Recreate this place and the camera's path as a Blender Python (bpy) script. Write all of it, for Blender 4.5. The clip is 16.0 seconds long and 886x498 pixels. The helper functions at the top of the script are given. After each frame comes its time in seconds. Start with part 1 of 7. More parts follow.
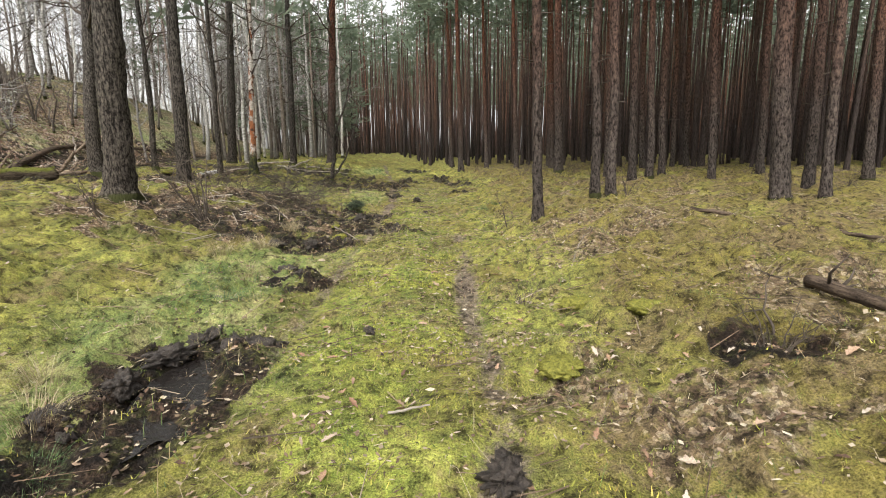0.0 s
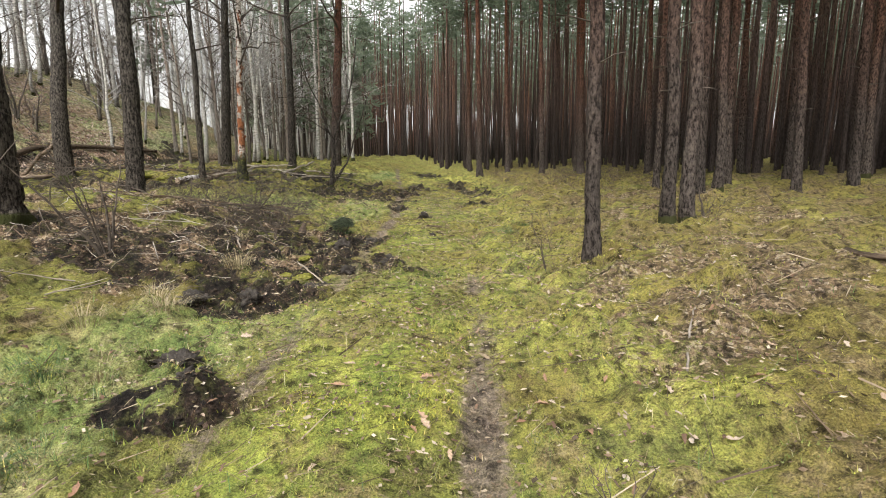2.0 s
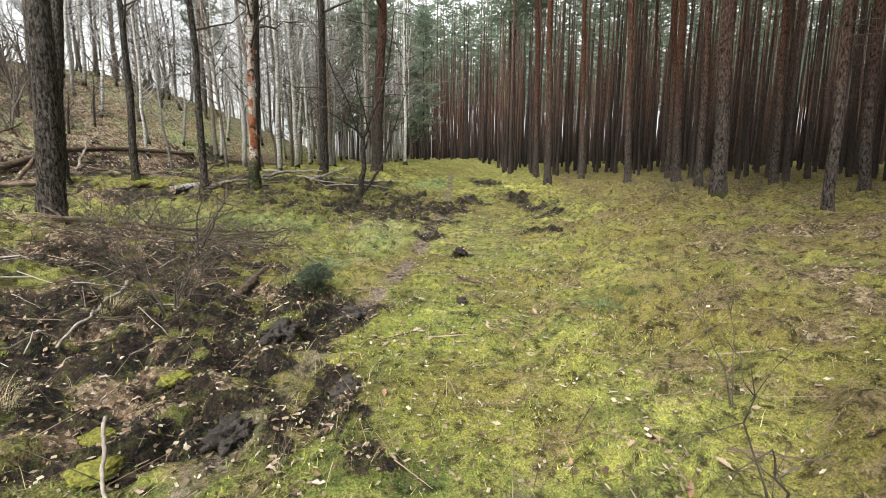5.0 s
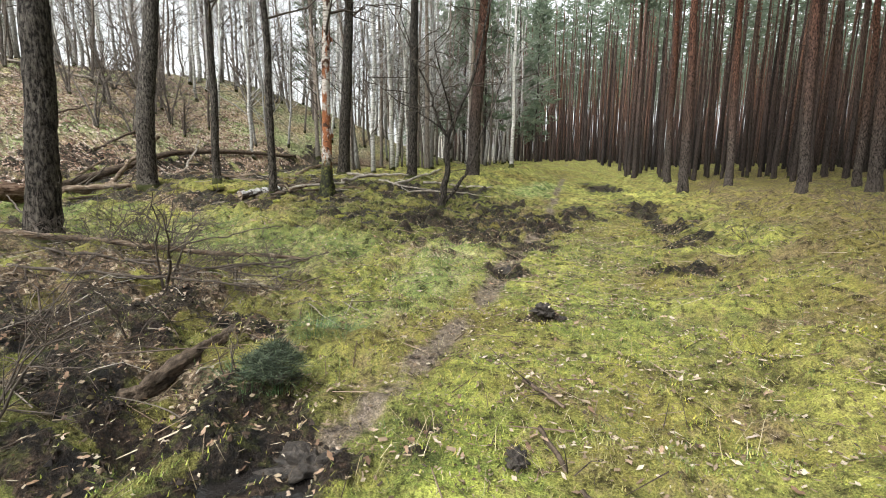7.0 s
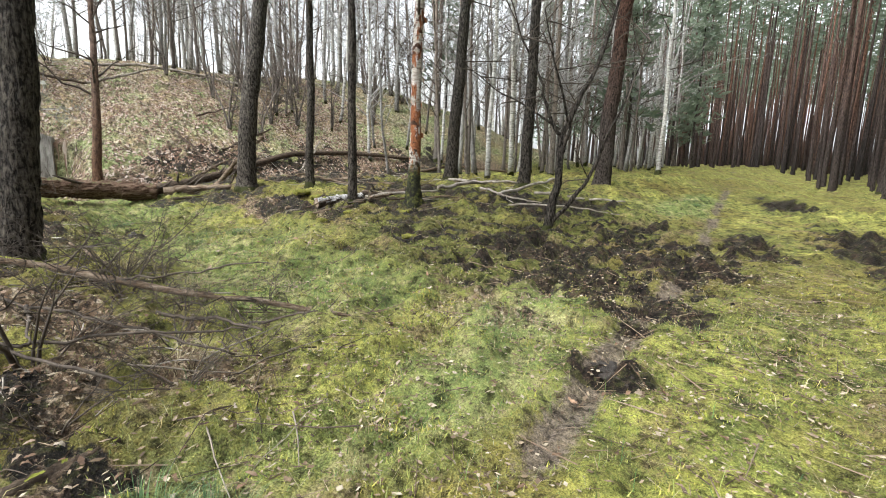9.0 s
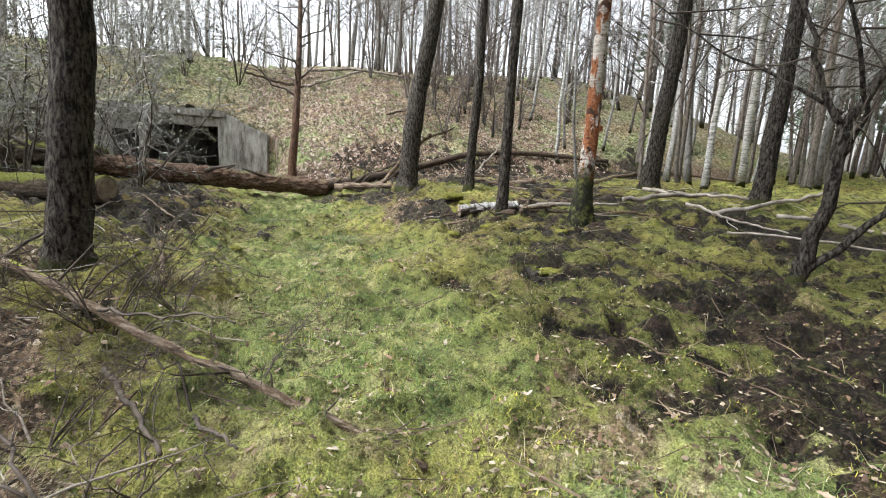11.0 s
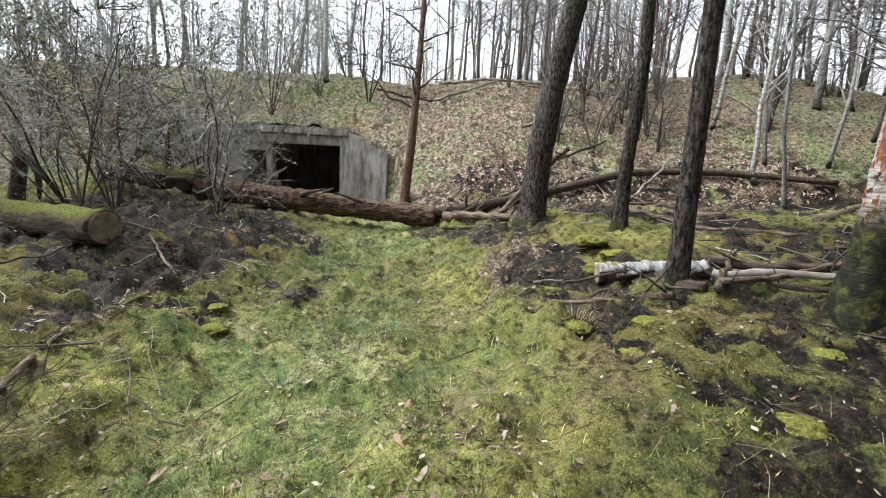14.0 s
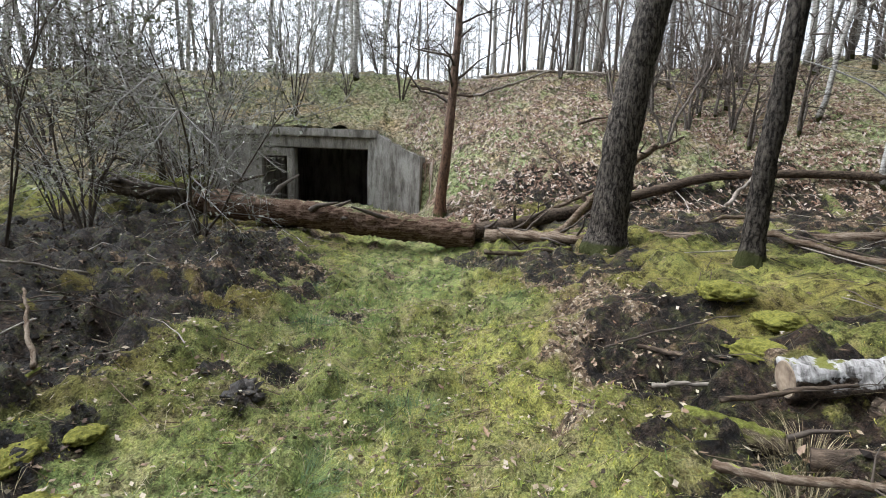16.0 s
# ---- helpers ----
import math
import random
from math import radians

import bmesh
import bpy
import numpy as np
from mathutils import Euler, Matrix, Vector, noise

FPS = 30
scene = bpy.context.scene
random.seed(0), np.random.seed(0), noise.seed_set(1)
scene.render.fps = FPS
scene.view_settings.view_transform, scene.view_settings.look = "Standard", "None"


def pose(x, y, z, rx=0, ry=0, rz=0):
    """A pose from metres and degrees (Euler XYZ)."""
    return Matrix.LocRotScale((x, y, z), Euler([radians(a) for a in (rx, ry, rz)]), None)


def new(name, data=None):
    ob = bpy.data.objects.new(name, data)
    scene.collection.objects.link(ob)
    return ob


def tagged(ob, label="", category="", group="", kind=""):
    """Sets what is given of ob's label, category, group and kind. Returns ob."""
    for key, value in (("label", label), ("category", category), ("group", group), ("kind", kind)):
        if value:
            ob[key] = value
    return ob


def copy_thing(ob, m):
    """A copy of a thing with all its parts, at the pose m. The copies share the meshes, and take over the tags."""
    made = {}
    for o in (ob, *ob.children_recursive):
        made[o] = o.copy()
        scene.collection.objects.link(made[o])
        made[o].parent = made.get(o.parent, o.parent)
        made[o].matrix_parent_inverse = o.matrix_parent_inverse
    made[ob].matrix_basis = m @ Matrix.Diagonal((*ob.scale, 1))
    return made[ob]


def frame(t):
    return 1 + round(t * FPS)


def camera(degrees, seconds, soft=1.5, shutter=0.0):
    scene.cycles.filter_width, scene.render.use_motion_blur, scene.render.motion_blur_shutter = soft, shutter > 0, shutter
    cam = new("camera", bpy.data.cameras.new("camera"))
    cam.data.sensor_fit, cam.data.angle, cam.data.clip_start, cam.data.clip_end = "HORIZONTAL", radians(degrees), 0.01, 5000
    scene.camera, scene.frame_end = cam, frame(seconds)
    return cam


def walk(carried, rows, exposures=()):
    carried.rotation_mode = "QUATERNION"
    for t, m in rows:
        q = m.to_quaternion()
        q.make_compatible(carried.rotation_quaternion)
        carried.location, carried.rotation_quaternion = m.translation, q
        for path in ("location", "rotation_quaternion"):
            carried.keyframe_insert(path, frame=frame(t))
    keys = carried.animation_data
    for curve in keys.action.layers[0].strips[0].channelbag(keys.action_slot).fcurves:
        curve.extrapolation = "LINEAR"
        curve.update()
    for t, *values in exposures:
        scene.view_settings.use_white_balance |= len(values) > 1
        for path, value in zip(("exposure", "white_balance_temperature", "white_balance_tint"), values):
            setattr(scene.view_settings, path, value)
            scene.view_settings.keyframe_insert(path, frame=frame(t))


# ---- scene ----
cam = camera(87.7, 16.0, soft=1.0)
METRES, EYE, TILT, LEAN, TURN = 18.5, 1.5, -2.0, 0.0, 0.0
ROWS = [
    (0.0, 0.0, 0.0, 0.0, -0.06, -8.74, 0.4),
    (0.5, -0.0004, 0.0326, 0.0028, 0.34, -8.7, 0.26),
    (1.0, 0.0033, 0.0672, 0.0059, 0.81, -8.65, 0.19),
    (1.5, 0.0023, 0.1014, 0.0077, 1.46, -8.52, 0.04),
    (2.0, 0.0061, 0.1354, 0.0095, 2.24, -8.49, -0.06),
    (2.5, 0.0069, 0.169, 0.0113, 3.31, -8.3, -0.26),
    (3.0, 0.0095, 0.2016, 0.0128, 4.18, -8.21, -0.41),
    (3.5, 0.0115, 0.2353, 0.0155, 5.01, -8.25, -0.28),
    (4.0, 0.0119, 0.2671, 0.018, 6.15, -8.16, -0.38),
    (6.5, 0.0097, 0.4315, 0.0264, 20.46, -8.27, -0.91),
    (7.0, 0.0056, 0.4644, 0.0289, 24.32, -8.19, -1.22),
    (7.5, -0.0009, 0.4959, 0.0322, 27.5, -8.25, -1.51),
    (8.0, -0.0063, 0.5288, 0.0349, 31.27, -8.16, -1.76),
    (10.5, -0.0622, 0.6737, 0.0435, 59.6, -9.65, -4.3),
    (11.0, -0.0832, 0.6972, 0.0443, 65.92, -9.89, -4.76),
    (11.5, -0.1026, 0.7183, 0.0457, 71.7, -10.37, -5.07),
    (12.0, -0.1257, 0.7329, 0.0473, 77.13, -10.38, -5.1),
    (12.5, -0.1475, 0.7477, 0.0486, 80.29, -10.13, -5.15),
    (13.0, -0.1706, 0.7584, 0.0509, 82.06, -9.7, -5.11),
    (13.5, -0.1971, 0.7637, 0.0531, 83.46, -9.44, -5.0),
    (14.0, -0.2254, 0.7735, 0.0541, 84.24, -9.31, -4.76),
    (14.5, -0.2546, 0.7784, 0.0534, 85.04, -9.12, -4.5),
    (15.0, -0.2834, 0.7817, 0.053, 86.19, -9.08, -4.14),
    (15.5, -0.3129, 0.7851, 0.0554, 87.81, -9.17, -4.1),
    (16.0, -0.3392, 0.7835, 0.0581, 89.29, -9.3, -4.04),
]
walk(cam, [(t, pose(0, 0, EYE, TILT, LEAN, TURN) @ pose(METRES * x, METRES * y, METRES * z, 90 + pitch, roll, yaw)) for t, x, y, z, yaw, pitch, roll in ROWS],
     [(0, 1.08, 6650, 9), (3.5, 1.18, 6600, 8), (7, 1.4, 6350, 6), (12, 1.5, 6050, 8), (16, 1.22, 5900, 8)])

# ---- light ----
world = bpy.data.worlds.new("overcast_sky")
scene.world = world
world.use_nodes = True
wn = world.node_tree.nodes
wl = world.node_tree.links
sky = wn.new("ShaderNodeTexSky")
sky.sky_type, sky.sun_disc = "NISHITA", False
sky.sun_elevation, sky.sun_rotation = radians(56), radians(200)
sky.air_density, sky.dust_density, sky.ozone_density = 1.0, 4.0, 1.0
soft_sky = wn.new("ShaderNodeHueSaturation")
soft_sky.inputs["Saturation"].default_value = 0.1
soft_sky.inputs["Value"].default_value = 1.2
wl.new(sky.outputs[0], soft_sky.inputs["Color"])
wl.new(soft_sky.outputs[0], wn["Background"].inputs["Color"])
wn["Background"].inputs["Strength"].default_value = 0.15
sun = new("sun", bpy.data.lights.new("sun", "SUN"))
sun.data.energy, sun.data.angle, sun.data.color = 1.3, radians(24), (1.0, 0.98, 0.95)
sun.matrix_world = pose(0, 0, 30, 34, 0, -20)

# ---- mesh and noise tools ----
rng = np.random.default_rng(7)


def hashed(i, j, seed):
    v = np.sin(i * 127.1 + j * 311.7 + seed * 74.7) * 43758.5453
    return v - np.floor(v)


def vnoise(x, y, size, seed=0):
    """Smooth value noise, -1 to 1, with lumps of that size."""
    x, y = np.asarray(x, float) / size, np.asarray(y, float) / size
    i, j = np.floor(x), np.floor(y)
    u, v = x - i, y - j
    u, v = u * u * (3 - 2 * u), v * v * (3 - 2 * v)
    a, b = hashed(i, j, seed), hashed(i + 1, j, seed)
    c, d = hashed(i, j + 1, seed), hashed(i + 1, j + 1, seed)
    return 2 * (a + (b - a) * u + (c - a) * v + (a - b - c + d) * u * v) - 1


def make_mesh(name, verts, faces, mats, smooth=True, index=None):
    """verts (n, 3); faces: list of integer arrays (m, 3) or (m, 4); one material index a face at most."""
    me = bpy.data.meshes.new(name)
    verts = np.asarray(verts, np.float32)
    faces = [np.asarray(f, np.int32) for f in faces if len(f)]
    loops = np.concatenate([f.ravel() for f in faces])
    sizes = np.concatenate([np.full(len(f), f.shape[1], np.int32) for f in faces])
    me.vertices.add(len(verts))
    me.vertices.foreach_set("co", verts.ravel())
    me.loops.add(len(loops))
    me.loops.foreach_set("vertex_index", loops)
    me.polygons.add(len(sizes))
    me.polygons.foreach_set("loop_start", np.concatenate([[0], np.cumsum(sizes)[:-1]]).astype(np.int32))
    me.polygons.foreach_set("use_smooth", np.full(len(sizes), smooth))
    for m in mats if isinstance(mats, (list, tuple)) else [mats]:
        me.materials.append(m)
    if index is not None:
        me.polygons.foreach_set("material_index", np.asarray(index, np.int32))
    me.update(calc_edges=True)
    me.validate()
    return me


class Soup:
    """Gathers tubes, blades and lumps into one mesh."""

    def __init__(self):
        self.v, self.q, self.t, self.n = [], [], [], 0

    def add(self, verts, quads=None, tris=None):
        if quads is not None and len(quads):
            self.q.append(np.asarray(quads) + self.n)
        if tris is not None and len(tris):
            self.t.append(np.asarray(tris) + self.n)
        self.v.append(np.asarray(verts, float))
        self.n += len(verts)

    def mesh(self, name, mat, smooth=True):
        faces = ([np.concatenate(self.q)] if self.q else []) + ([np.concatenate(self.t)] if self.t else [])
        return make_mesh(name, np.concatenate(self.v), faces, mat, smooth)

    def tube(self, pts, radii, sides=6, rough=0.0, cap=True, seed=0, lobes=None):
        pts, radii = np.asarray(pts, float), np.asarray(radii, float)
        n = len(pts)
        tan = np.gradient(pts, axis=0)
        tan /= np.linalg.norm(tan, axis=1)[:, None] + 1e-9
        ref = np.array([1.0, 0, 0]) if abs(tan[0][0]) < 0.8 else np.array([0, 1.0, 0])
        side = np.cross(tan, ref)
        side /= np.linalg.norm(side, axis=1)[:, None] + 1e-9
        up = np.cross(side, tan)
        a = np.linspace(0, 2 * np.pi, sides, endpoint=False)
        r = radii[:, None] * np.ones(sides)[None]
        if rough:
            length = np.concatenate([[0], np.cumsum(np.linalg.norm(np.diff(pts, axis=0), axis=1))])
            size = 2 * np.pi * radii.mean() / sides
            r = r * (1 + rough * vnoise(np.cos(a)[None] * 3 + length[:, None] * 0, length[:, None] * 6 + np.sin(a)[None] * 3, 0.6, seed)
                     + 0.6 * rough * vnoise(np.arange(sides)[None] * 1.0 + 0 * r, length[:, None] / max(size, 0.02), 1.0, seed + 3))
        if lobes is not None:
            r = r * (1 + np.asarray(lobes)[:, None] * (np.cos(4 * a + seed)[None] + 0.6 * np.cos(7 * a + 2.3 * seed)[None]))
        ring = pts[:, None] + r[..., None] * (np.cos(a)[None, :, None] * side[:, None] + np.sin(a)[None, :, None] * up[:, None])
        verts = ring.reshape(-1, 3)
        i, j = np.meshgrid(np.arange(n - 1), np.arange(sides), indexing="ij")
        k = (j + 1) % sides
        quads = np.stack([i * sides + j, i * sides + k, (i + 1) * sides + k, (i + 1) * sides + j], -1).reshape(-1, 4)
        tris = None
        if cap:
            verts = np.concatenate([verts, pts[:1], pts[-1:]])
            s = np.arange(sides)
            tris = np.concatenate([np.stack([(s + 1) % sides, s, np.full(sides, n * sides)], -1),
                                   np.stack([(n - 1) * sides + s, (n - 1) * sides + (s + 1) % sides, np.full(sides, n * sides + 1)], -1)])
        self.add(verts, quads, tris)


def part(name, me, parent, label=""):
    ob = new(name, me)
    ob.parent = parent
    return tagged(ob, label) if label else ob


def thing(name, place, label, category, group="", turn=0.0):
    ob = new(name)
    ob.matrix_basis = pose(*place, 0, 0, turn)
    ob.empty_display_size = 0.2
    return tagged(ob, label, category, group)


def finer(pts, rad, n):
    """The same line with more rings, closer together near the foot."""
    old, at = np.linspace(0, 1, len(pts)), np.linspace(0, 1, n) ** 1.3
    return np.stack([np.interp(at, old, pts[:, k]) for k in range(3)], -1), np.interp(at, old, rad)


def bent(a, b, n=8, bow=0.05, seed=0, sag=0.0):
    """A slightly crooked line from a to b."""
    g = np.random.default_rng(seed + 100)
    a, b = np.array(a, float), np.array(b, float)
    s = np.linspace(0, 1, n)
    p = a + s[:, None] * (b - a)
    wob = np.cumsum(g.normal(0, 1, (n, 3)), axis=0)
    wob -= wob[0] + s[:, None] * (wob[-1] - wob[0])
    p += wob * bow * np.linalg.norm(b - a) / n
    p[:, 2] -= sag * np.sin(np.pi * s)
    return p


# ---- materials ----
def material(name, rough=0.9, spec=0.3):
    m = bpy.data.materials.new(name)
    m.use_nodes = True
    b = m.node_tree.nodes["Principled BSDF"]
    b.inputs["Roughness"].default_value = rough
    b.inputs["Specular IOR Level"].default_value = spec
    return m, m.node_tree, b


def node(nt, kind, **values):
    nd = nt.nodes.new(kind)
    for key, value in values.items():
        nd.inputs[key.replace("_", " ")].default_value = value
    return nd


def noise_tex(nt, scale, detail=4, rough=0.6, coord=None, stretch=None):
    t = node(nt, "ShaderNodeTexNoise", Scale=scale, Detail=detail, Roughness=rough)
    c = nt.nodes.new("ShaderNodeTexCoord")
    if stretch:
        mp = nt.nodes.new("ShaderNodeMapping")
        mp.inputs["Scale"].default_value = stretch
        nt.links.new(c.outputs["Object"], mp.inputs[0])
        nt.links.new(mp.outputs[0], t.inputs["Vector"])
    else:
        nt.links.new(c.outputs["Object"], t.inputs["Vector"])
    return t


def ramp(nt, src, stops):
    r = nt.nodes.new("ShaderNodeValToRGB")
    while len(r.color_ramp.elements) < len(stops):
        r.color_ramp.elements.new(0.5)
    for e, (p, c) in zip(r.color_ramp.elements, stops):
        e.position, e.color = p, (*c, 1)
    nt.links.new(src, r.inputs[0])
    return r


def mixed(nt, fac, a, b, blend="MIX"):
    m = nt.nodes.new("ShaderNodeMix")
    m.data_type, m.blend_type = "RGBA", blend
    for src, slot in ((fac, 0), (a, 6), (b, 7)):
        if isinstance(src, (int, float)):
            m.inputs[slot].default_value = src
        elif isinstance(src, tuple):
            m.inputs[slot].default_value = (*src, 1)
        else:
            nt.links.new(src, m.inputs[slot])
    return m.outputs[2]


def bumped(nt, b, src, strength=0.5, dist=0.02):
    bp = node(nt, "ShaderNodeBump", Strength=strength, Distance=dist)
    nt.links.new(src, bp.inputs["Height"])
    nt.links.new(bp.outputs[0], b.inputs["Normal"])


def maths(nt, op, a, b=0.0):
    m = nt.nodes.new("ShaderNodeMath")
    m.operation = op
    for k, v in enumerate((a, b)):
        if isinstance(v, (int, float)):
            m.inputs[k].default_value = v
        else:
            nt.links.new(v, m.inputs[k])
    return m.outputs[0]


def bark(name, low, high, z0=0.0, z1=1.0, moss=0.0, strength=0.9, stretch=(7, 7, 1.6), bumps=0.03, plates=0.0, single=0.5, seams=0.085):
    """Fissured bark; low and high: pairs of dark and light colour near the foot and further up."""
    m, nt, b = material(name, 0.92, 0.15)
    fis = noise_tex(nt, 3.0, 6, 0.65, stretch=stretch)
    fine = noise_tex(nt, 28.0, 4, 0.7)
    mixf = maths(nt, "MULTIPLY_ADD", fine.outputs[0], 0.35)
    nt.links.new(fis.outputs[0], mixf.node.inputs[2])
    if plates:
        vo = node(nt, "ShaderNodeTexVoronoi", Scale=plates, Randomness=1.0)
        vo.feature = "DISTANCE_TO_EDGE"
        vc, vm, warp = nt.nodes.new("ShaderNodeTexCoord"), nt.nodes.new("ShaderNodeMapping"), noise_tex(nt, 6.0, 4, 0.7)
        vm.inputs["Scale"].default_value = (1.0, 1.0, 0.36)
        nt.links.new(mixed(nt, 0.12, vc.outputs["Object"], warp.outputs[1], "ADD"), vm.inputs[0])
        nt.links.new(vm.outputs[0], vo.inputs["Vector"])
        seam = node(nt, "ShaderNodeMapRange", From_Min=0.0, From_Max=0.3, To_Min=-seams, To_Max=0.03)
        nt.links.new(vo.outputs["Distance"], seam.inputs[0])
        mixf = maths(nt, "ADD", mixf, seam.outputs[0])
    a = ramp(nt, mixf, [(0.5, low[0]), (0.66, tuple(0.55 * p + 0.25 * q for p, q in zip(low[1], low[0]))), (0.84, low[1])])
    c = ramp(nt, mixf, [(0.54, high[0]), (0.8, high[1])])
    co = nt.nodes.new("ShaderNodeTexCoord")
    sep = nt.nodes.new("ShaderNodeSeparateXYZ")
    nt.links.new(co.outputs["Object"], sep.inputs[0])
    mr = node(nt, "ShaderNodeMapRange", From_Min=z0, From_Max=z1)
    wob = noise_tex(nt, 0.8, 3)
    nt.links.new(maths(nt, "ADD", sep.outputs[2], maths(nt, "MULTIPLY", wob.outputs[0], (z1 - z0) * 0.6)), mr.inputs[0])
    col = mixed(nt, mr.outputs[0], a.outputs[0], c.outputs[0])
    info = nt.nodes.new("ShaderNodeObjectInfo")
    hsv = node(nt, "ShaderNodeHueSaturation", Saturation=1.0)
    geo = nt.nodes.new("ShaderNodeNewGeometry")
    chance = geo.outputs["Random Per Island"] if single > 0.5 else info.outputs["Random"]
    nt.links.new(maths(nt, "MULTIPLY_ADD", chance, single), hsv.inputs["Value"])
    hsv.inputs["Value"].links[0].from_node.inputs[2].default_value = 1 - 0.5 * single
    if single > 0.5:
        nt.links.new(maths(nt, "MULTIPLY_ADD", chance, 0.5), hsv.inputs["Saturation"])
        hsv.inputs["Saturation"].links[0].from_node.inputs[2].default_value = 0.55
    nt.links.new(col, hsv.inputs["Color"])
    out = hsv.outputs[0]
    if moss:
        mo = noise_tex(nt, 5.0, 5, 0.7)
        up = node(nt, "ShaderNodeMapRange", From_Min=moss, From_Max=0.0)
        nt.links.new(sep.outputs[2], up.inputs[0])
        f = ramp(nt, maths(nt, "MULTIPLY", mo.outputs[0], maths(nt, "MULTIPLY", up.outputs[0], 1.6)), [(0.42, (0, 0, 0)), (0.6, (1, 1, 1))])
        out = mixed(nt, f.outputs[0], out, (0.04, 0.043, 0.014))
    nt.links.new(out, b.inputs["Base Color"])
    bumped(nt, b, mixf, strength, bumps)
    return m


def plain(name, c0, c1, scale=8.0, rough=0.9, strength=0.4, spec=0.25, stretch=None, dist=0.01):
    m, nt, b = material(name, rough, spec)
    t = noise_tex(nt, scale, 6, 0.65, stretch=stretch)
    r = ramp(nt, t.outputs[0], [(0.3, c0), (0.7, c1)])
    nt.links.new(r.outputs[0], b.inputs["Base Color"])
    bumped(nt, b, t.outputs[0], strength, dist)
    return m


def speckled(name, stops, rough=0.8, patchy=False):
    """Each piece of a joined mesh takes one of the colours."""
    m, nt, b = material(name, rough, 0.2)
    g = nt.nodes.new("ShaderNodeNewGeometry")
    r = ramp(nt, g.outputs["Random Per Island"], stops)
    t = noise_tex(nt, 40, 3)
    v = ramp(nt, t.outputs[0], [(0.3, (0.7, 0.7, 0.7)), (0.7, (1.15, 1.15, 1.15))])
    col = mixed(nt, 1.0, r.outputs[0], v.outputs[0], "MULTIPLY")
    if patchy:
        wide = ramp(nt, noise_tex(nt, 2.0, 5, 0.7).outputs[0], [(0.36, (0.55, 0.68, 0.75)), (0.5, (0.95, 1.0, 0.95)), (0.64, (1.45, 1.3, 0.8))])
        col = mixed(nt, 1.0, col, wide.outputs[0], "MULTIPLY")
        tan = ramp(nt, noise_tex(nt, 1.1, 4, 0.7).outputs[0], [(0.52, (0, 0, 0)), (0.66, (1, 1, 1))])
        col = mixed(nt, maths(nt, "MULTIPLY", tan.outputs[0], 0.5), col, (0.22, 0.16, 0.085))
    nt.links.new(col, b.inputs["Base Color"])
    return m


MAT_PINE = bark("pine_bark", ((0.010, 0.007, 0.006), (0.105, 0.086, 0.074)), ((0.03, 0.013, 0.009), (0.17, 0.072, 0.042)), 2.8, 9.0, 0.1, 1.0, (9, 9, 3.2), 0.04, 24.0)
# grey-brown foot painted darker for shade inside the stand; reddish top is bark colour
MAT_STAND = bark("plantation_pine_bark", ((0.010, 0.007, 0.006), (0.06, 0.044, 0.038)), ((0.028, 0.015, 0.011), (0.20, 0.108, 0.077)), 4.6, 12.5, 0.1, 0.8, (9, 9, 2.0), 0.03, 0.0, 1.1)
MAT_DARK = bark("dark_bark", ((0.009, 0.0065, 0.0055), (0.118, 0.1, 0.082)), ((0.02, 0.017, 0.015), (0.125, 0.112, 0.097)), 2.0, 8.0, 0.2, 1.0, (11, 11, 2.6), 0.04, 22.0, 0.5, 0.13)
# grey-brown bark made paler to paint in the haze over distant trunks
MAT_MIST = bark("hazed_grey_brown_bark", ((0.035, 0.03, 0.026), (0.17, 0.15, 0.13)), ((0.09, 0.07, 0.058), (0.27, 0.22, 0.185)), 1.0, 7.0, 0.2, 0.7, (9, 9, 2.6), 0.03)
MAT_GREY = bark("grey_bark", ((0.06, 0.055, 0.047), (0.22, 0.205, 0.18)), ((0.20, 0.19, 0.18), (0.46, 0.44, 0.42)), 0.5, 5.0, 0.3, 0.6, (5, 5, 3), 0.015)
MAT_BIRCH = bark("birch_bark", ((0.08, 0.07, 0.06), (0.42, 0.40, 0.37)), ((0.22, 0.20, 0.18), (0.72, 0.70, 0.66)), 0.4, 3.0, 0.3, 0.5, (2, 2, 9), 0.01)


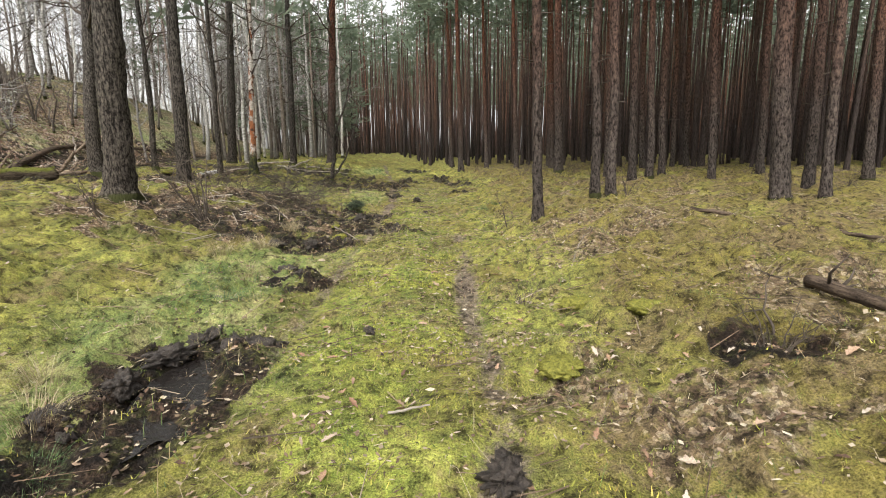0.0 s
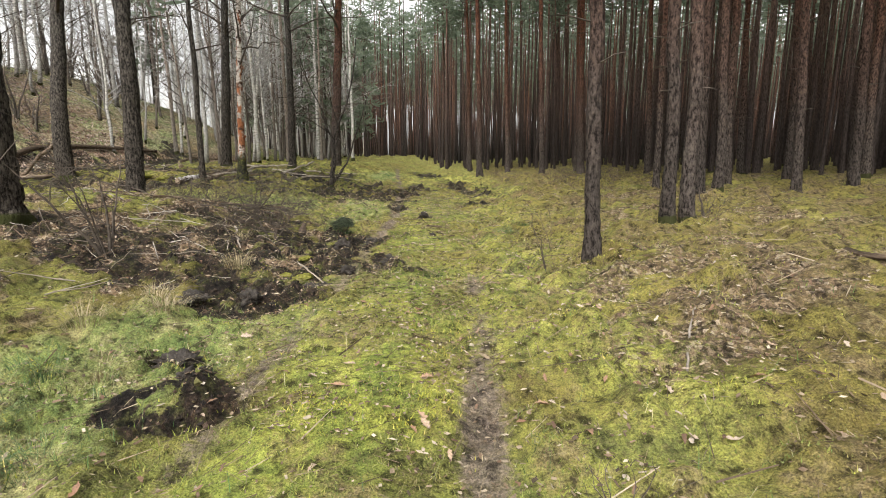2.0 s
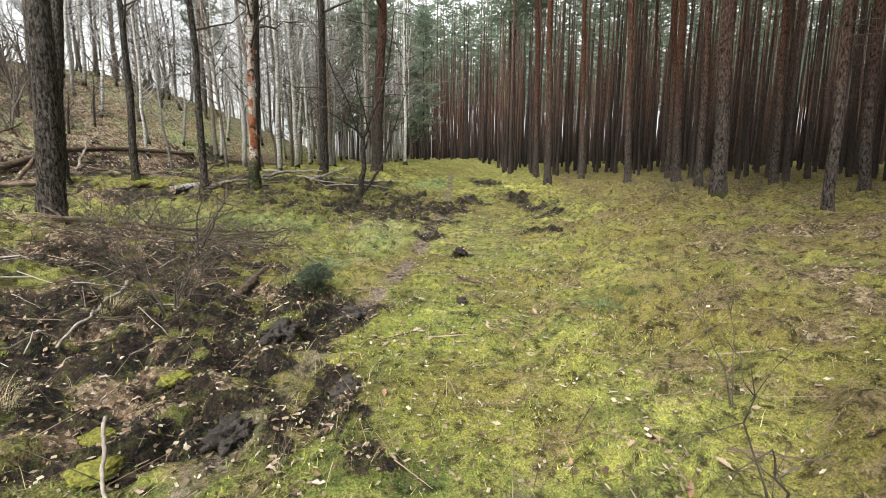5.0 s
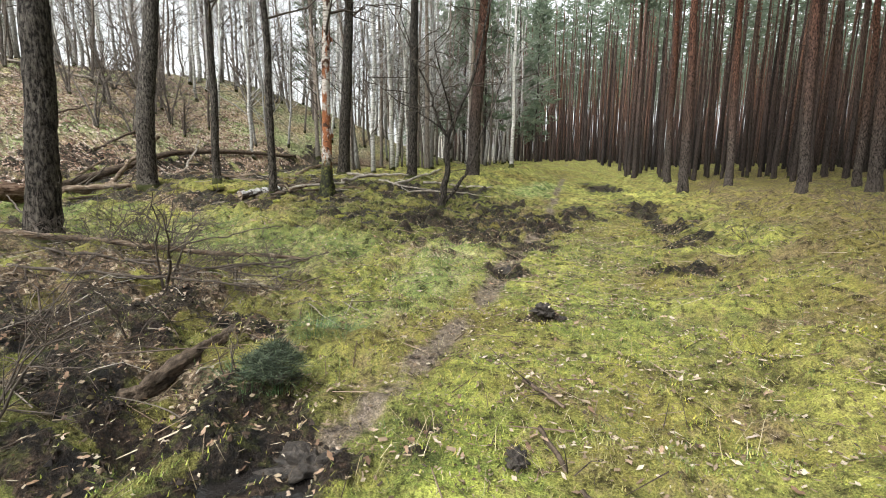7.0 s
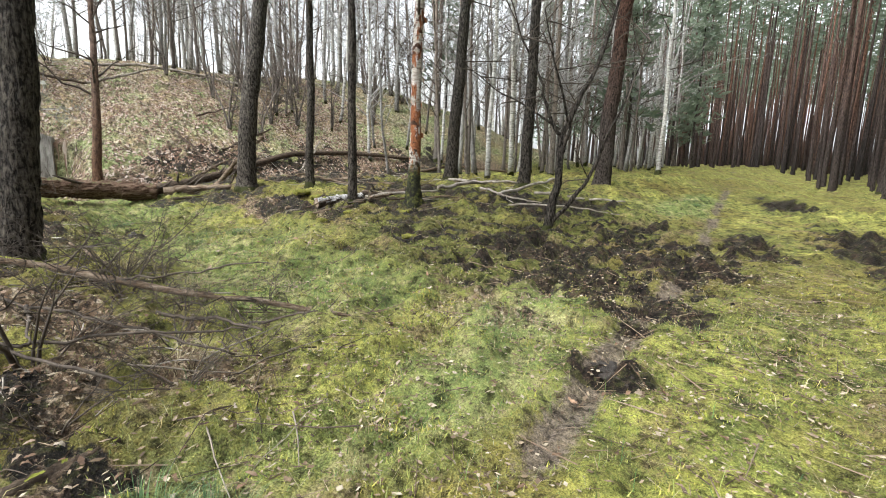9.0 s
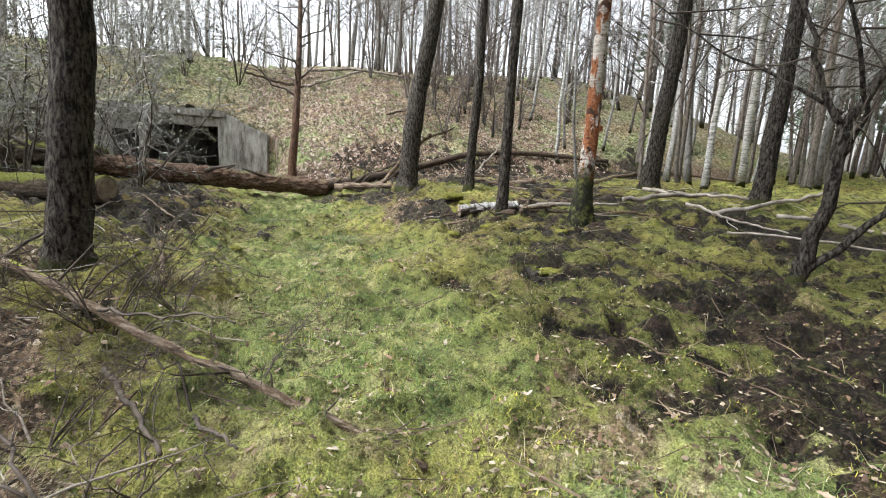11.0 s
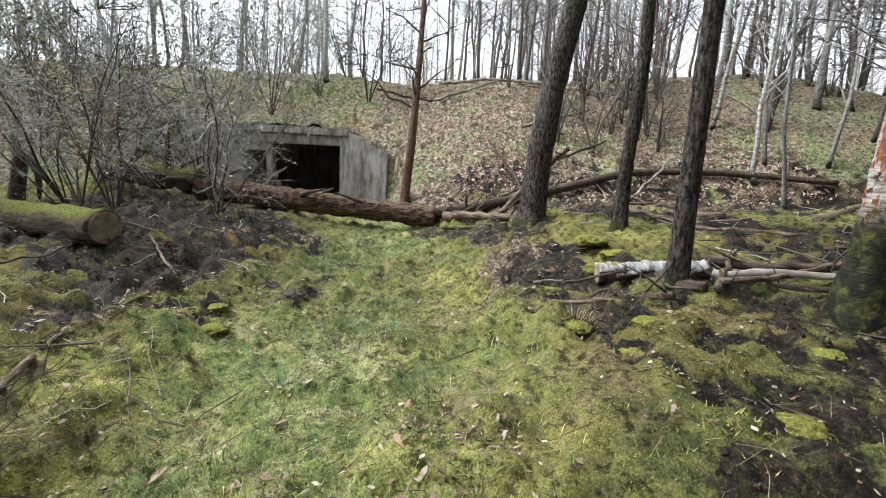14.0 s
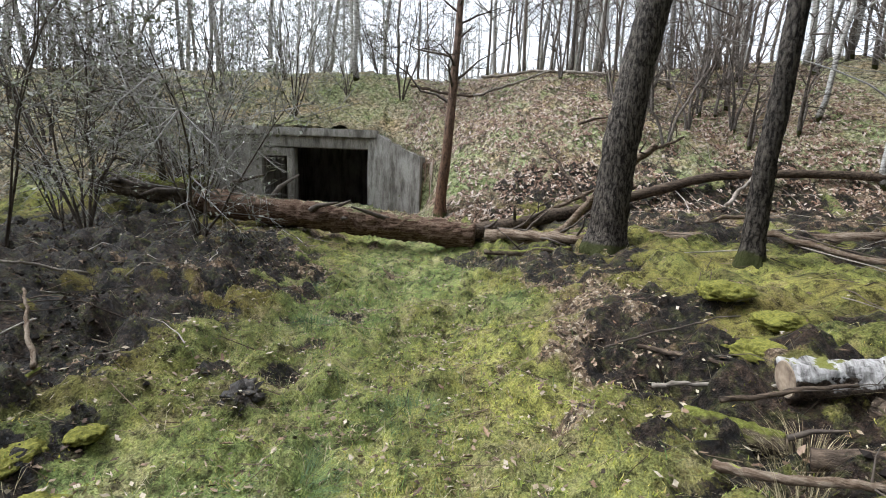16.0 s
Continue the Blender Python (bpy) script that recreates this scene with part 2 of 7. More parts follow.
def peeling_bark():
    """White papery bark torn open over orange inner bark, brown scabs, a mossy foot."""
    m, nt, b = material("peeling_birch_bark", 0.8, 0.25)
    co, sep = nt.nodes.new("ShaderNodeTexCoord"), nt.nodes.new("ShaderNodeSeparateXYZ")
    nt.links.new(co.outputs["Object"], sep.inputs[0])
    lines, fine = noise_tex(nt, 3.0, 6, 0.7, stretch=(2.0, 2.0, 14)), noise_tex(nt, 30, 5, 0.7)
    paper = ramp(nt, lines.outputs[0], [(0.34, (0.07, 0.055, 0.045)), (0.44, (0.36, 0.31, 0.27)), (0.6, (0.62, 0.57, 0.52))])
    inner = ramp(nt, fine.outputs[0], [(0.3, (0.09, 0.03, 0.014)), (0.5, (0.27, 0.095, 0.038)), (0.7, (0.40, 0.19, 0.09))])
    tear = noise_tex(nt, 2.1, 6, 0.62, stretch=(2.4, 2.4, 0.9))
    fade = node(nt, "ShaderNodeMapRange", From_Min=0.8, From_Max=5.5, To_Min=0.07, To_Max=-0.1)
    nt.links.new(sep.outputs[2], fade.inputs[0])
    open_f = ramp(nt, maths(nt, "ADD", tear.outputs[0], fade.outputs[0]), [(0.51, (0, 0, 0)), (0.54, (1, 1, 1))])
    col = mixed(nt, open_f.outputs[0], paper.outputs[0], inner.outputs[0])
    scab = ramp(nt, noise_tex(nt, 4.5, 5, 0.65, stretch=(1.4, 1.4, 1.6)).outputs[0], [(0.54, (0, 0, 0)), (0.58, (1, 1, 1))])
    col = mixed(nt, scab.outputs[0], col, ramp(nt, fine.outputs[0], [(0.35, (0.02, 0.012, 0.008)), (0.7, (0.13, 0.06, 0.035))]).outputs[0])
    foot = node(nt, "ShaderNodeMapRange", From_Min=1.2, From_Max=0.95)
    nt.links.new(maths(nt, "ADD", sep.outputs[2], maths(nt, "MULTIPLY", tear.outputs[0], 0.7)), foot.inputs[0])
    green = ramp(nt, noise_tex(nt, 9, 5, 0.7).outputs[0], [(0.4, (0.012, 0.01, 0.008)), (0.52, (0.03, 0.032, 0.011)), (0.68, (0.14, 0.14, 0.03))])
    nt.links.new(mixed(nt, foot.outputs[0], col, green.outputs[0]), b.inputs["Base Color"])
    bumped(nt, b, maths(nt, "ADD", maths(nt, "ADD", tear.outputs[0], lines.outputs[0]), fine.outputs[0]), 0.9, 0.03)
    return m


MAT_PEEL = peeling_bark()
MAT_RED = bark("reddish_bark", ((0.035, 0.022, 0.015), (0.17, 0.095, 0.06)), ((0.05, 0.036, 0.028), (0.19, 0.13, 0.10)), 1.5, 5.0, 0.4, 0.7, (6, 6, 2), 0.015)
MAT_TWIG = plain("twig_bark", (0.025, 0.019, 0.015), (0.115, 0.092, 0.073), 12)
MAT_TWIG_GREY = plain("grey_twig_bark", (0.14, 0.13, 0.12), (0.46, 0.44, 0.42), 5)
# needle green lightened beyond its own tone, painting haze into the crowns
MAT_NEEDLE = speckled("hazed_pine_needles", [(0.0, (0.07, 0.10, 0.065)), (0.5, (0.13, 0.165, 0.11)), (1.0, (0.20, 0.23, 0.16))], 0.6)


def let_light_through(m, share, colour):
    """Thin leaves pass part of the light."""
    nt = m.node_tree
    tr = node(nt, "ShaderNodeBsdfTranslucent", Color=(*colour, 1))
    mx = node(nt, "ShaderNodeMixShader", Fac=share)
    nt.links.new(nt.nodes["Principled BSDF"].outputs[0], mx.inputs[1])
    nt.links.new(tr.outputs[0], mx.inputs[2])
    nt.links.new(mx.outputs[0], nt.nodes["Material Output"].inputs[0])


let_light_through(MAT_NEEDLE, 0.5, (0.22, 0.265, 0.195))


# ---- ground ----
def sstep(a, b, v):
    t = np.clip((v - a) / (b - a), 0, 1)
    return t * t * (3 - 2 * t)


def bank_in(x, y):
    """Metres inside the foot of the bank."""
    return np.clip(-16.3 + 0.08 * np.clip(8 - y, 0, 14) + 0.35 * np.clip(y - 22, 0, 14) - x, 0, 60)


def land(x, y):
    """Height of the ground without its small relief."""
    x, y = np.asarray(x, float), np.asarray(y, float)
    z = 0.031 * np.clip(y, -40, 70)
    # mossy shoulder under the pines
    z = z + 0.48 * sstep(0.1, 3.0, x) * sstep(30, 16, y) + 0.3 * sstep(2, 9, x) * sstep(12, 30, y)
    # wooded shoulder on the other side, with the sunken lane to the bunker
    off = y - 13.5 + 0.05 * (x + 9)
    lane = np.exp(-(off / np.where(off > 0, 2.5, 1.9)) ** 2)
    side = 0.72 * sstep(-1.8, -6.2, x) * (1 - 0.75 * np.exp(-((y - 17.5) / 2.8) ** 2) * sstep(-9.5, -4.5, x))
    z = z + side * (1 - lane) + lane * (0.09 * sstep(-2, -6, x) + 0.035 * np.clip(-x - 10.0, 0, 9))
    # long bank with the entrance cut
    u = bank_in(x, y)
    rise = 5.9 * (1 - np.exp(-(u / 6.2) ** 1.3)) * (1 - sstep(29, 44, y)) * (1 - 0.75 * sstep(-34, -48, x)) * sstep(-40, -20, y)
    lip = np.where(y < 12.44, -20.42, -20.42 + 0.47 * (y - 12.44))
    cut = sstep(7.2, 8.2, y) * sstep(15.0, 13.9, y) * sstep(lip - 0.06, lip + 0.08, x)
    over = 0.2 * sstep(6.5, 8.5, y) * sstep(14.6, 12.8, y) * sstep(-24.5, -21.0, x) + 0.3 * np.exp(-((x + 19.8) / 1.1) ** 2 - ((y - 14.0) / 1.3) ** 2)
    z = z + rise * (1 - cut) * (1 - over)
    return z


def spot(x, y, cx, cy, rx, ry, turn=0.0, ragged=0.55, outer=1.2, inner=0.75):
    """1 inside an uneven oval, 0 outside."""
    c, s = math.cos(radians(turn)), math.sin(radians(turn))
    u, v = ((x - cx) * c + (y - cy) * s) / rx, (-(x - cx) * s + (y - cy) * c) / ry
    d = np.sqrt(u * u + v * v) + ragged * vnoise(x, y, 0.45, 5) + 0.7 * ragged * vnoise(x, y, 0.16, 6)
    return sstep(outer, inner, d)


# turned-up soil and patches of painted shade: centre, half sizes, turn
SOIL_AND_SHADE = [
    (-3.1, 8.0, 1.9, 1.3, 20), (-1.75, 8.6, 0.5, 1.5, 8), (-2.6, 9.9, 1.3, 0.8, 15), (-3.6, 10.5, 1.2, 0.6, 40), (-5.6, 11.9, 0.5, 0.3, 35),
    (-1.75, 7.1, 0.6, 0.35, 0), (-2.2, 6.7, 0.6, 0.3, 20), (-2.1, 9.4, 0.8, 0.4, 0), (-1.6, 10.2, 0.35, 0.3, 0),
    (-1.78, 2.8, 0.42, 1.0, 8), (-1.6, 4.95, 0.4, 0.3, 10), (-1.95, 5.6, 0.16, 0.14, 0), (-2.0, 2.2, 0.4, 0.5, 0),
    (-3.4, 17.6, 2.1, 2.4, -15), (-1.5, 20.2, 0.35, 1.5, 5), (-0.1, 21.5, 0.5, 2.2, 12), (0.5, 18.6, 0.4, 1.1, -20), (0.55, 14.9, 0.5, 0.4, 0),
    (0.6, 16.6, 0.4, 0.5, 0), (-0.75, 12.6, 0.22, 0.1, 20), (-1.45, 14.0, 0.25, 0.16, 0), (-1.6, 15.0, 0.2, 0.15, 0), (-5.5, 16.4, 0.9, 1.1, 50),
    (-6.6, 17.4, 1.3, 0.9, 20), (-2.7, 15.8, 1.3, 0.7, -10), (-7.4, 16.0, 0.9, 0.35, 10), (-9.6, 16.2, 1.2, 0.4, -15), (-12.2, 16.4, 1.4, 0.7, 0), (-5.0, 15.25, 0.25, 0.12, 0),
    (-11.8, 10.6, 3.0, 1.9, 25), (-14.5, 9.0, 2.2, 1.6, 0), (-8.1, 16.3, 0.9, 0.4, 5), (-9.6, 11.8, 1.4, 0.7, -10), (-12.9, 12.4, 0.8, 0.5, 0), (-9.1, 13.3, 0.2, 0.16, 0), (-8.3, 12.6, 0.3, 0.2, 0),
    # the last three in this row paint the bank's shadowed foot dark
    (-8.4, 17.1, 1.0, 0.9, 0), (-7.0, 16.1, 0.8, 0.4, 10), (-13.0, 8.6, 3.6, 2.4, 0), (-16.5, 20.8, 1.6, 2.8, 0), (-14.6, 25.2, 1.6, 2.6, 10), (-17.3, 17.6, 0.8, 1.5, 0),
    (-6.0, 19.9, 2.0, 1.3, 20), (-9.0, 19.6, 1.6, 1.0, 0), (-12.0, 19.6, 2.2, 1.3, 40), (-14.5, 22.5, 1.5, 2.5, 10), (-15.5, 18.3, 1.3, 2.2, 0),
    (-10.2, 11.9, 1.5, 0.9, -20), (-12.3, 12.1, 1.6, 0.9, 5), (-9.0, 11.6, 1.1, 0.5, 10), (-12.2, 9.8, 2.8, 2.0, 0), (-12.9, 15.6, 0.9, 0.7, 30),
    (-1.9, 29.0, 0.6, 2.5, 10), (1.9, 2.5, 0.3, 0.25, 0),
]
LITTER = [
    (-20.0, 16.6, 4.2, 3.2, 0), (-22.0, 20.0, 4.0, 3.5, 0), (-4.4, 8.3, 1.9, 1.7, 0), (-4.2, 10.6, 1.6, 1.2, 30), (0.95, 7.5, 0.4, 0.3, 0), (1.35, 2.2, 0.7, 0.4, 0),
    (0.8, 3.2, 0.4, 0.35, 0), (-5.6, 11.0, 1.0, 0.8, 0), (-3.0, 14.6, 0.9, 0.5, 0), (2.1, 6.9, 0.9, 0.6, 0), (-10.5, 16.0, 1.5, 0.6, 0), (-13.0, 10.5, 2.5, 2.0, 0),
    (1.45, 6.9, 0.5, 0.5, 0), (2.3, 6.2, 1.0, 0.55, 10), (1.7, 5.5, 0.6, 0.35, 0), (2.7, 7.6, 0.8, 0.4, 0), (0.9, 2.6, 0.5, 0.6, 0),
    (-25.0, 26.0, 7.0, 6.0, 0), (-20.0, 24.0, 3.0, 5.0, 0), (-15.0, 19.5, 2.0, 2.0, 0),
]


PUDDLES = [(-1.72, 2.72, 0.25, 0.6, 8), (-1.5, 9.75, 0.22, 0.4, 20), (-1.25, 10.0, 0.12, 0.2, 0), (-1.65, 7.15, 0.2, 0.14, 0)]


def track_x(y):
    """Middle of the forest track."""
    return -0.5 - 0.0062 * np.clip(y - 8, 0, 12) ** 2 - 0.15 * np.clip(y - 20, 0, 200)


def covers(x, y):
    """How much bare soil with its painted shade patches, leaf litter, grass and wheel rut covers the ground."""
    soil = np.zeros_like(x)
    for d in SOIL_AND_SHADE:
        near = (abs(x - d[0]) < 4) & (abs(y - d[1]) < 4)
        if near.any():
            soil[near] = np.maximum(soil[near], spot(x[near], y[near], *d))
    litter = np.zeros_like(x)
    for d in LITTER:
        near = (abs(x - d[0]) < 9) & (abs(y - d[1]) < 9)
        if near.any():
            litter[near] = np.maximum(litter[near], (0.9 if d[2] > 1.2 else 0.5) * spot(x[near], y[near], *d, 0.9, 1.5, 0.2))
    mid = track_x(y)
    wob = 0.06 * vnoise(y, y * 0, 1.3, 2)
    rut = np.maximum(np.exp(-((x - mid - 0.78 - wob) / 0.14) ** 2) * (0.25 + 0.75 * sstep(9.5, 6.5, y)), np.exp(-((x - mid + 0.78 + wob) / 0.14) ** 2) * (0.6 + 0.4 * sstep(7, 10, y))) * sstep(60, 25, y)
    rut = rut * np.clip(0.75 + 0.6 * vnoise(x, y, 0.7, 11) + 0.3 * vnoise(x, y, 0.2, 12), 0, 1)
    lane = np.exp(-((y - 13.9 + 0.05 * (x + 9)) / 1.5) ** 2) * sstep(-2.5, -4.5, x)
    verge = np.exp(-((x + 2.3) / 0.8) ** 2) * sstep(9, 5, y) + np.exp(-((x + 2.3) / 0.8) ** 2) * np.exp(-((y - 13.5) / 2.5) ** 2) + np.exp(-((x + 3.4) / 0.9) ** 2) * np.exp(-((y - 24) / 3.5) ** 2)
    bank = np.maximum(sstep(0.0, 1.2, bank_in(x, y)) * sstep(46, 38, y), 0.75 * sstep(-12.0, -14.5, x) * sstep(16, 18, y))
    grass = np.clip(np.maximum.reduce([0.75 * lane, 0.9 * verge, 0.6 * bank]) + 0.35 * vnoise(x, y, 0.9, 21), 0, 1)
    broken = np.clip(1.15 - 1.1 * sstep(0.2, 0.6, 0.65 * vnoise(x, y, 0.48, 61) + 0.8 * vnoise(x, y, 0.16, 62) + 0.2 * sstep(-2.2, -3.4, x) * sstep(14, 15.5, y) * sstep(-9, -7, x) - 0.3 * sstep(-1.2, -0.6, x) - 0.35 * sstep(-8.5, -9.5, x) * sstep(13.2, 12.2, y)), 0, 1)
    soil = soil * broken * (1 - 0.3 * np.exp(-((x + 5.9) / 1.2) ** 2 - ((y - 17) / 1.5) ** 2))
    for px, py, rx, ry, tn in PUDDLES:
        near = (abs(x - px) < 2) & (abs(y - py) < 2)
        if near.any():
            soil[near] = np.maximum(soil[near], spot(x[near], y[near], px, py, rx * 1.9, ry * 1.6, tn, 0.35))
    litter = np.maximum(litter, bank * np.clip(0.6 + 0.5 * vnoise(x, y, 1.1, 71) + 0.4 * vnoise(x, y, 0.35, 72), 0, 0.9))
    under = sstep(1.0, 2.4, x) * np.clip(0.05 + 0.5 * vnoise(x, y, 0.8, 73) + 0.35 * vnoise(x, y, 0.3, 74), 0, 0.5)
    litter = np.maximum(litter, under)
    soil = soil * (1 - 0.4 * litter * sstep(-2.2, -3.0, x) * sstep(-8.5, -7.5, x))
    return soil, litter, grass, rut


def relief(x, y, soil, grass, rut):
    """Small ups and downs: moss cushions, clods, wheel ruts."""
    moss = 0.15 * np.abs(vnoise(x, y, 0.6, 31)) + 0.14 * np.abs(vnoise(x, y, 0.27, 32)) + 0.06 * np.abs(vnoise(x, y, 0.13, 33)) - 0.1
    clod = 0.25 * np.abs(vnoise(x, y, 0.36, 41)) + 0.13 * np.abs(vnoise(x, y, 0.17, 42)) + 0.03 * vnoise(x, y, 0.08, 43) - 0.15
    off = x - track_x(y)
    flat = np.exp(-(off / 1.0) ** 2) * sstep(60, 30, y)
    z = moss * (1 - 0.7 * flat) * (1 - soil) + clod * soil - 0.035 * rut
    z = z + 0.03 * np.exp(-(off / 0.35) ** 2)
    for px, py, rx, ry, tn in PUDDLES:
        c, s = math.cos(radians(tn)), math.sin(radians(tn))
        u, v = (x - px) * c + (y - py) * s, -(x - px) * s + (y - py) * c
        z = z - 0.07 * np.exp(-((u / rx) ** 2 + (v / ry) ** 2) ** 2)
    far = np.clip((np.hypot(x + 4, y - 10) - 30) / 20, 0, 1)
    return z * (1 - far) + 0.12 * vnoise(x, y, 3.0, 51) * sstep(1.5, 6, np.abs(off))


def ground_z(x, y):
    x, y = np.atleast_1d(np.asarray(x, float)), np.atleast_1d(np.asarray(y, float))
    s, l, g, r = covers(x, y)
    return land(x, y) + relief(x, y, s, g, r)


def gz(x, y):
    return float(ground_z(x, y)[0])


def steps_of(lo, hi, fine, a, b):
    """Grid lines: fine between a and b, wider and wider away from it."""
    mid = np.arange(a, b, fine)
    out, v, s = [], b, fine
    while v < hi:
        out.append(v)
        s *= 1.12
        v += s
    low, v, s = [], a, fine
    while v > lo:
        s *= 1.12
        v -= s
        low.append(v)
    return np.array(low[::-1] + list(mid) + out + [hi])


def thick(lines, a, b, step):
    """The grid lines with their steps between a and b cut down to that step."""
    return np.unique(np.round(np.concatenate([lines[(lines < a) | (lines > b)], np.arange(a, b + step / 2, step)]), 4))


GX = steps_of(-900, 900, 0.055, -12.5, 4.5)
GX = thick(thick(GX, -25.0, -12.56, 0.12), 4.5, 10.0, 0.12)
GY = thick(steps_of(-900, 900, 0.055, 1.0, 20.0), 20.0, 28.0, 0.12)


def build_ground(mat):
    xx, yy = np.meshgrid(GX, GY)
    x, y = xx.ravel(), yy.ravel()
    soil, litter, grass, rut = covers(x, y)
    z = land(x, y) + relief(x, y, soil, grass, rut)
    nx, ny = len(GX), len(GY)
    i, j = np.meshgrid(np.arange(ny - 1), np.arange(nx - 1), indexing="ij")
    q = np.stack([i * nx + j, i * nx + j + 1, (i + 1) * nx + j + 1, (i + 1) * nx + j], -1).reshape(-1, 4)
    # a gap in the sheet for the bunker's entrance
    cx, cy = x[q].mean(1), y[q].mean(1)
    q = q[~((cx < -20.2) & (cx > -20.8) & (cy > 9.2) & (cy < 12.5))]
    me = make_mesh("ground", np.stack([x, y, z], -1), [q], mat)
    at = me.attributes.new("cover", "FLOAT_COLOR", "POINT")
    at.data.foreach_set("color", np.stack([soil, litter, grass, rut], -1).astype(np.float32).ravel())
    # under the pines: browner moss and litter, also darkened in colour for canopy shade
    under = sstep(0.7, 2.3, x) * sstep(60, 40, y)
    slope = sstep(0.0, 2.0, bank_in(x, y)) * sstep(60, 45, y)
    fresh = np.exp(-((x - track_x(y)) / 0.75) ** 2) * sstep(16, 10, y)
    stir = np.zeros_like(x)
    for d in SOIL_AND_SHADE:
        near = (abs(x - d[0]) < 5) & (abs(y - d[1]) < 5)
        stir[near] = np.maximum(stir[near], spot(x[near], y[near], *d, 0.5, 1.9, 0.9))
    more = me.attributes.new("place", "FLOAT_COLOR", "POINT")
    more.data.foreach_set("color", np.stack([under, slope, fresh, stir], -1).astype(np.float32).ravel())
    return tagged(new("ground", me), "mossy forest floor with leaf litter and dug-up soil", "ground", kind="structure")


def ground_material():
    m, nt, b = material("forest_floor", 0.95, 0.15)
    at = nt.nodes.new("ShaderNodeAttribute")
    at.attribute_name = "cover"
    sep = nt.nodes.new("ShaderNodeSeparateColor")
    nt.links.new(at.outputs["Color"], sep.inputs[0])
    big, mid, fine, tiny = noise_tex(nt, 0.55, 4), noise_tex(nt, 3.2, 5, 0.65), noise_tex(nt, 22, 5, 0.7), noise_tex(nt, 95, 3, 0.7)
    pl = nt.nodes.new("ShaderNodeAttribute")
    pl.attribute_name = "place"
    where = nt.nodes.new("ShaderNodeSeparateColor")
    nt.links.new(pl.outputs["Color"], where.inputs[0])
    moss = ramp(nt, mid.outputs[0], [(0.32, (0.07, 0.08, 0.032)), (0.45, (0.19, 0.20, 0.058)), (0.55, (0.31, 0.315, 0.08)), (0.68, (0.45, 0.425, 0.13))])
    lush = ramp(nt, mid.outputs[0], [(0.34, (0.09, 0.13, 0.032)), (0.48, (0.22, 0.28, 0.055)), (0.62, (0.39, 0.43, 0.09))])
    col = mixed(nt, maths(nt, "MULTIPLY", where.outputs[2], 0.75), moss.outputs[0], lush.outputs[0])
    dull = ramp(nt, fine.outputs[0], [(0.36, (0.02, 0.023, 0.01)), (0.52, (0.075, 0.085, 0.027)), (0.68, (0.20, 0.195, 0.06))])
    col = mixed(nt, maths(nt, "MULTIPLY", pl.outputs["Alpha"], 0.75), col, dull.outputs[0])
    patch = noise_tex(nt, 1.6, 5, 0.7)
    # ochre and brown patches; their increase under the pines also paints canopy shade
    ochre = ramp(nt, maths(nt, "ADD", big.outputs[0], maths(nt, "MULTIPLY", where.outputs[0], 0.16)), [(0.45, (0, 0, 0)), (0.64, (1, 1, 1))])
    col = mixed(nt, maths(nt, "MULTIPLY", ochre.outputs[0], 0.65), col, (0.17, 0.125, 0.04))
    brown = ramp(nt, maths(nt, "ADD", patch.outputs[0], maths(nt, "MULTIPLY", where.outputs[0], 0.06)), [(0.53, (0, 0, 0)), (0.63, (1, 1, 1))])
    col = mixed(nt, maths(nt, "MULTIPLY", brown.outputs[0], 0.8), col, ramp(nt, fine.outputs[0], [(0.35, (0.05, 0.036, 0.024)), (0.5, (0.15, 0.105, 0.065)), (0.68, (0.34, 0.27, 0.17))]).outputs[0])
    grass = ramp(nt, mid.outputs[0], [(0.3, (0.09, 0.135, 0.045)), (0.5, (0.21, 0.25, 0.085)), (0.68, (0.39, 0.36, 0.18))])
    edge = maths(nt, "ADD", maths(nt, "MULTIPLY", fine.outputs[0], 0.9), -0.45)
    gf = ramp(nt, maths(nt, "ADD", sep.outputs[2], edge), [(0.3, (0, 0, 0)), (0.7, (1, 1, 1))])
    col = mixed(nt, gf.outputs[0], col, grass.outputs[0])
    # leaf litter: flakes
    vo = node(nt, "ShaderNodeTexVoronoi", Scale=34.0, Randomness=1.0)
    co = nt.nodes.new("ShaderNodeTexCoord")
    nt.links.new(co.outputs["Object"], vo.inputs["Vector"])
    vs = nt.nodes.new("ShaderNodeSeparateColor")
    nt.links.new(vo.outputs["Color"], vs.inputs[0])
    leaf = ramp(nt, vs.outputs[0], [(0.1, (0.06, 0.045, 0.033)), (0.45, (0.15, 0.10, 0.068)), (0.8, (0.27, 0.20, 0.145)), (1.0, (0.42, 0.35, 0.28))])
    lf = ramp(nt, maths(nt, "ADD", sep.outputs[1], edge), [(0.3, (0, 0, 0)), (0.55, (1, 1, 1))])
    col = mixed(nt, lf.outputs[0], col, leaf.outputs[0])
    # bank: grass, moss and bleached leaves in a fine mixture
    turf = ramp(nt, noise_tex(nt, 7.5, 6, 0.78).outputs[0], [(0.36, (0.045, 0.036, 0.027)), (0.44, (0.19, 0.185, 0.10)), (0.53, (0.38, 0.34, 0.225)), (0.64, (0.64, 0.57, 0.46))])
    tint = ramp(nt, noise_tex(nt, 0.7, 5, 0.7).outputs[0], [(0.4, (0.75, 1.0, 0.7)), (0.52, (1, 1, 1)), (0.62, (1.1, 0.95, 0.85))])
    bf = ramp(nt, maths(nt, "ADD", where.outputs[1], maths(nt, "MULTIPLY", edge, 1.2)), [(0.3, (0, 0, 0)), (0.8, (0.75, 0.75, 0.75))])
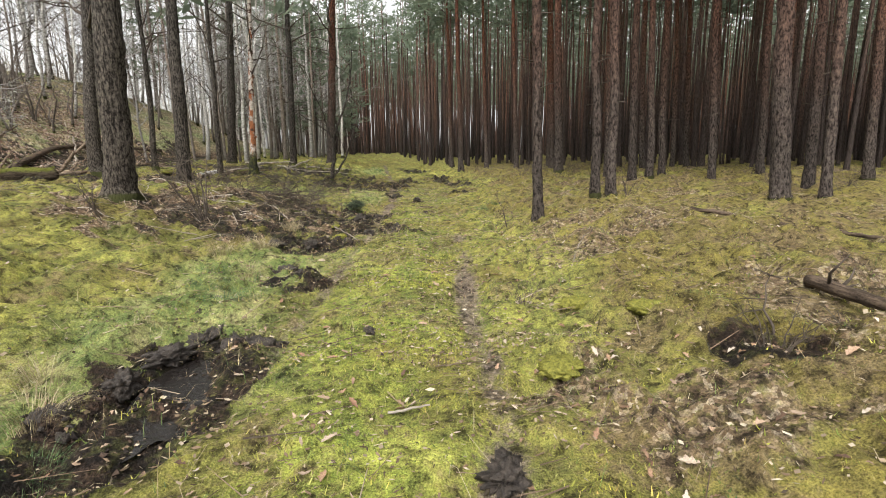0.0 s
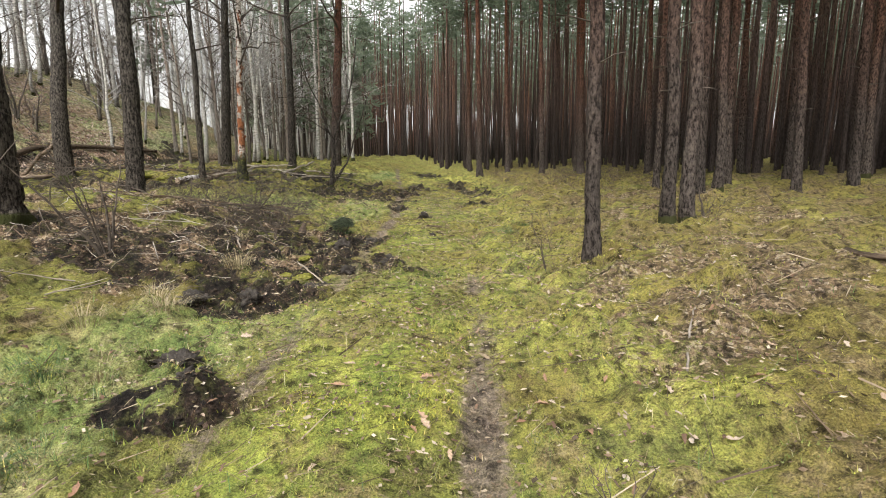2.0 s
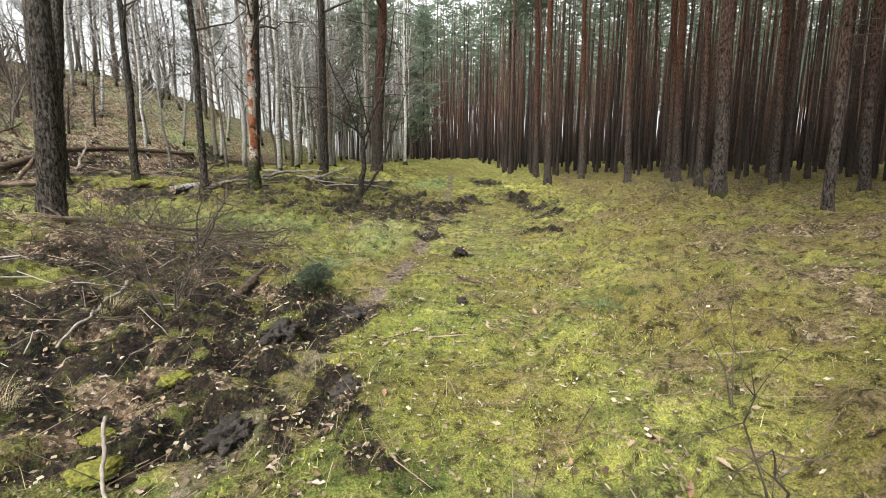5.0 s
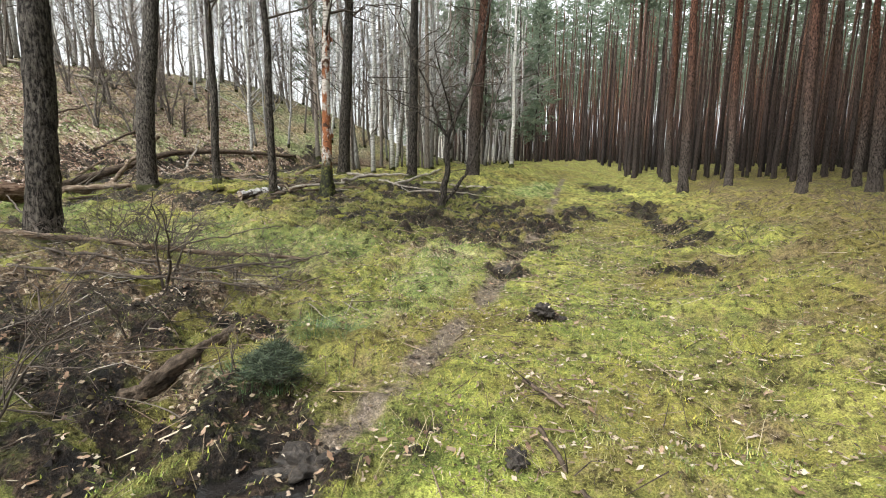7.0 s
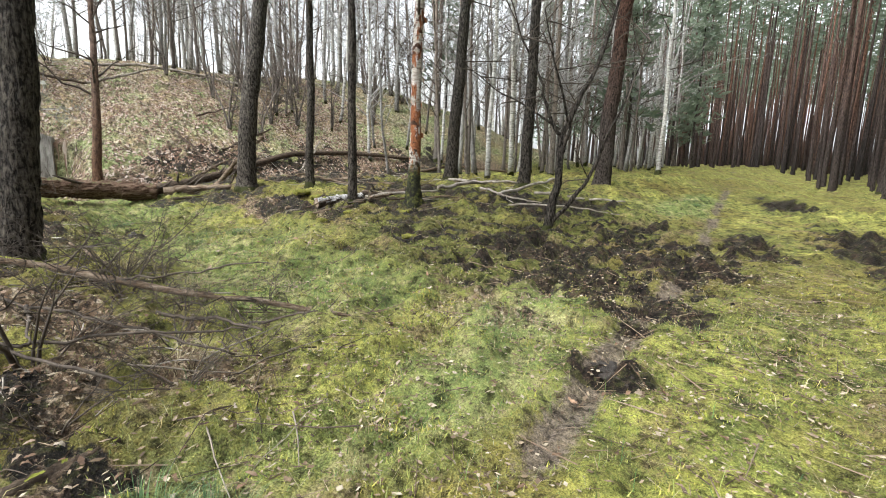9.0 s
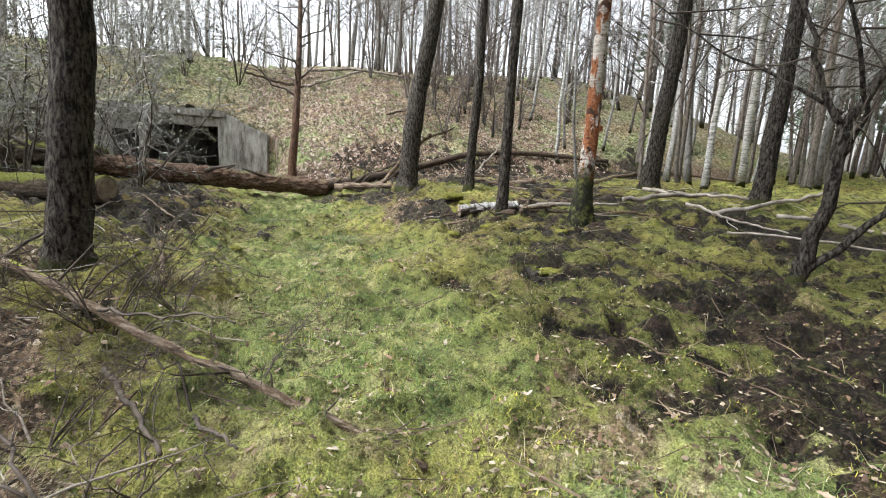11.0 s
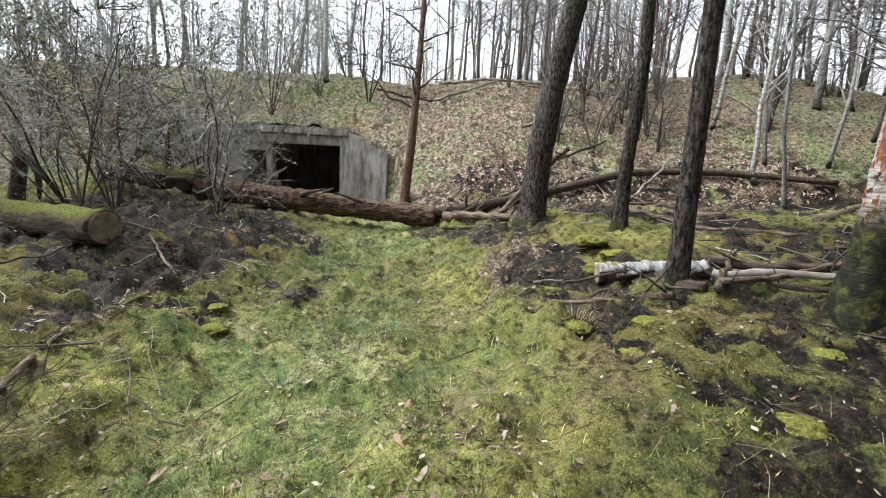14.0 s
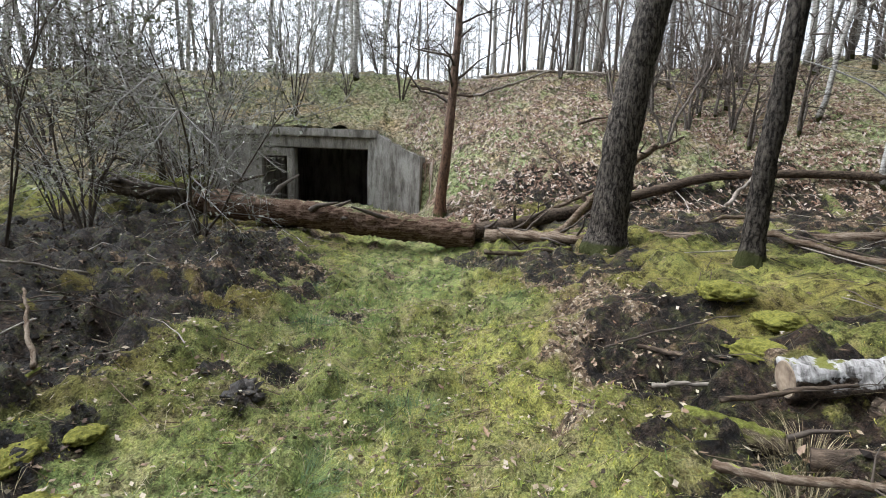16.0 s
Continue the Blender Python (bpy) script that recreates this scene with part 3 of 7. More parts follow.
    col = mixed(nt, bf.outputs[0], col, mixed(nt, 1.0, turf.outputs[0], tint.outputs[0], "MULTIPLY"))
    # scattered needles, stalks and bare crumbs everywhere
    crumbs = ramp(nt, fine.outputs[0], [(0.5, (0, 0, 0)), (0.62, (1, 1, 1))])
    col = mixed(nt, maths(nt, "MULTIPLY", crumbs.outputs[0], 0.5), col, (0.13, 0.095, 0.05))
    path = ramp(nt, fine.outputs[0], [(0.3, (0.07, 0.052, 0.042)), (0.7, (0.25, 0.20, 0.17))])
    rf = ramp(nt, maths(nt, "ADD", at.outputs["Alpha"], edge), [(0.28, (0, 0, 0)), (0.65, (1, 1, 1))])
    col = mixed(nt, maths(nt, "MULTIPLY", rf.outputs[0], 0.9), col, path.outputs[0])
    wet = ramp(nt, fine.outputs[0], [(0.36, (0.005, 0.004, 0.0035)), (0.54, (0.018, 0.0135, 0.011)), (0.7, (0.08, 0.06, 0.045))])
    mulch = ramp(nt, noise_tex(nt, 30, 6, 0.75).outputs[0], [(0.36, (0.012, 0.008, 0.006)), (0.48, (0.04, 0.025, 0.018)), (0.6, (0.105, 0.066, 0.046)), (0.72, (0.26, 0.19, 0.14))])
    earth = mixed(nt, ramp(nt, noise_tex(nt, 2.6, 5, 0.7).outputs[0], [(0.44, (0, 0, 0)), (0.6, (0.6, 0.6, 0.6))]).outputs[0], wet.outputs[0], mulch.outputs[0])
    tufts = ramp(nt, noise_tex(nt, 9, 6, 0.72).outputs[0], [(0.5, (0, 0, 0)), (0.58, (1, 1, 1))])
    earth = mixed(nt, maths(nt, "MULTIPLY", tufts.outputs[0], 0.45), earth, ramp(nt, fine.outputs[0], [(0.35, (0.025, 0.03, 0.01)), (0.65, (0.13, 0.135, 0.04))]).outputs[0])
    ragged = maths(nt, "ADD", maths(nt, "MULTIPLY", edge, 1.5), maths(nt, "MULTIPLY_ADD", noise_tex(nt, 8, 5, 0.75).outputs[0], 1.3))
    ragged.node.inputs[1].links[0].from_node.inputs[2].default_value = -0.65
    sf = ramp(nt, maths(nt, "ADD", sep.outputs[0], ragged), [(0.36, (0, 0, 0)), (0.55, (1, 1, 1))])
    col = mixed(nt, sf.outputs[0], col, earth)
    dark = ramp(nt, tiny.outputs[0], [(0.32, (0.45, 0.45, 0.45)), (0.62, (1.35, 1.35, 1.35))])
    col = mixed(nt, 1.0, col, dark.outputs[0], "MULTIPLY")
    # shade painted into the colour: hollows between clumps darker, their tops lighter
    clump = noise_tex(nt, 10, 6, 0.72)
    gap_shade = ramp(nt, clump.outputs[0], [(0.38, (0.26, 0.25, 0.24)), (0.48, (0.92, 0.92, 0.9)), (0.64, (1.25, 1.23, 1.1))])
    col = mixed(nt, 1.0, col, gap_shade.outputs[0], "MULTIPLY")
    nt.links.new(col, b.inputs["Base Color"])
    rg = node(nt, "ShaderNodeMapRange", To_Min=0.95, To_Max=0.55)
    nt.links.new(sf.outputs[0], rg.inputs[0])
    nt.links.new(rg.outputs[0], b.inputs["Roughness"])
    bumped(nt, b, maths(nt, "ADD", maths(nt, "ADD", fine.outputs[0], maths(nt, "MULTIPLY", tiny.outputs[0], 0.5)), maths(nt, "MULTIPLY", clump.outputs[0], 1.6)), 1.0, 0.04)
    return m


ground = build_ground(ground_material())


# ---- trees ----
def one_mesh(soups):
    """Joins several soups."""
    out = Soup()
    for b in soups:
        n = 0
        for v, q in zip(b.v, b.q):
            out.v.append(v)
            out.q.append(q + out.n)
        out.n += b.n
    return out


def limb_tree(seed, height, radius, lean=(0, 0), first=0.35, limbs=26, reach=0.28, twigs=5, sides=8, crook=0.02, flare=1.5, rise=0.7):
    """A bare tree: (trunk soup, branch soup). reach: limb length as a share of the height."""
    g = np.random.default_rng(seed)
    trunk, limbs_out = Soup(), []
    n = 22 if sides >= 12 else 11
    s = np.linspace(0, 1, n) ** 1.25
    wob = np.cumsum(g.normal(0, crook, (n, 2)), axis=0) * height / n * 2.2
    wob -= wob[0]
    pts = np.stack([wob[:, 0] + lean[0] * s * height, wob[:, 1] + lean[1] * s * height, s * height - 0.15], -1)
    rad = radius * (1 - 0.85 * s) * (1 + (flare - 1) * np.exp(-s * height / (0.18 if flare < 2 else 0.4)))
    if sides >= 12:
        fp, fr = finer(pts, rad, 110)
        trunk.tube(fp, fr, 24, 0.09, seed=seed, lobes=0.13 * np.exp(-np.maximum(fp[:, 2] + 0.1, 0) / 0.2))
    else:
        trunk.tube(pts, rad, sides, 0.0, seed=seed)
    for k in range(limbs):
        boughs = Soup()
        limbs_out.append(boughs)
        f = first + (0.97 - first) * (k + g.random()) / limbs
        base = np.array([np.interp(f, s, pts[:, c]) for c in range(3)])
        a = g.random() * 2 * np.pi
        ln = height * reach * (1.15 - f) * (0.5 + g.random())
        el = rise * (0.5 + 0.7 * g.random())
        way = np.array([math.cos(a), math.sin(a), el])
        m = 6
        q = np.linspace(0, 1, m)[:, None]
        kink = np.cumsum(g.normal(0, 0.07 * ln, (m, 3)), axis=0) * q
        line = base + q * way * ln / np.linalg.norm(way) + kink
        r0 = max(radius * (1 - 0.85 * f) * 0.38, 0.008)
        boughs.tube(line, r0 * (1 - 0.85 * q[:, 0]), 4, cap=False)
        for w in range(twigs):
            i = g.integers(1, m)
            d = way * 0.6 + g.normal(0, 0.8, 3)
            d[2] = abs(d[2]) * 0.6 + 0.1
            ll = ln * (0.2 + 0.35 * g.random())
            mid = line[i] + d / np.linalg.norm(d) * ll * 0.5 + g.normal(0, 0.05, 3) * ll
            boughs.tube([line[i], mid, line[i] + d / np.linalg.norm(d) * ll], [r0 * 0.42, r0 * 0.3, r0 * 0.1], 3, cap=False)
    return trunk, limbs_out


def needle_spray(soup, centre, size, g, count=9, slim=1.0):
    """A tuft of needle sprays: thin crossed blades pointing out and up."""
    d = g.normal(0, 1, (count, 3))
    d[:, 2] = np.abs(d[:, 2]) * 0.5 + 0.05
    d /= np.linalg.norm(d, axis=1)[:, None]
    side = np.cross(d, g.normal(0, 1, (count, 3)))
    side /= np.linalg.norm(side, axis=1)[:, None]
    root = np.asarray(centre) + g.normal(0, size * 0.35, (count, 3)) * (1, 1, 0.5)
    tip = root + d * size * (0.5 + g.random((count, 1)) * 0.7)
    w = slim * size * (0.07 + 0.08 * g.random((count, 1)))
    v = np.stack([root - side * w * 0.4, root + side * w * 0.4, (root + tip) / 2 + side * w, tip, (root + tip) / 2 - side * w], 1).reshape(-1, 3)
    b = np.arange(count)[:, None] * 5
    soup.add(v, np.concatenate([b + 1, b + 2, b + 4, b], 1), np.concatenate([b + 2, b + 3, b + 4], 1))


def pine_soups(seed, height, radius, sides=8, clumps=46, per=8, stubs=24, crook=0.012):
    g = np.random.default_rng(seed)
    trunk, dead, crown = Soup(), Soup(), Soup()
    n = 30 if sides >= 14 else (10 if sides >= 7 else 5)
    s = np.linspace(0, 1, n) ** 1.2
    wob = np.cumsum(g.normal(0, crook, (n, 2)), axis=0) * height / n * 2
    wob -= wob[0]
    pts = np.stack([wob[:, 0], wob[:, 1], s * height - 0.2], -1)
    rad = radius * (1 - 0.8 * s) * (1 + 0.35 * np.exp(-np.maximum(pts[:, 2], 0) / 0.15))
    if sides >= 14:
        fp, fr = finer(pts, rad, 120)
        trunk.tube(fp, fr, 22, 0.1, cap=False, seed=seed, lobes=0.1 * np.exp(-np.maximum(fp[:, 2], 0) / 0.14))
    else:
        trunk.tube(pts, rad, sides, 0.0, cap=False, seed=seed)

    def on(z):
        return np.array([np.interp(z, pts[:, 2], pts[:, 0]), np.interp(z, pts[:, 2], pts[:, 1]), z])

    for k in range(stubs):
        z = 1.6 + (height * 0.6 - 1.6) * g.random() ** 0.7
        a = g.random() * 2 * np.pi
        ln = 0.25 + 0.9 * g.random() * min(1, z / 6)
        p = on(z)
        way = np.array([math.cos(a), math.sin(a), -0.15 + 0.4 * g.random()])
        dead.tube([p, p + way * ln * 0.6, p + way * ln + (0, 0, -0.1 * ln)], [0.013, 0.009, 0.003], 3, cap=False)
    for k in range(clumps):
        z = height * (0.62 + 0.39 * g.random())
        a = g.random() * 2 * np.pi
        out = (0.25 + 1.5 * g.random() ** 0.7) * (1.25 - (z / height - 0.62) / 0.45)
        needle_spray(crown, on(min(z, height)) + (math.cos(a) * out, math.sin(a) * out, 0.1 * out), 0.75, g, per)
        if k % 3 == 0:
            crown_base = on(z - 0.25 * out)
            dead.tube([crown_base, on(z) + (math.cos(a) * out, math.sin(a) * out, 0.1 * out)], [0.025, 0.008], 3, cap=False)
    return trunk, dead, crown


def put_pine(name, place, soups, bark_mat, label, group, turn=0.0, tilt=(0, 0)):
    ob = thing(name, place, label, "tree", group)
    ob.matrix_basis = pose(*place, tilt[0], tilt[1], turn)
    part("trunk", soups[0].mesh("trunk", bark_mat), ob)
    tagged(part("deadwood", soups[1].mesh("deadwood", MAT_TWIG), ob), kind="stuff")
    tagged(part("crown", soups[2].mesh("crown", MAT_NEEDLE, False), ob, "sparse green needle crown"), kind="stuff")
    return ob


# pines beside the track: x, y, radius, height, tilt
NEAR_PINES = [
    (1.6, 7.7, 0.085, 15, 1.0), (2.94, 8.9, 0.085, 16, 1.5), (3.4, 9.27, 0.095, 16.5, 1.0), (6.1, 8.34, 0.15, 18, -1.0), (7.2, 8.7, 0.09, 16, 0.5),
    (4.9, 12.1, 0.1, 16, 0.5), (5.7, 12.9, 0.095, 16, -0.5), (6.9, 14.7, 0.105, 17, 0.8), (7.7, 13.3, 0.1, 16, 0.0), (9.8, 14.4, 0.12, 17, 1.0),
    (11.85, 13.0, 0.13, 16, -0.6), (4.16, 16.8, 0.15, 17, 0.6), (1.1, 28.0, 0.17, 17, 0.3), (0.7, 33.7, 0.16, 17, 0.5), (6.4, 27.4, 0.19, 18, 0.6), (8.6, 10.9, 0.12, 16, 0.3),
    (3.9, 24.5, 0.13, 17, -0.4), (2.9, 31.0, 0.15, 17, 0.5), (5.3, 21.35, 0.12, 17, 0.4), (11.3, 21.7, 0.13, 17, -0.3), (13.1, 18.1, 0.13, 17, 0.5), (5.35, 15.2, 0.085, 15, 0.9),
    (7.9, 18.5, 0.11, 16, 0.2), (9.1, 15.8, 0.1, 16, -0.5), (6.8, 30.1, 0.13, 17, 0.3), (9.6, 19.6, 0.1, 16, 0.6), (8.3, 23.4, 0.12, 17, -0.4),
]
taken = []
for k, (x, y, r, h, tl) in enumerate(NEAR_PINES):
    put_pine("pine_tree", (x, y, gz(x, y)), pine_soups(300 + k, h, r, 16, 70, 10, 34), MAT_PINE, "tall pine with grey scaly bark turning orange above", "pines beside the track", tilt=(-2.2, -2.0 + 0.5 * tl))
    taken.append((x, y))

PINE_KINDS = [put_pine("pine_tree", (14 + 1.5 * k, 19 + 2.2 * k, gz(14 + 1.5 * k, 19 + 2.2 * k)), pine_soups(40 + k, 15.5 + 0.8 * k, 0.10 + 0.012 * k, 9, 34, 7, 26), MAT_STAND,
                       "slender plantation pine with shade-darkened lower trunk and reddish upper bark", "plantation pines") for k in range(5)]
taken += [(14 + 1.5 * k, 19 + 2.2 * k) for k in range(5)]


def free(x, y, gap):
    return all((x - a) ** 2 + (y - b) ** 2 > gap * gap for a, b in taken)


def pine_land(x, y):
    """Where the plantation stands."""
    edge = track_x(np.array([y]))[0]
    if math.hypot(x, y) < 19 or (y < 36 and x < 14 - 0.45 * max(y - 14, 0)):
        return False
    if y < 50:
        return x > edge + 2.6
    return x > edge - 22


g = np.random.default_rng(11)
spots = []
for i in range(68):
    for j in range(84):
        x, y = -22 + 1.75 * i + g.normal(0, 0.45), 2.0 + 1.45 * j + g.normal(0, 0.45)
        if g.random() < 0.8 and pine_land(x, y) and not (abs(x - track_x(np.array([y]))[0]) < 1.9 and y < 52) and free(x, y, 1.1):
            spots.append((x, y, math.hypot(x - 1, y - 6)))
spots.sort(key=lambda p: p[2])
for k, (x, y, d) in enumerate(spots[:250]):
    copy_thing(PINE_KINDS[g.integers(5)], pose(x, y, gz(x, y), -0.9 + g.normal(0, 1.0), -0.9 + g.normal(0, 1.0), 0) @ pose(0, 0, 0, 0, 0, g.random() * 360) @ Matrix.Diagonal((*[0.5 + 0.5 * g.random()] * 2, 0.92 + 0.16 * g.random(), 1)))
far_trunks, far_crowns = Soup(), Soup()
lite = [pine_soups(80 + k, 16 + k * 0.7, 0.085 + 0.012 * k, 5, 13, 5, 0) for k in range(4)]
lite = [(np.concatenate(t.v), np.concatenate(t.q), np.concatenate(c.v), np.concatenate(c.q), np.concatenate(c.t)) for t, d, c in lite]
zs = ground_z([p[0] for p in spots], [p[1] for p in spots])
for (x, y, d), z in list(zip(spots, zs))[250:]:
    t, tq, c, cq, ct = lite[g.integers(4)]
    a = g.random() * 6.28
    turn = np.array([[math.cos(a), -math.sin(a), 0], [math.sin(a), math.cos(a), 0], [0, 0, 0.9 + 0.2 * g.random()]])
    far_trunks.add(t @ turn.T + (x, y, z), tq)
    far_crowns.add(c @ turn.T + (x, y, z), cq, ct)
far_pines = tagged(thing("far_pine_wood", (0, 0, 0), "dense far plantation of dark and reddish pine trunks", "woods"), kind="stuff")
tagged(part("trunks", far_trunks.mesh("trunks", MAT_STAND), far_pines), kind="stuff")
tagged(part("crowns", far_crowns.mesh("crowns", MAT_NEEDLE, False), far_pines), kind="stuff")


def put_tree(name, place, soups, bark_mat, twig_mat, label, category="tree", group="", turn=0.0, split=False):
    ob = thing(name, place, label, category, group, turn)
    part("trunk", soups[0].mesh("trunk", bark_mat), ob)
    if split:
        for b in soups[1]:
            part("branch", b.mesh("branch", twig_mat), ob)
    else:
        tagged(part("branchwork", one_mesh(soups[1]).mesh("branchwork", twig_mat), ob), kind="stuff")
    return ob


# single trees round the clearing: name, x, y, radius, height, lean, bark, label
SINGLE = [
    ("oak_tree", -5.4, 7.75, 0.23, 15, (0.07, 0.0), MAT_DARK, "thick rough-barked tree with a flared mossy foot"),
    ("pine_tree", -6.42, 11.57, 0.165, 15, (-0.02, 0.09), MAT_DARK, "dark thick trunk with furrowed bark beside a fallen pole"),
    ("pine_tree", -12.4, 16.8, 0.24, 16, (-0.02, 0.15), MAT_DARK, "thick leaning trunk with furrowed grey bark by the fallen log"),
    ("pine_tree", -10.85, 17.75, 0.105, 13, (0.0, 0.02), MAT_DARK, "slim dark trunk behind the birch log"),
    ("pine_tree", -8.05, 16.92, 0.092, 13, (0.02, -0.02), MAT_DARK, "slim upright trunk beside the birch log"),
    ("birch_tree", -7.22, 17.87, 0.115, 12, (0.06, -0.02), MAT_PEEL, "birch with orange peeling bark and a mossy foot"),
    ("pine_tree", -10.0, 22.3, 0.20, 16, (0.06, 0.02), MAT_DARK, "tall grey-barked trunk at the foot of the bank"),
    ("pine_tree", -6.9, 21.6, 0.15, 15, (0.04, -0.03), MAT_DARK, "grey trunk among fallen white branches"),
    ("pine_tree", -5.6, 23.6, 0.22, 17, (0.04, -0.02), MAT_PINE, "thick pine at the bend of the track"),
    ("young_tree", -17.1, 14.6, 0.135, 9, (-0.06, 0.06), MAT_RED, "thin reddish tree beside the bunker's wing wall"),
    ("birch_tree", -8.6, 31.0, 0.11, 15, (0.0, 0.02), MAT_BIRCH, "slim white birch far along the track"),
    ("birch_tree", -7.2, 34.0, 0.10, 15, (0.0, -0.02), MAT_BIRCH, "slim white birch far along the track"),
]
for k, (nm, x, y, r, h, ln, mt, lb) in enumerate(SINGLE):
    made = put_tree(nm, (x, y, gz(x, y)), limb_tree(500 + k, h, r, ln, 0.3, 22, 0.2, 4, 16, 0.012, 2.1 if mt == MAT_PEEL else 1.55), mt, MAT_TWIG, lb, split=True)
    if mt == MAT_DARK and k > 0:
        gg, so = np.random.default_rng(k), Soup()
        for c in range(22):
            zz = h * (0.42 + 0.58 * gg.random())
            aa, out = gg.random() * 6.28, 0.3 + 1.7 * gg.random()
            needle_spray(so, (ln[0] * zz + math.cos(aa) * out, ln[1] * zz + math.sin(aa) * out, zz - 0.25 * out), 0.8, gg, 10)
        tagged(part("crown", so.mesh("crown", MAT_NEEDLE, False), made, "drooping dark green needles"), kind="stuff")
    if mt == MAT_PEEL:
        gg = np.random.default_rng(3)
        for c in range(26):
            zz, a0, span, tall = 0.7 + 4.2 * gg.random(), 6.28 * gg.random(), 0.5 + 1.0 * gg.random(), 0.05 + 0.13 * gg.random()
            rr0, out = r * (1 - 0.85 * zz / h) + 0.004, 0.012 + 0.05 * gg.random()
            u, w = np.meshgrid(np.linspace(0, 1, 8), np.linspace(-1, 1, 4))
            rad = rr0 + out * u ** 2 + 0.006 * gg.normal(0, 1, u.shape) * u
            aa = a0 + span * u * (1 - 0.15 * np.abs(w))
            vv = np.stack([ln[0] * zz + rad * np.cos(aa), ln[1] * zz + rad * np.sin(aa), zz + 0.5 * tall * w * (1 - 0.5 * u) - 0.02 * u], -1).reshape(-1, 3)
            ii, jj = np.meshgrid(np.arange(3), np.arange(7), indexing="ij")
            part("bark_curl", make_mesh("bark_curl", vv, [np.stack([ii * 8 + jj, ii * 8 + jj + 1, ii * 8 + jj + 9, ii * 8 + jj + 8], -1).reshape(-1, 4)], MAT_PEEL), made)
    taken.append((x, y))

# bare wood on the bank and beyond
BARE = []
for k in range(8):
    white = k in (1, 3, 4)
    BARE.append(put_tree("birch_tree" if white else "bare_tree", (-30 - 2.3 * k, 20 + 2 * k, gz(-30 - 2.3 * k, 20 + 2 * k)),
                         limb_tree(700 + k, 9 + 1.2 * (k % 6), 0.06 + 0.012 * (k % 6), (0.03 * (k % 5 - 2), 0.02 * (2 - k % 5)), 0.2, 30, 0.26, 5, 7, 0.03, 1.25, 0.9),
                         MAT_BIRCH if white else MAT_MIST if k > 5 else MAT_GREY, MAT_TWIG if k > 5 else MAT_TWIG_GREY, "slender white birch without leaves" if white else "slender grey leafless tree on the wooded bank", "tree", "bare wood on the bank"))
g = np.random.default_rng(23)
bare_spots = []
while len(bare_spots) < 640:
    x, y = -70 + 64 * g.random(), -16 + 90 * g.random()
    if x > -20 and (y < 24 or x > track_x(np.array([y]))[0] - 5):
        continue
    if (x > -23 and 7 < y < 21) or (x > -19.5 and y < 26):
        continue
    if -27 < x and y < 22 and g.random() < 0.55:
        continue
    if free(x, y, 1.0):
        bare_spots.append((x, y, math.hypot(x + 8, y - 14)))
        taken.append((x, y))
for x, y, d in bare_spots:
    taken.append((x, y))
while len(bare_spots) < 715:
    x, y = -24 + 14 * g.random(), 24.5 + 26 * g.random()
    if x < track_x(np.array([y]))[0] - 2.6 and bank_in(x, y) < 9 and free(x, y, 0.8):
        bare_spots.append((x, y, math.hypot(x + 8, y - 14)))
        taken.append((x, y))
while len(bare_spots) < 745:
    x, y = -36 + 13 * g.random(), 17.5 + 14 * g.random()
    if free(x, y, 0.7):
        bare_spots.append((x, y, math.hypot(x + 8, y - 14)))
        taken.append((x, y))
bare_spots.sort(key=lambda p: p[2])
for x, y, d in bare_spots[:290]:
    copy_thing(BARE[g.integers(6, 8) if y > 17 and x > -34 and g.random() < 0.3 else g.integers(8)], pose(x, y, gz(x, y), g.normal(0, 3), g.normal(0, 3), g.random() * 360) @ Matrix.Diagonal((1, 1, 0.8 + 0.5 * g.random(), 1)))
far_bare_t, far_bare_w, far_bare_b = Soup(), Soup(), Soup()
thin = [limb_tree(760 + k, 11 + k, 0.09, (0.02 * (k - 1), 0), 0.25, 16, 0.24, 2, 5, 0.03, 1.2, 0.9) for k in range(3)]
thin = [(t, one_mesh(b)) for t, b in thin]
for x, y, d in bare_spots[290:]:
    t, b = thin[g.integers(3)]
    a, z = g.random() * 6.28, gz(x, y)
    turn = np.array([[math.cos(a), -math.sin(a), 0], [math.sin(a), math.cos(a), 0], [0, 0, 0.8 + 0.4 * g.random()]])
    (far_bare_w if g.random() < 0.4 else far_bare_t).add(np.concatenate(t.v) @ turn.T + (x, y, z), np.concatenate(t.q), np.concatenate(t.t))
    far_bare_b.add(np.concatenate(b.v) @ turn.T + (x, y, z), np.concatenate(b.q))
far_bare = tagged(thing("far_bare_wood", (0, 0, 0), "far leafless wood of grey and white trunks", "woods"), kind="stuff")
tagged(part("grey_trunks", far_bare_t.mesh("grey_trunks", MAT_GREY), far_bare), kind="stuff")
tagged(part("white_trunks", far_bare_w.mesh("white_trunks", MAT_BIRCH), far_bare), kind="stuff")
tagged(part("branches", far_bare_b.mesh("branches", MAT_TWIG_GREY), far_bare), kind="stuff")

# young conifers behind the clearing, green to the ground
g = np.random.default_rng(57)
YOUNG = []
for k in range(3):
    t, d, c = pine_soups(820 + k, 9 + k, 0.09, 9, 10, 8, 16)
    for m in range(90):
        z = 2.2 + (7.5 + k) * g.random()
        a, out = g.random() * 6.28, (0.3 + 1.5 * g.random()) * (1.15 - z / (10.5 + k))
        needle_spray(c, (math.cos(a) * out, math.sin(a) * out, z - 0.15 * out), 0.6, g, 10)
    YOUNG.append(put_pine("young_pine", (-9.5 - 3 * k, 36 + 4 * k, gz(-9.5 - 3 * k, 36 + 4 * k)), (t, d, c), MAT_DARK, "young conifer with grey-green needles low on the trunk", "young conifers"))
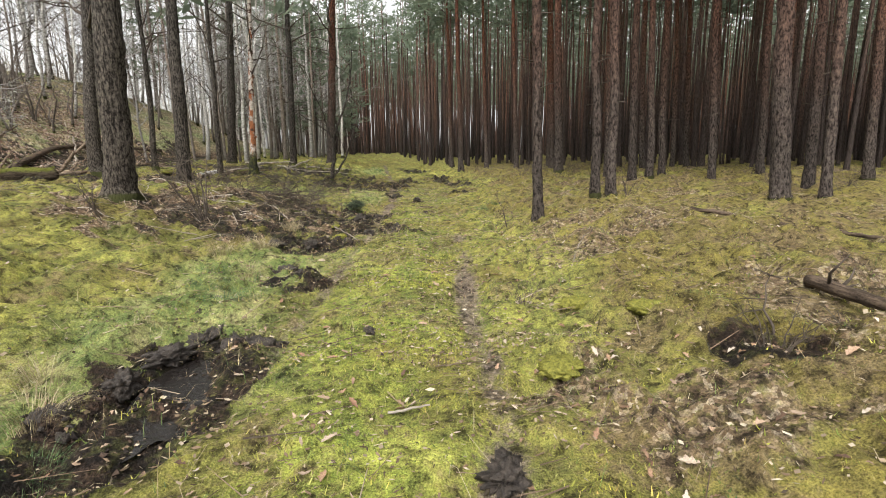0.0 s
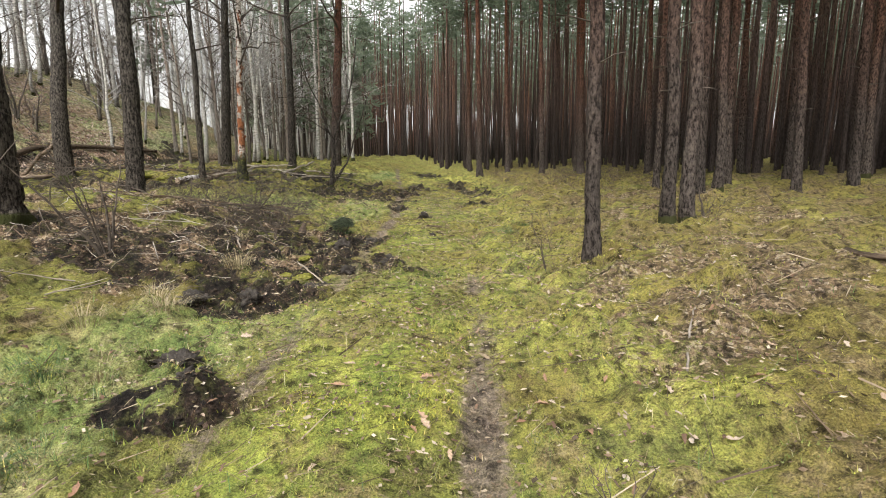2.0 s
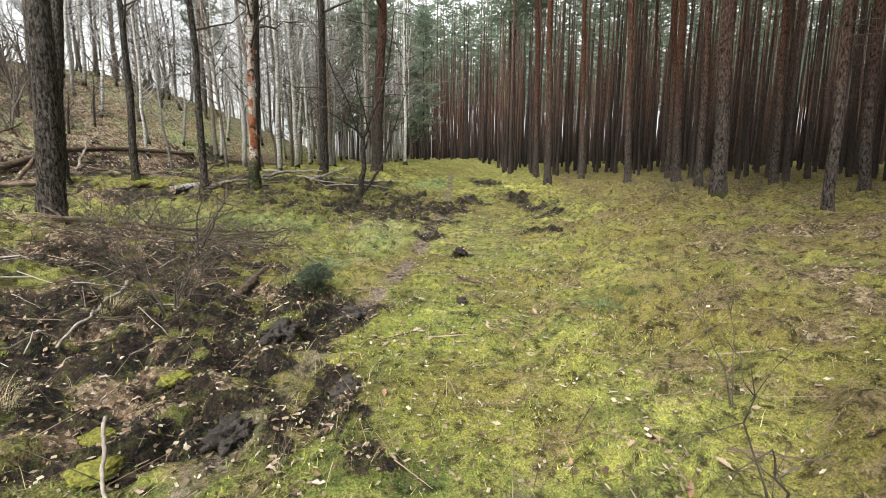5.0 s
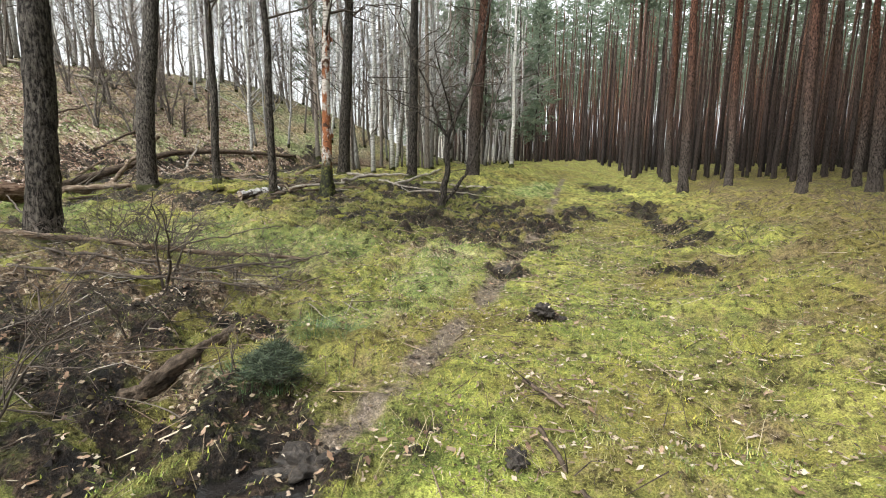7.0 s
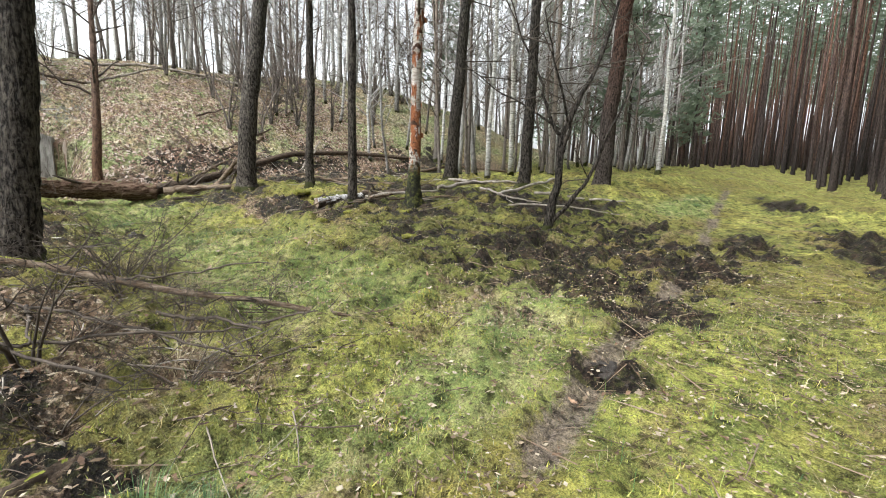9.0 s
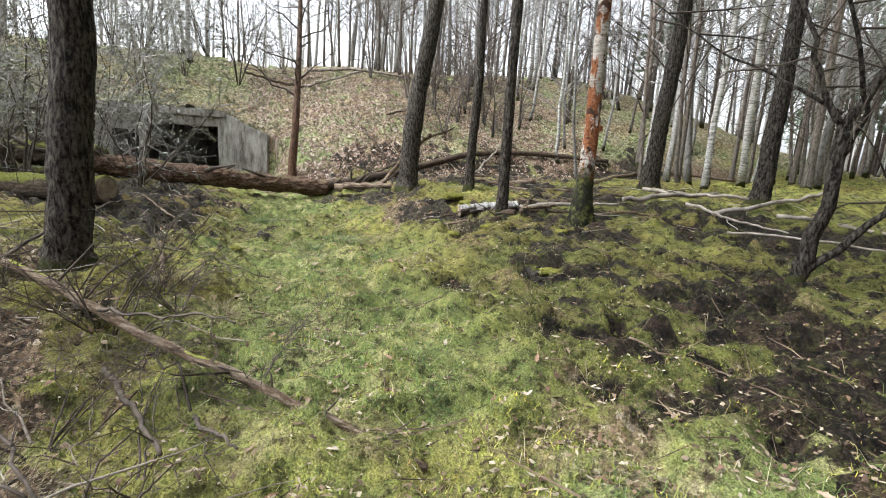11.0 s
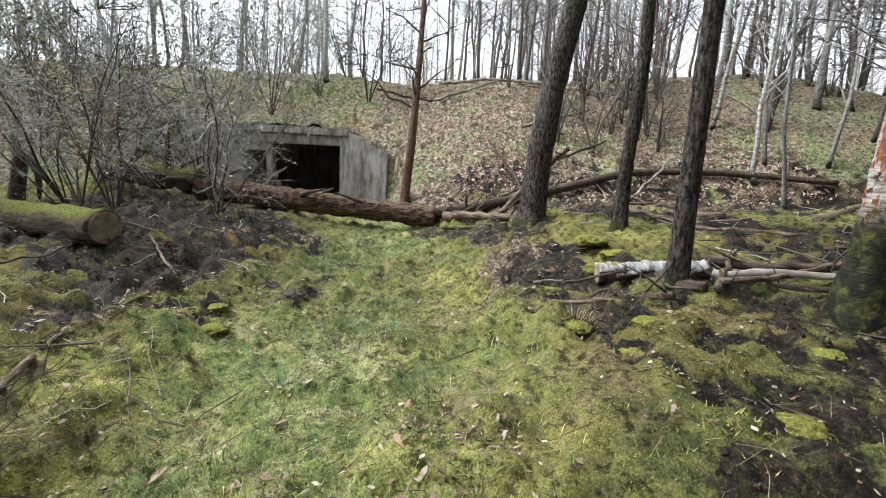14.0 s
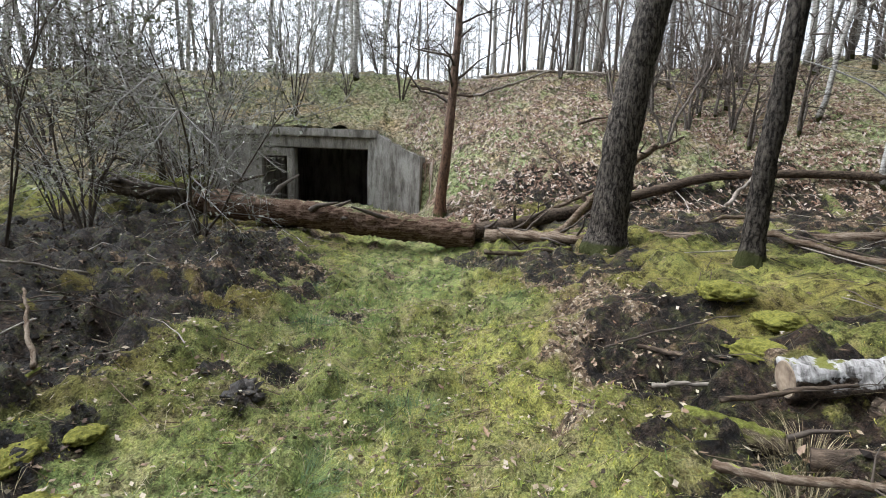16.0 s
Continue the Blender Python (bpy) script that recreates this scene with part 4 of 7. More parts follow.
for k in range(14):
    x, y = -28 + 21 * g.random(), 33 + 26 * g.random()
    if free(x, y, 1.5):
        copy_thing(YOUNG[k % 3], pose(x, y, gz(x, y), 0, 0, g.random() * 360) @ Matrix.Diagonal((1, 1, 0.8 + 0.5 * g.random(), 1)))

# dark tall pines behind the clearing
# their bark colour is paled in place of distance haze
DARKPINE = put_pine("pine_tree", (-9.0, 27.0, gz(-9.0, 27.0)), pine_soups(905, 15, 0.11, 10, 32, 8, 40), MAT_MIST, "tall pine with haze-paled grey bark behind the clearing", "tall pines behind the clearing")
for k, (x, y) in enumerate([(-12.2, 26.0), (-10.6, 29.2), (-13.5, 30.5), (-8.0, 29.6), (-11.8, 33.2), (-9.6, 35.8), (-15.4, 27.6), (-15.6, 34.0), (-12.8, 38.0), (-18.4, 31.0)]):
    copy_thing(DARKPINE, pose(x, y, gz(x, y), 1.5 - 0.2 * k, 1.0, 41 * k) @ Matrix.Diagonal((*[0.7 + 0.04 * k] * 2, 0.85 + 0.02 * k, 1)))


# ---- bunker ----
def concrete():
    m, nt, b = material("weathered_concrete", 0.9, 0.2)
    big, fine = noise_tex(nt, 1.3, 6, 0.7), noise_tex(nt, 30, 5, 0.7)
    drip = noise_tex(nt, 2.0, 6, 0.7, stretch=(2.6, 2.6, 0.55))
    a = ramp(nt, big.outputs[0], [(0.3, (0.25, 0.23, 0.21)), (0.7, (0.46, 0.435, 0.40))])
    d = ramp(nt, drip.outputs[0], [(0.38, (0.2, 0.18, 0.16)), (0.56, (1, 1, 1))])
    f = ramp(nt, fine.outputs[0], [(0.3, (0.75, 0.75, 0.75)), (0.7, (1.1, 1.1, 1.1))])
    col = mixed(nt, 1.0, mixed(nt, 0.75, a.outputs[0], d.outputs[0], "MULTIPLY"), f.outputs[0], "MULTIPLY")
    mo = noise_tex(nt, 4.0, 5, 0.7)
    mf = ramp(nt, mo.outputs[0], [(0.62, (0, 0, 0)), (0.74, (1, 1, 1))])
    nt.links.new(mixed(nt, mf.outputs[0], col, (0.10, 0.11, 0.035)), b.inputs["Base Color"])
    bumped(nt, b, fine.outputs[0], 0.7, 0.012)
    return m


MAT_CONCRETE = concrete()


def slab(name, x0, x1, y0, y1, z0, z1, parent, label="", bevel=0.02, mat=None, chips=0.012):
    """A concrete block with worn edges, in world metres."""
    bm = bmesh.new()
    bmesh.ops.create_cube(bm, size=1, matrix=Matrix.Translation(((x0 + x1) / 2, (y0 + y1) / 2, (z0 + z1) / 2)) @ Matrix.Diagonal((x1 - x0, y1 - y0, z1 - z0, 1)))
    bmesh.ops.subdivide_edges(bm, edges=bm.edges[:], cuts=5, use_grid_fill=True)
    bmesh.ops.bevel(bm, geom=[e for e in bm.edges if e.calc_face_angle(0) > 1], offset=bevel, segments=2, affect="EDGES")
    for v in bm.verts:
        v.co += Vector(noise.noise_vector(v.co * 3.1)) * chips
    me = bpy.data.meshes.new(name)
    bm.to_mesh(me)
    bm.free()
    me.materials.append(mat or MAT_CONCRETE)
    return part(name, me, parent, label)


bunker = thing("bunker", (0, 0, 0), "abandoned concrete bunker with open dark entrance in a bank", "bunker")
FX = -20.3
slab("front_wall", FX - 0.42, FX, 7.3, 9.28, 0.3, 2.62, bunker, "grey weathered concrete front wall")
slab("post", FX - 0.4, FX - 0.03, 10.03, 10.25, 0.3, 2.66, bunker, "square concrete post between the openings")
slab("lintel", FX - 0.41, FX + 0.01, 9.276, 12.5, 2.68, 3.0, bunker, "pale concrete lintel")
slab("lintel", FX - 0.41, FX - 0.05, 9.276, 10.03, 2.42, 2.675, bunker)
slab("lintel", FX - 0.42, FX, 7.3, 9.27, 2.625, 3.0, bunker)
slab("roof_slab", FX - 5.2, FX + 0.14, 7.2, 12.75, 3.005, 3.24, bunker, "thick mossy concrete roof edge")
slab("threshold", FX - 0.5, FX + 0.05, 9.28, 12.44, 0.2, 0.72, bunker)
slab("side_wall", FX - 5.2, FX - 0.43, 8.9, 9.27, 0.2, 3.0, bunker)
slab("side_wall", FX - 5.2, FX - 0.43, 12.5, 12.85, 0.2, 3.0, bunker)
slab("back_wall", FX - 5.5, FX - 5.205, 8.9, 12.85, 0.2, 3.2, bunker)
slab("chamber_floor", FX - 5.2, FX - 0.505, 9.275, 12.495, 0.2, 0.66, bunker)


def wing_wall():
    """Splayed retaining wall whose top steps down away from the entrance."""
    bm = bmesh.new()
    a, b = Vector((FX + 0.0, 12.44, 0)), Vector((FX + 0.75, 14.03, 0))
    th = Vector((-0.30, 0.14, 0))
    prof = [(0.0, 3.22), (0.12, 3.2), (0.35, 2.98), (0.65, 2.72), (1.0, 2.5)]
    rows = []
    for f, top in prof:
        p = a.lerp(b, f)
        rows.append([bm.verts.new(p + Vector((0, 0, z))) for z in np.linspace(0.3, top, 7)] + [bm.verts.new(p + th + Vector((0, 0, z))) for z in np.linspace(top + 0.01, 0.3, 7)])
    for r, s in zip(rows, rows[1:]):
        for k in range(13):
            bm.faces.new((r[k], s[k], s[k + 1], r[k + 1]))
    bm.faces.new(rows[0][::-1])
    bm.faces.new(rows[-1])
    bmesh.ops.recalc_face_normals(bm, faces=bm.faces)
    for v in bm.verts:
        v.co += Vector(noise.noise_vector(v.co * 2.3)) * 0.015
    me = bpy.data.meshes.new("wing_wall")
    bm.to_mesh(me)
    bm.free()
    me.materials.append(MAT_CONCRETE)
    part("wing_wall", me, bunker, "sloping stained concrete wing wall")


wing_wall()


# ---- fallen wood ----
def moss_topped(name, low, amount, stretch=(1.2, 9, 9), green=(0.16, 0.17, 0.03)):
    """Long-grained dead wood with moss on its upper side."""
    m, nt, b = material(name, 0.92, 0.15)
    grain, fine, patch = noise_tex(nt, 3.0, 6, 0.7, stretch=stretch), noise_tex(nt, 35, 4, 0.7), noise_tex(nt, 2.2, 5, 0.7)
    h = maths(nt, "MULTIPLY_ADD", fine.outputs[0], 0.3)
    nt.links.new(grain.outputs[0], h.node.inputs[2])
    wood = ramp(nt, h, [(0.45, low[0]), (0.6, low[1]), (0.8, low[2])])
    geo = nt.nodes.new("ShaderNodeNewGeometry")
    sep = nt.nodes.new("ShaderNodeSeparateXYZ")
    nt.links.new(geo.outputs["Normal"], sep.inputs[0])
    up = maths(nt, "ADD", maths(nt, "MULTIPLY", sep.outputs[2], 0.5), maths(nt, "MULTIPLY", patch.outputs[0], 0.9))
    f = ramp(nt, up, [(1.0 - amount, (0, 0, 0)), (1.12 - amount, (1, 1, 1))])
    g = ramp(nt, fine.outputs[0], [(0.3, tuple(c * 0.5 for c in green)), (0.7, tuple(c * 1.8 for c in green))])
    nt.links.new(mixed(nt, f.outputs[0], wood.outputs[0], g.outputs[0]), b.inputs["Base Color"])
    bumped(nt, b, h, 1.0, 0.03)
    return m


MAT_DEAD = moss_topped("barkless_brown_wood", ((0.03, 0.02, 0.014), (0.11, 0.075, 0.05), (0.27, 0.215, 0.165)), 0.02)
MAT_LOG = moss_topped("decaying_log_bark", ((0.012, 0.008, 0.006), (0.075, 0.042, 0.026), (0.21, 0.15, 0.11)), 0.06, (0.9, 10, 10), (0.09, 0.085, 0.04))
MAT_ROT = moss_topped("rotten_wood", ((0.02, 0.015, 0.011), (0.06, 0.044, 0.032), (0.15, 0.11, 0.08)), 0.02)
MAT_MOSSLOG = moss_topped("moss_covered_wood", ((0.02, 0.015, 0.011), (0.06, 0.045, 0.03), (0.14, 0.11, 0.08)), 0.3, green=(0.10, 0.105, 0.022))


def torn_birch():
    """Grey-white bark on the upper side, torn away over dark rotten wood below."""
    m, nt, b = material("white_birch_bark", 0.8, 0.25)
    geo, sep = nt.nodes.new("ShaderNodeNewGeometry"), nt.nodes.new("ShaderNodeSeparateXYZ")
    nt.links.new(geo.outputs["Normal"], sep.inputs[0])
    patch, fine, bands = noise_tex(nt, 5, 5, 0.7), noise_tex(nt, 40, 4, 0.7), noise_tex(nt, 4, 5, 0.7, stretch=(7, 1, 1))
    skin = ramp(nt, bands.outputs[0], [(0.35, (0.06, 0.055, 0.05)), (0.46, (0.24, 0.225, 0.215)), (0.66, (0.46, 0.44, 0.425))])
    rot = ramp(nt, fine.outputs[0], [(0.35, (0.012, 0.009, 0.007)), (0.65, (0.10, 0.07, 0.05))])
    f = ramp(nt, maths(nt, "ADD", maths(nt, "MULTIPLY", sep.outputs[2], 0.35), patch.outputs[0]), [(0.52, (0, 0, 0)), (0.55, (1, 1, 1))])
    col = mixed(nt, f.outputs[0], rot.outputs[0], skin.outputs[0])
    g = ramp(nt, maths(nt, "ADD", maths(nt, "MULTIPLY", sep.outputs[2], 0.3), noise_tex(nt, 7, 5, 0.7).outputs[0]), [(0.84, (0, 0, 0)), (0.88, (1, 1, 1))])
    nt.links.new(mixed(nt, g.outputs[0], col, (0.14, 0.14, 0.03)), b.inputs["Base Color"])
    bumped(nt, b, maths(nt, "ADD", f.outputs[0], fine.outputs[0]), 1.0, 0.02)
    return m


MAT_BIRCHLOG = torn_birch()
MAT_PALE = plain("bleached_branch", (0.085, 0.068, 0.052), (0.38, 0.335, 0.285), 5)
MAT_SAWN = plain("sawn_wood", (0.10, 0.07, 0.05), (0.32, 0.25, 0.18), 14)


def log(name, ends, r0, r1, mat, label, seed, sides=14, rings=26, bow=0.05, stubs=0, sag=0.0, rough=0.1, cut_end=False, via=()):
    """A fallen trunk from ends[0] to ends[1] (x, y and height of the axis over the ground)."""
    (xa, ya, ha), (xb, yb, hb) = ends
    a, b = np.array((xa, ya, gz(xa, ya) + ha)), np.array((xb, yb, gz(xb, yb) + hb))
    pts = bent(a, b, rings, bow, seed, sag)
    if via:
        stops = np.array([a] + [(x, y, gz(x, y) + h) for x, y, h in via] + [b])
        run = np.concatenate([[0], np.cumsum(np.linalg.norm(np.diff(stops, axis=0), axis=1))])
        at = np.linspace(0, run[-1], rings)
        line = np.stack([np.interp(at, run, stops[:, c]) for c in range(3)], -1)
        for _ in range(4):
            line[1:-1] = (line[:-2] + 2 * line[1:-1] + line[2:]) / 4
        pts = line + (pts - (a + np.linspace(0, 1, rings)[:, None] * (b - a)))
    base = pts[len(pts) // 2].copy()
    length = np.linalg.norm(b - a)
    turn = math.atan2(b[1] - a[1], b[0] - a[0])
    c, s = math.cos(-turn), math.sin(-turn)
    loc = (pts - base) @ np.array([[c, s, 0], [-s, c, 0], [0, 0, 1]])
    soup = Soup()
    q = np.linspace(0, 1, rings)
    soup.tube(loc, r0 + (r1 - r0) * q, sides, rough, seed=seed)
    g = np.random.default_rng(seed)
    ob = thing(name, base, label, "fallen tree" if length > 2 else "log", turn=math.degrees(turn))
    part("trunk", soup.mesh("trunk", mat), ob)
    if cut_end:
        for e, o, r in ((0, 1, r0), (-1, -2, r1)):
            face = Soup()
            d = loc[e] - loc[o]
            d /= np.linalg.norm(d)
            face.tube([loc[e] + d * 0.002, loc[e] + d * 0.008], [r * 0.9, r * 0.86], sides)
            part("sawn_end", face.mesh("sawn_end", MAT_SAWN, False), ob, "pale sawn wood end")
    if stubs:
        for k in range(stubs):
            br = Soup()
            i = g.integers(1, rings - 1)
            d = g.normal(0, 1, 3)
            d[2] = abs(d[2]) * 0.7
            d[0] += 0.7
            ln = (0.15 + 0.7 * g.random()) * (0.5 + 4 * r1 + 1.2 * r0)
            p = loc[i]
            m = p + d / np.linalg.norm(d) * ln * 0.55 + g.normal(0, 0.06, 3) * ln
            rr = (r0 + (r1 - r0) * q[i]) * 0.3
            br.tube([p, m, p + d / np.linalg.norm(d) * ln + g.normal(0, 0.12, 3) * ln], [rr, rr * 0.7, rr * 0.25], 5, cap=True)
            part("branch_stub", br.mesh("branch_stub", MAT_TWIG), ob)
    return ob


log("fallen_tree_trunk", ((-15.2, 9.9, 0.33), (-14.1, 15.2, 0.16)), 0.245, 0.205, MAT_LOG, "long decaying reddish-brown trunk lying across the lane", 1, 28, 110, 0.006, 7, 0, 0.2)
log("fallen_tree_trunk", ((-16.6, 7.2, 0.45), (-15.15, 10.0, 0.36)), 0.22, 0.27, MAT_MOSSLOG, "dark mossy root end of the fallen trunk", 12, 22, 60, 0.01, 10, 0, 0.3)
log("fallen_tree_trunk", ((-14.3, 15.1, 0.16), (-15.6, 26.2, 0.15)), 0.15, 0.08, MAT_ROT, "long dark fallen trunk along the foot of the bank", 2, 12, 44, 0.03, 9, via=((-16.3, 17.7, 0.2), (-17.3, 21.0, 0.25), (-17.0, 23.6, 0.2)))
log("fallen_tree_trunk", ((-14.2, 15.4, 0.14), (-12.1, 20.4, 0.15)), 0.13, 0.10, MAT_DEAD, "grey fallen trunk lying beside the leaning tree", 3, 12, 26, 0.04, 6)
log("fallen_tree_trunk", ((-11.8, 22.0, 0.12), (-12.6, 29.5, 0.12)), 0.10, 0.05, MAT_DEAD, "thin arched fallen trunk at the foot of the bank", 4, 10, 32, 0.03, 8, via=((-13.6, 24.8, 0.25), (-14.4, 27.4, 0.3)))
log("mossy_log", ((-11.2, 8.2, 0.2), (-9.35, 11.3, 0.17)), 0.18, 0.19, MAT_MOSSLOG, "rotten log covered in yellow-green moss", 5, 18, 30, 0.02, 0, 0, 0.16, True)
log("birch_log", ((-8.52, 16.38, 0.1), (-8.33, 17.4, 0.1)), 0.108, 0.095, MAT_BIRCHLOG, "sawn birch log with torn white papery bark", 6, 24, 44, 0.01, 0, 0, 0.22, True)
log("short_log", ((-8.45, 15.82, 0.05), (-8.26, 16.2, 0.06)), 0.07, 0.06, MAT_MOSSLOG, "short dark birch piece with moss on top", 7, 16, 30, 0.02, 1, 0, 0.25, True)
log("fallen_pole", ((-6.6, 10.72, 0.1), (-3.35, 13.72, 0.03)), 0.042, 0.02, MAT_DEAD, "long thin fallen tree with broken side branches", 8, 10, 30, 0.05, 24)
log("rotten_log", ((-2.6, 10.1, -0.02), (-2.95, 11.5, -0.02)), 0.062, 0.05, MAT_ROT, "dark rotten log half sunk into soil", 9, 18, 50, 0.05, 0, 0, 0.4, via=((-2.75, 10.7, 0.0),))
log("fallen_branch", ((3.75, 6.95, 0.04), (4.9, 4.7, 0.05)), 0.03, 0.025, MAT_ROT, "long dead branch lying on moss under the pines", 10, 8, 16, 0.05, 3)
log("rotten_log", ((2.75, 3.35, 0.05), (2.75, 2.4, 0.05)), 0.05, 0.04, MAT_ROT, "short rotten log lying in the moss", 11, 10, 12, 0.05, 4)
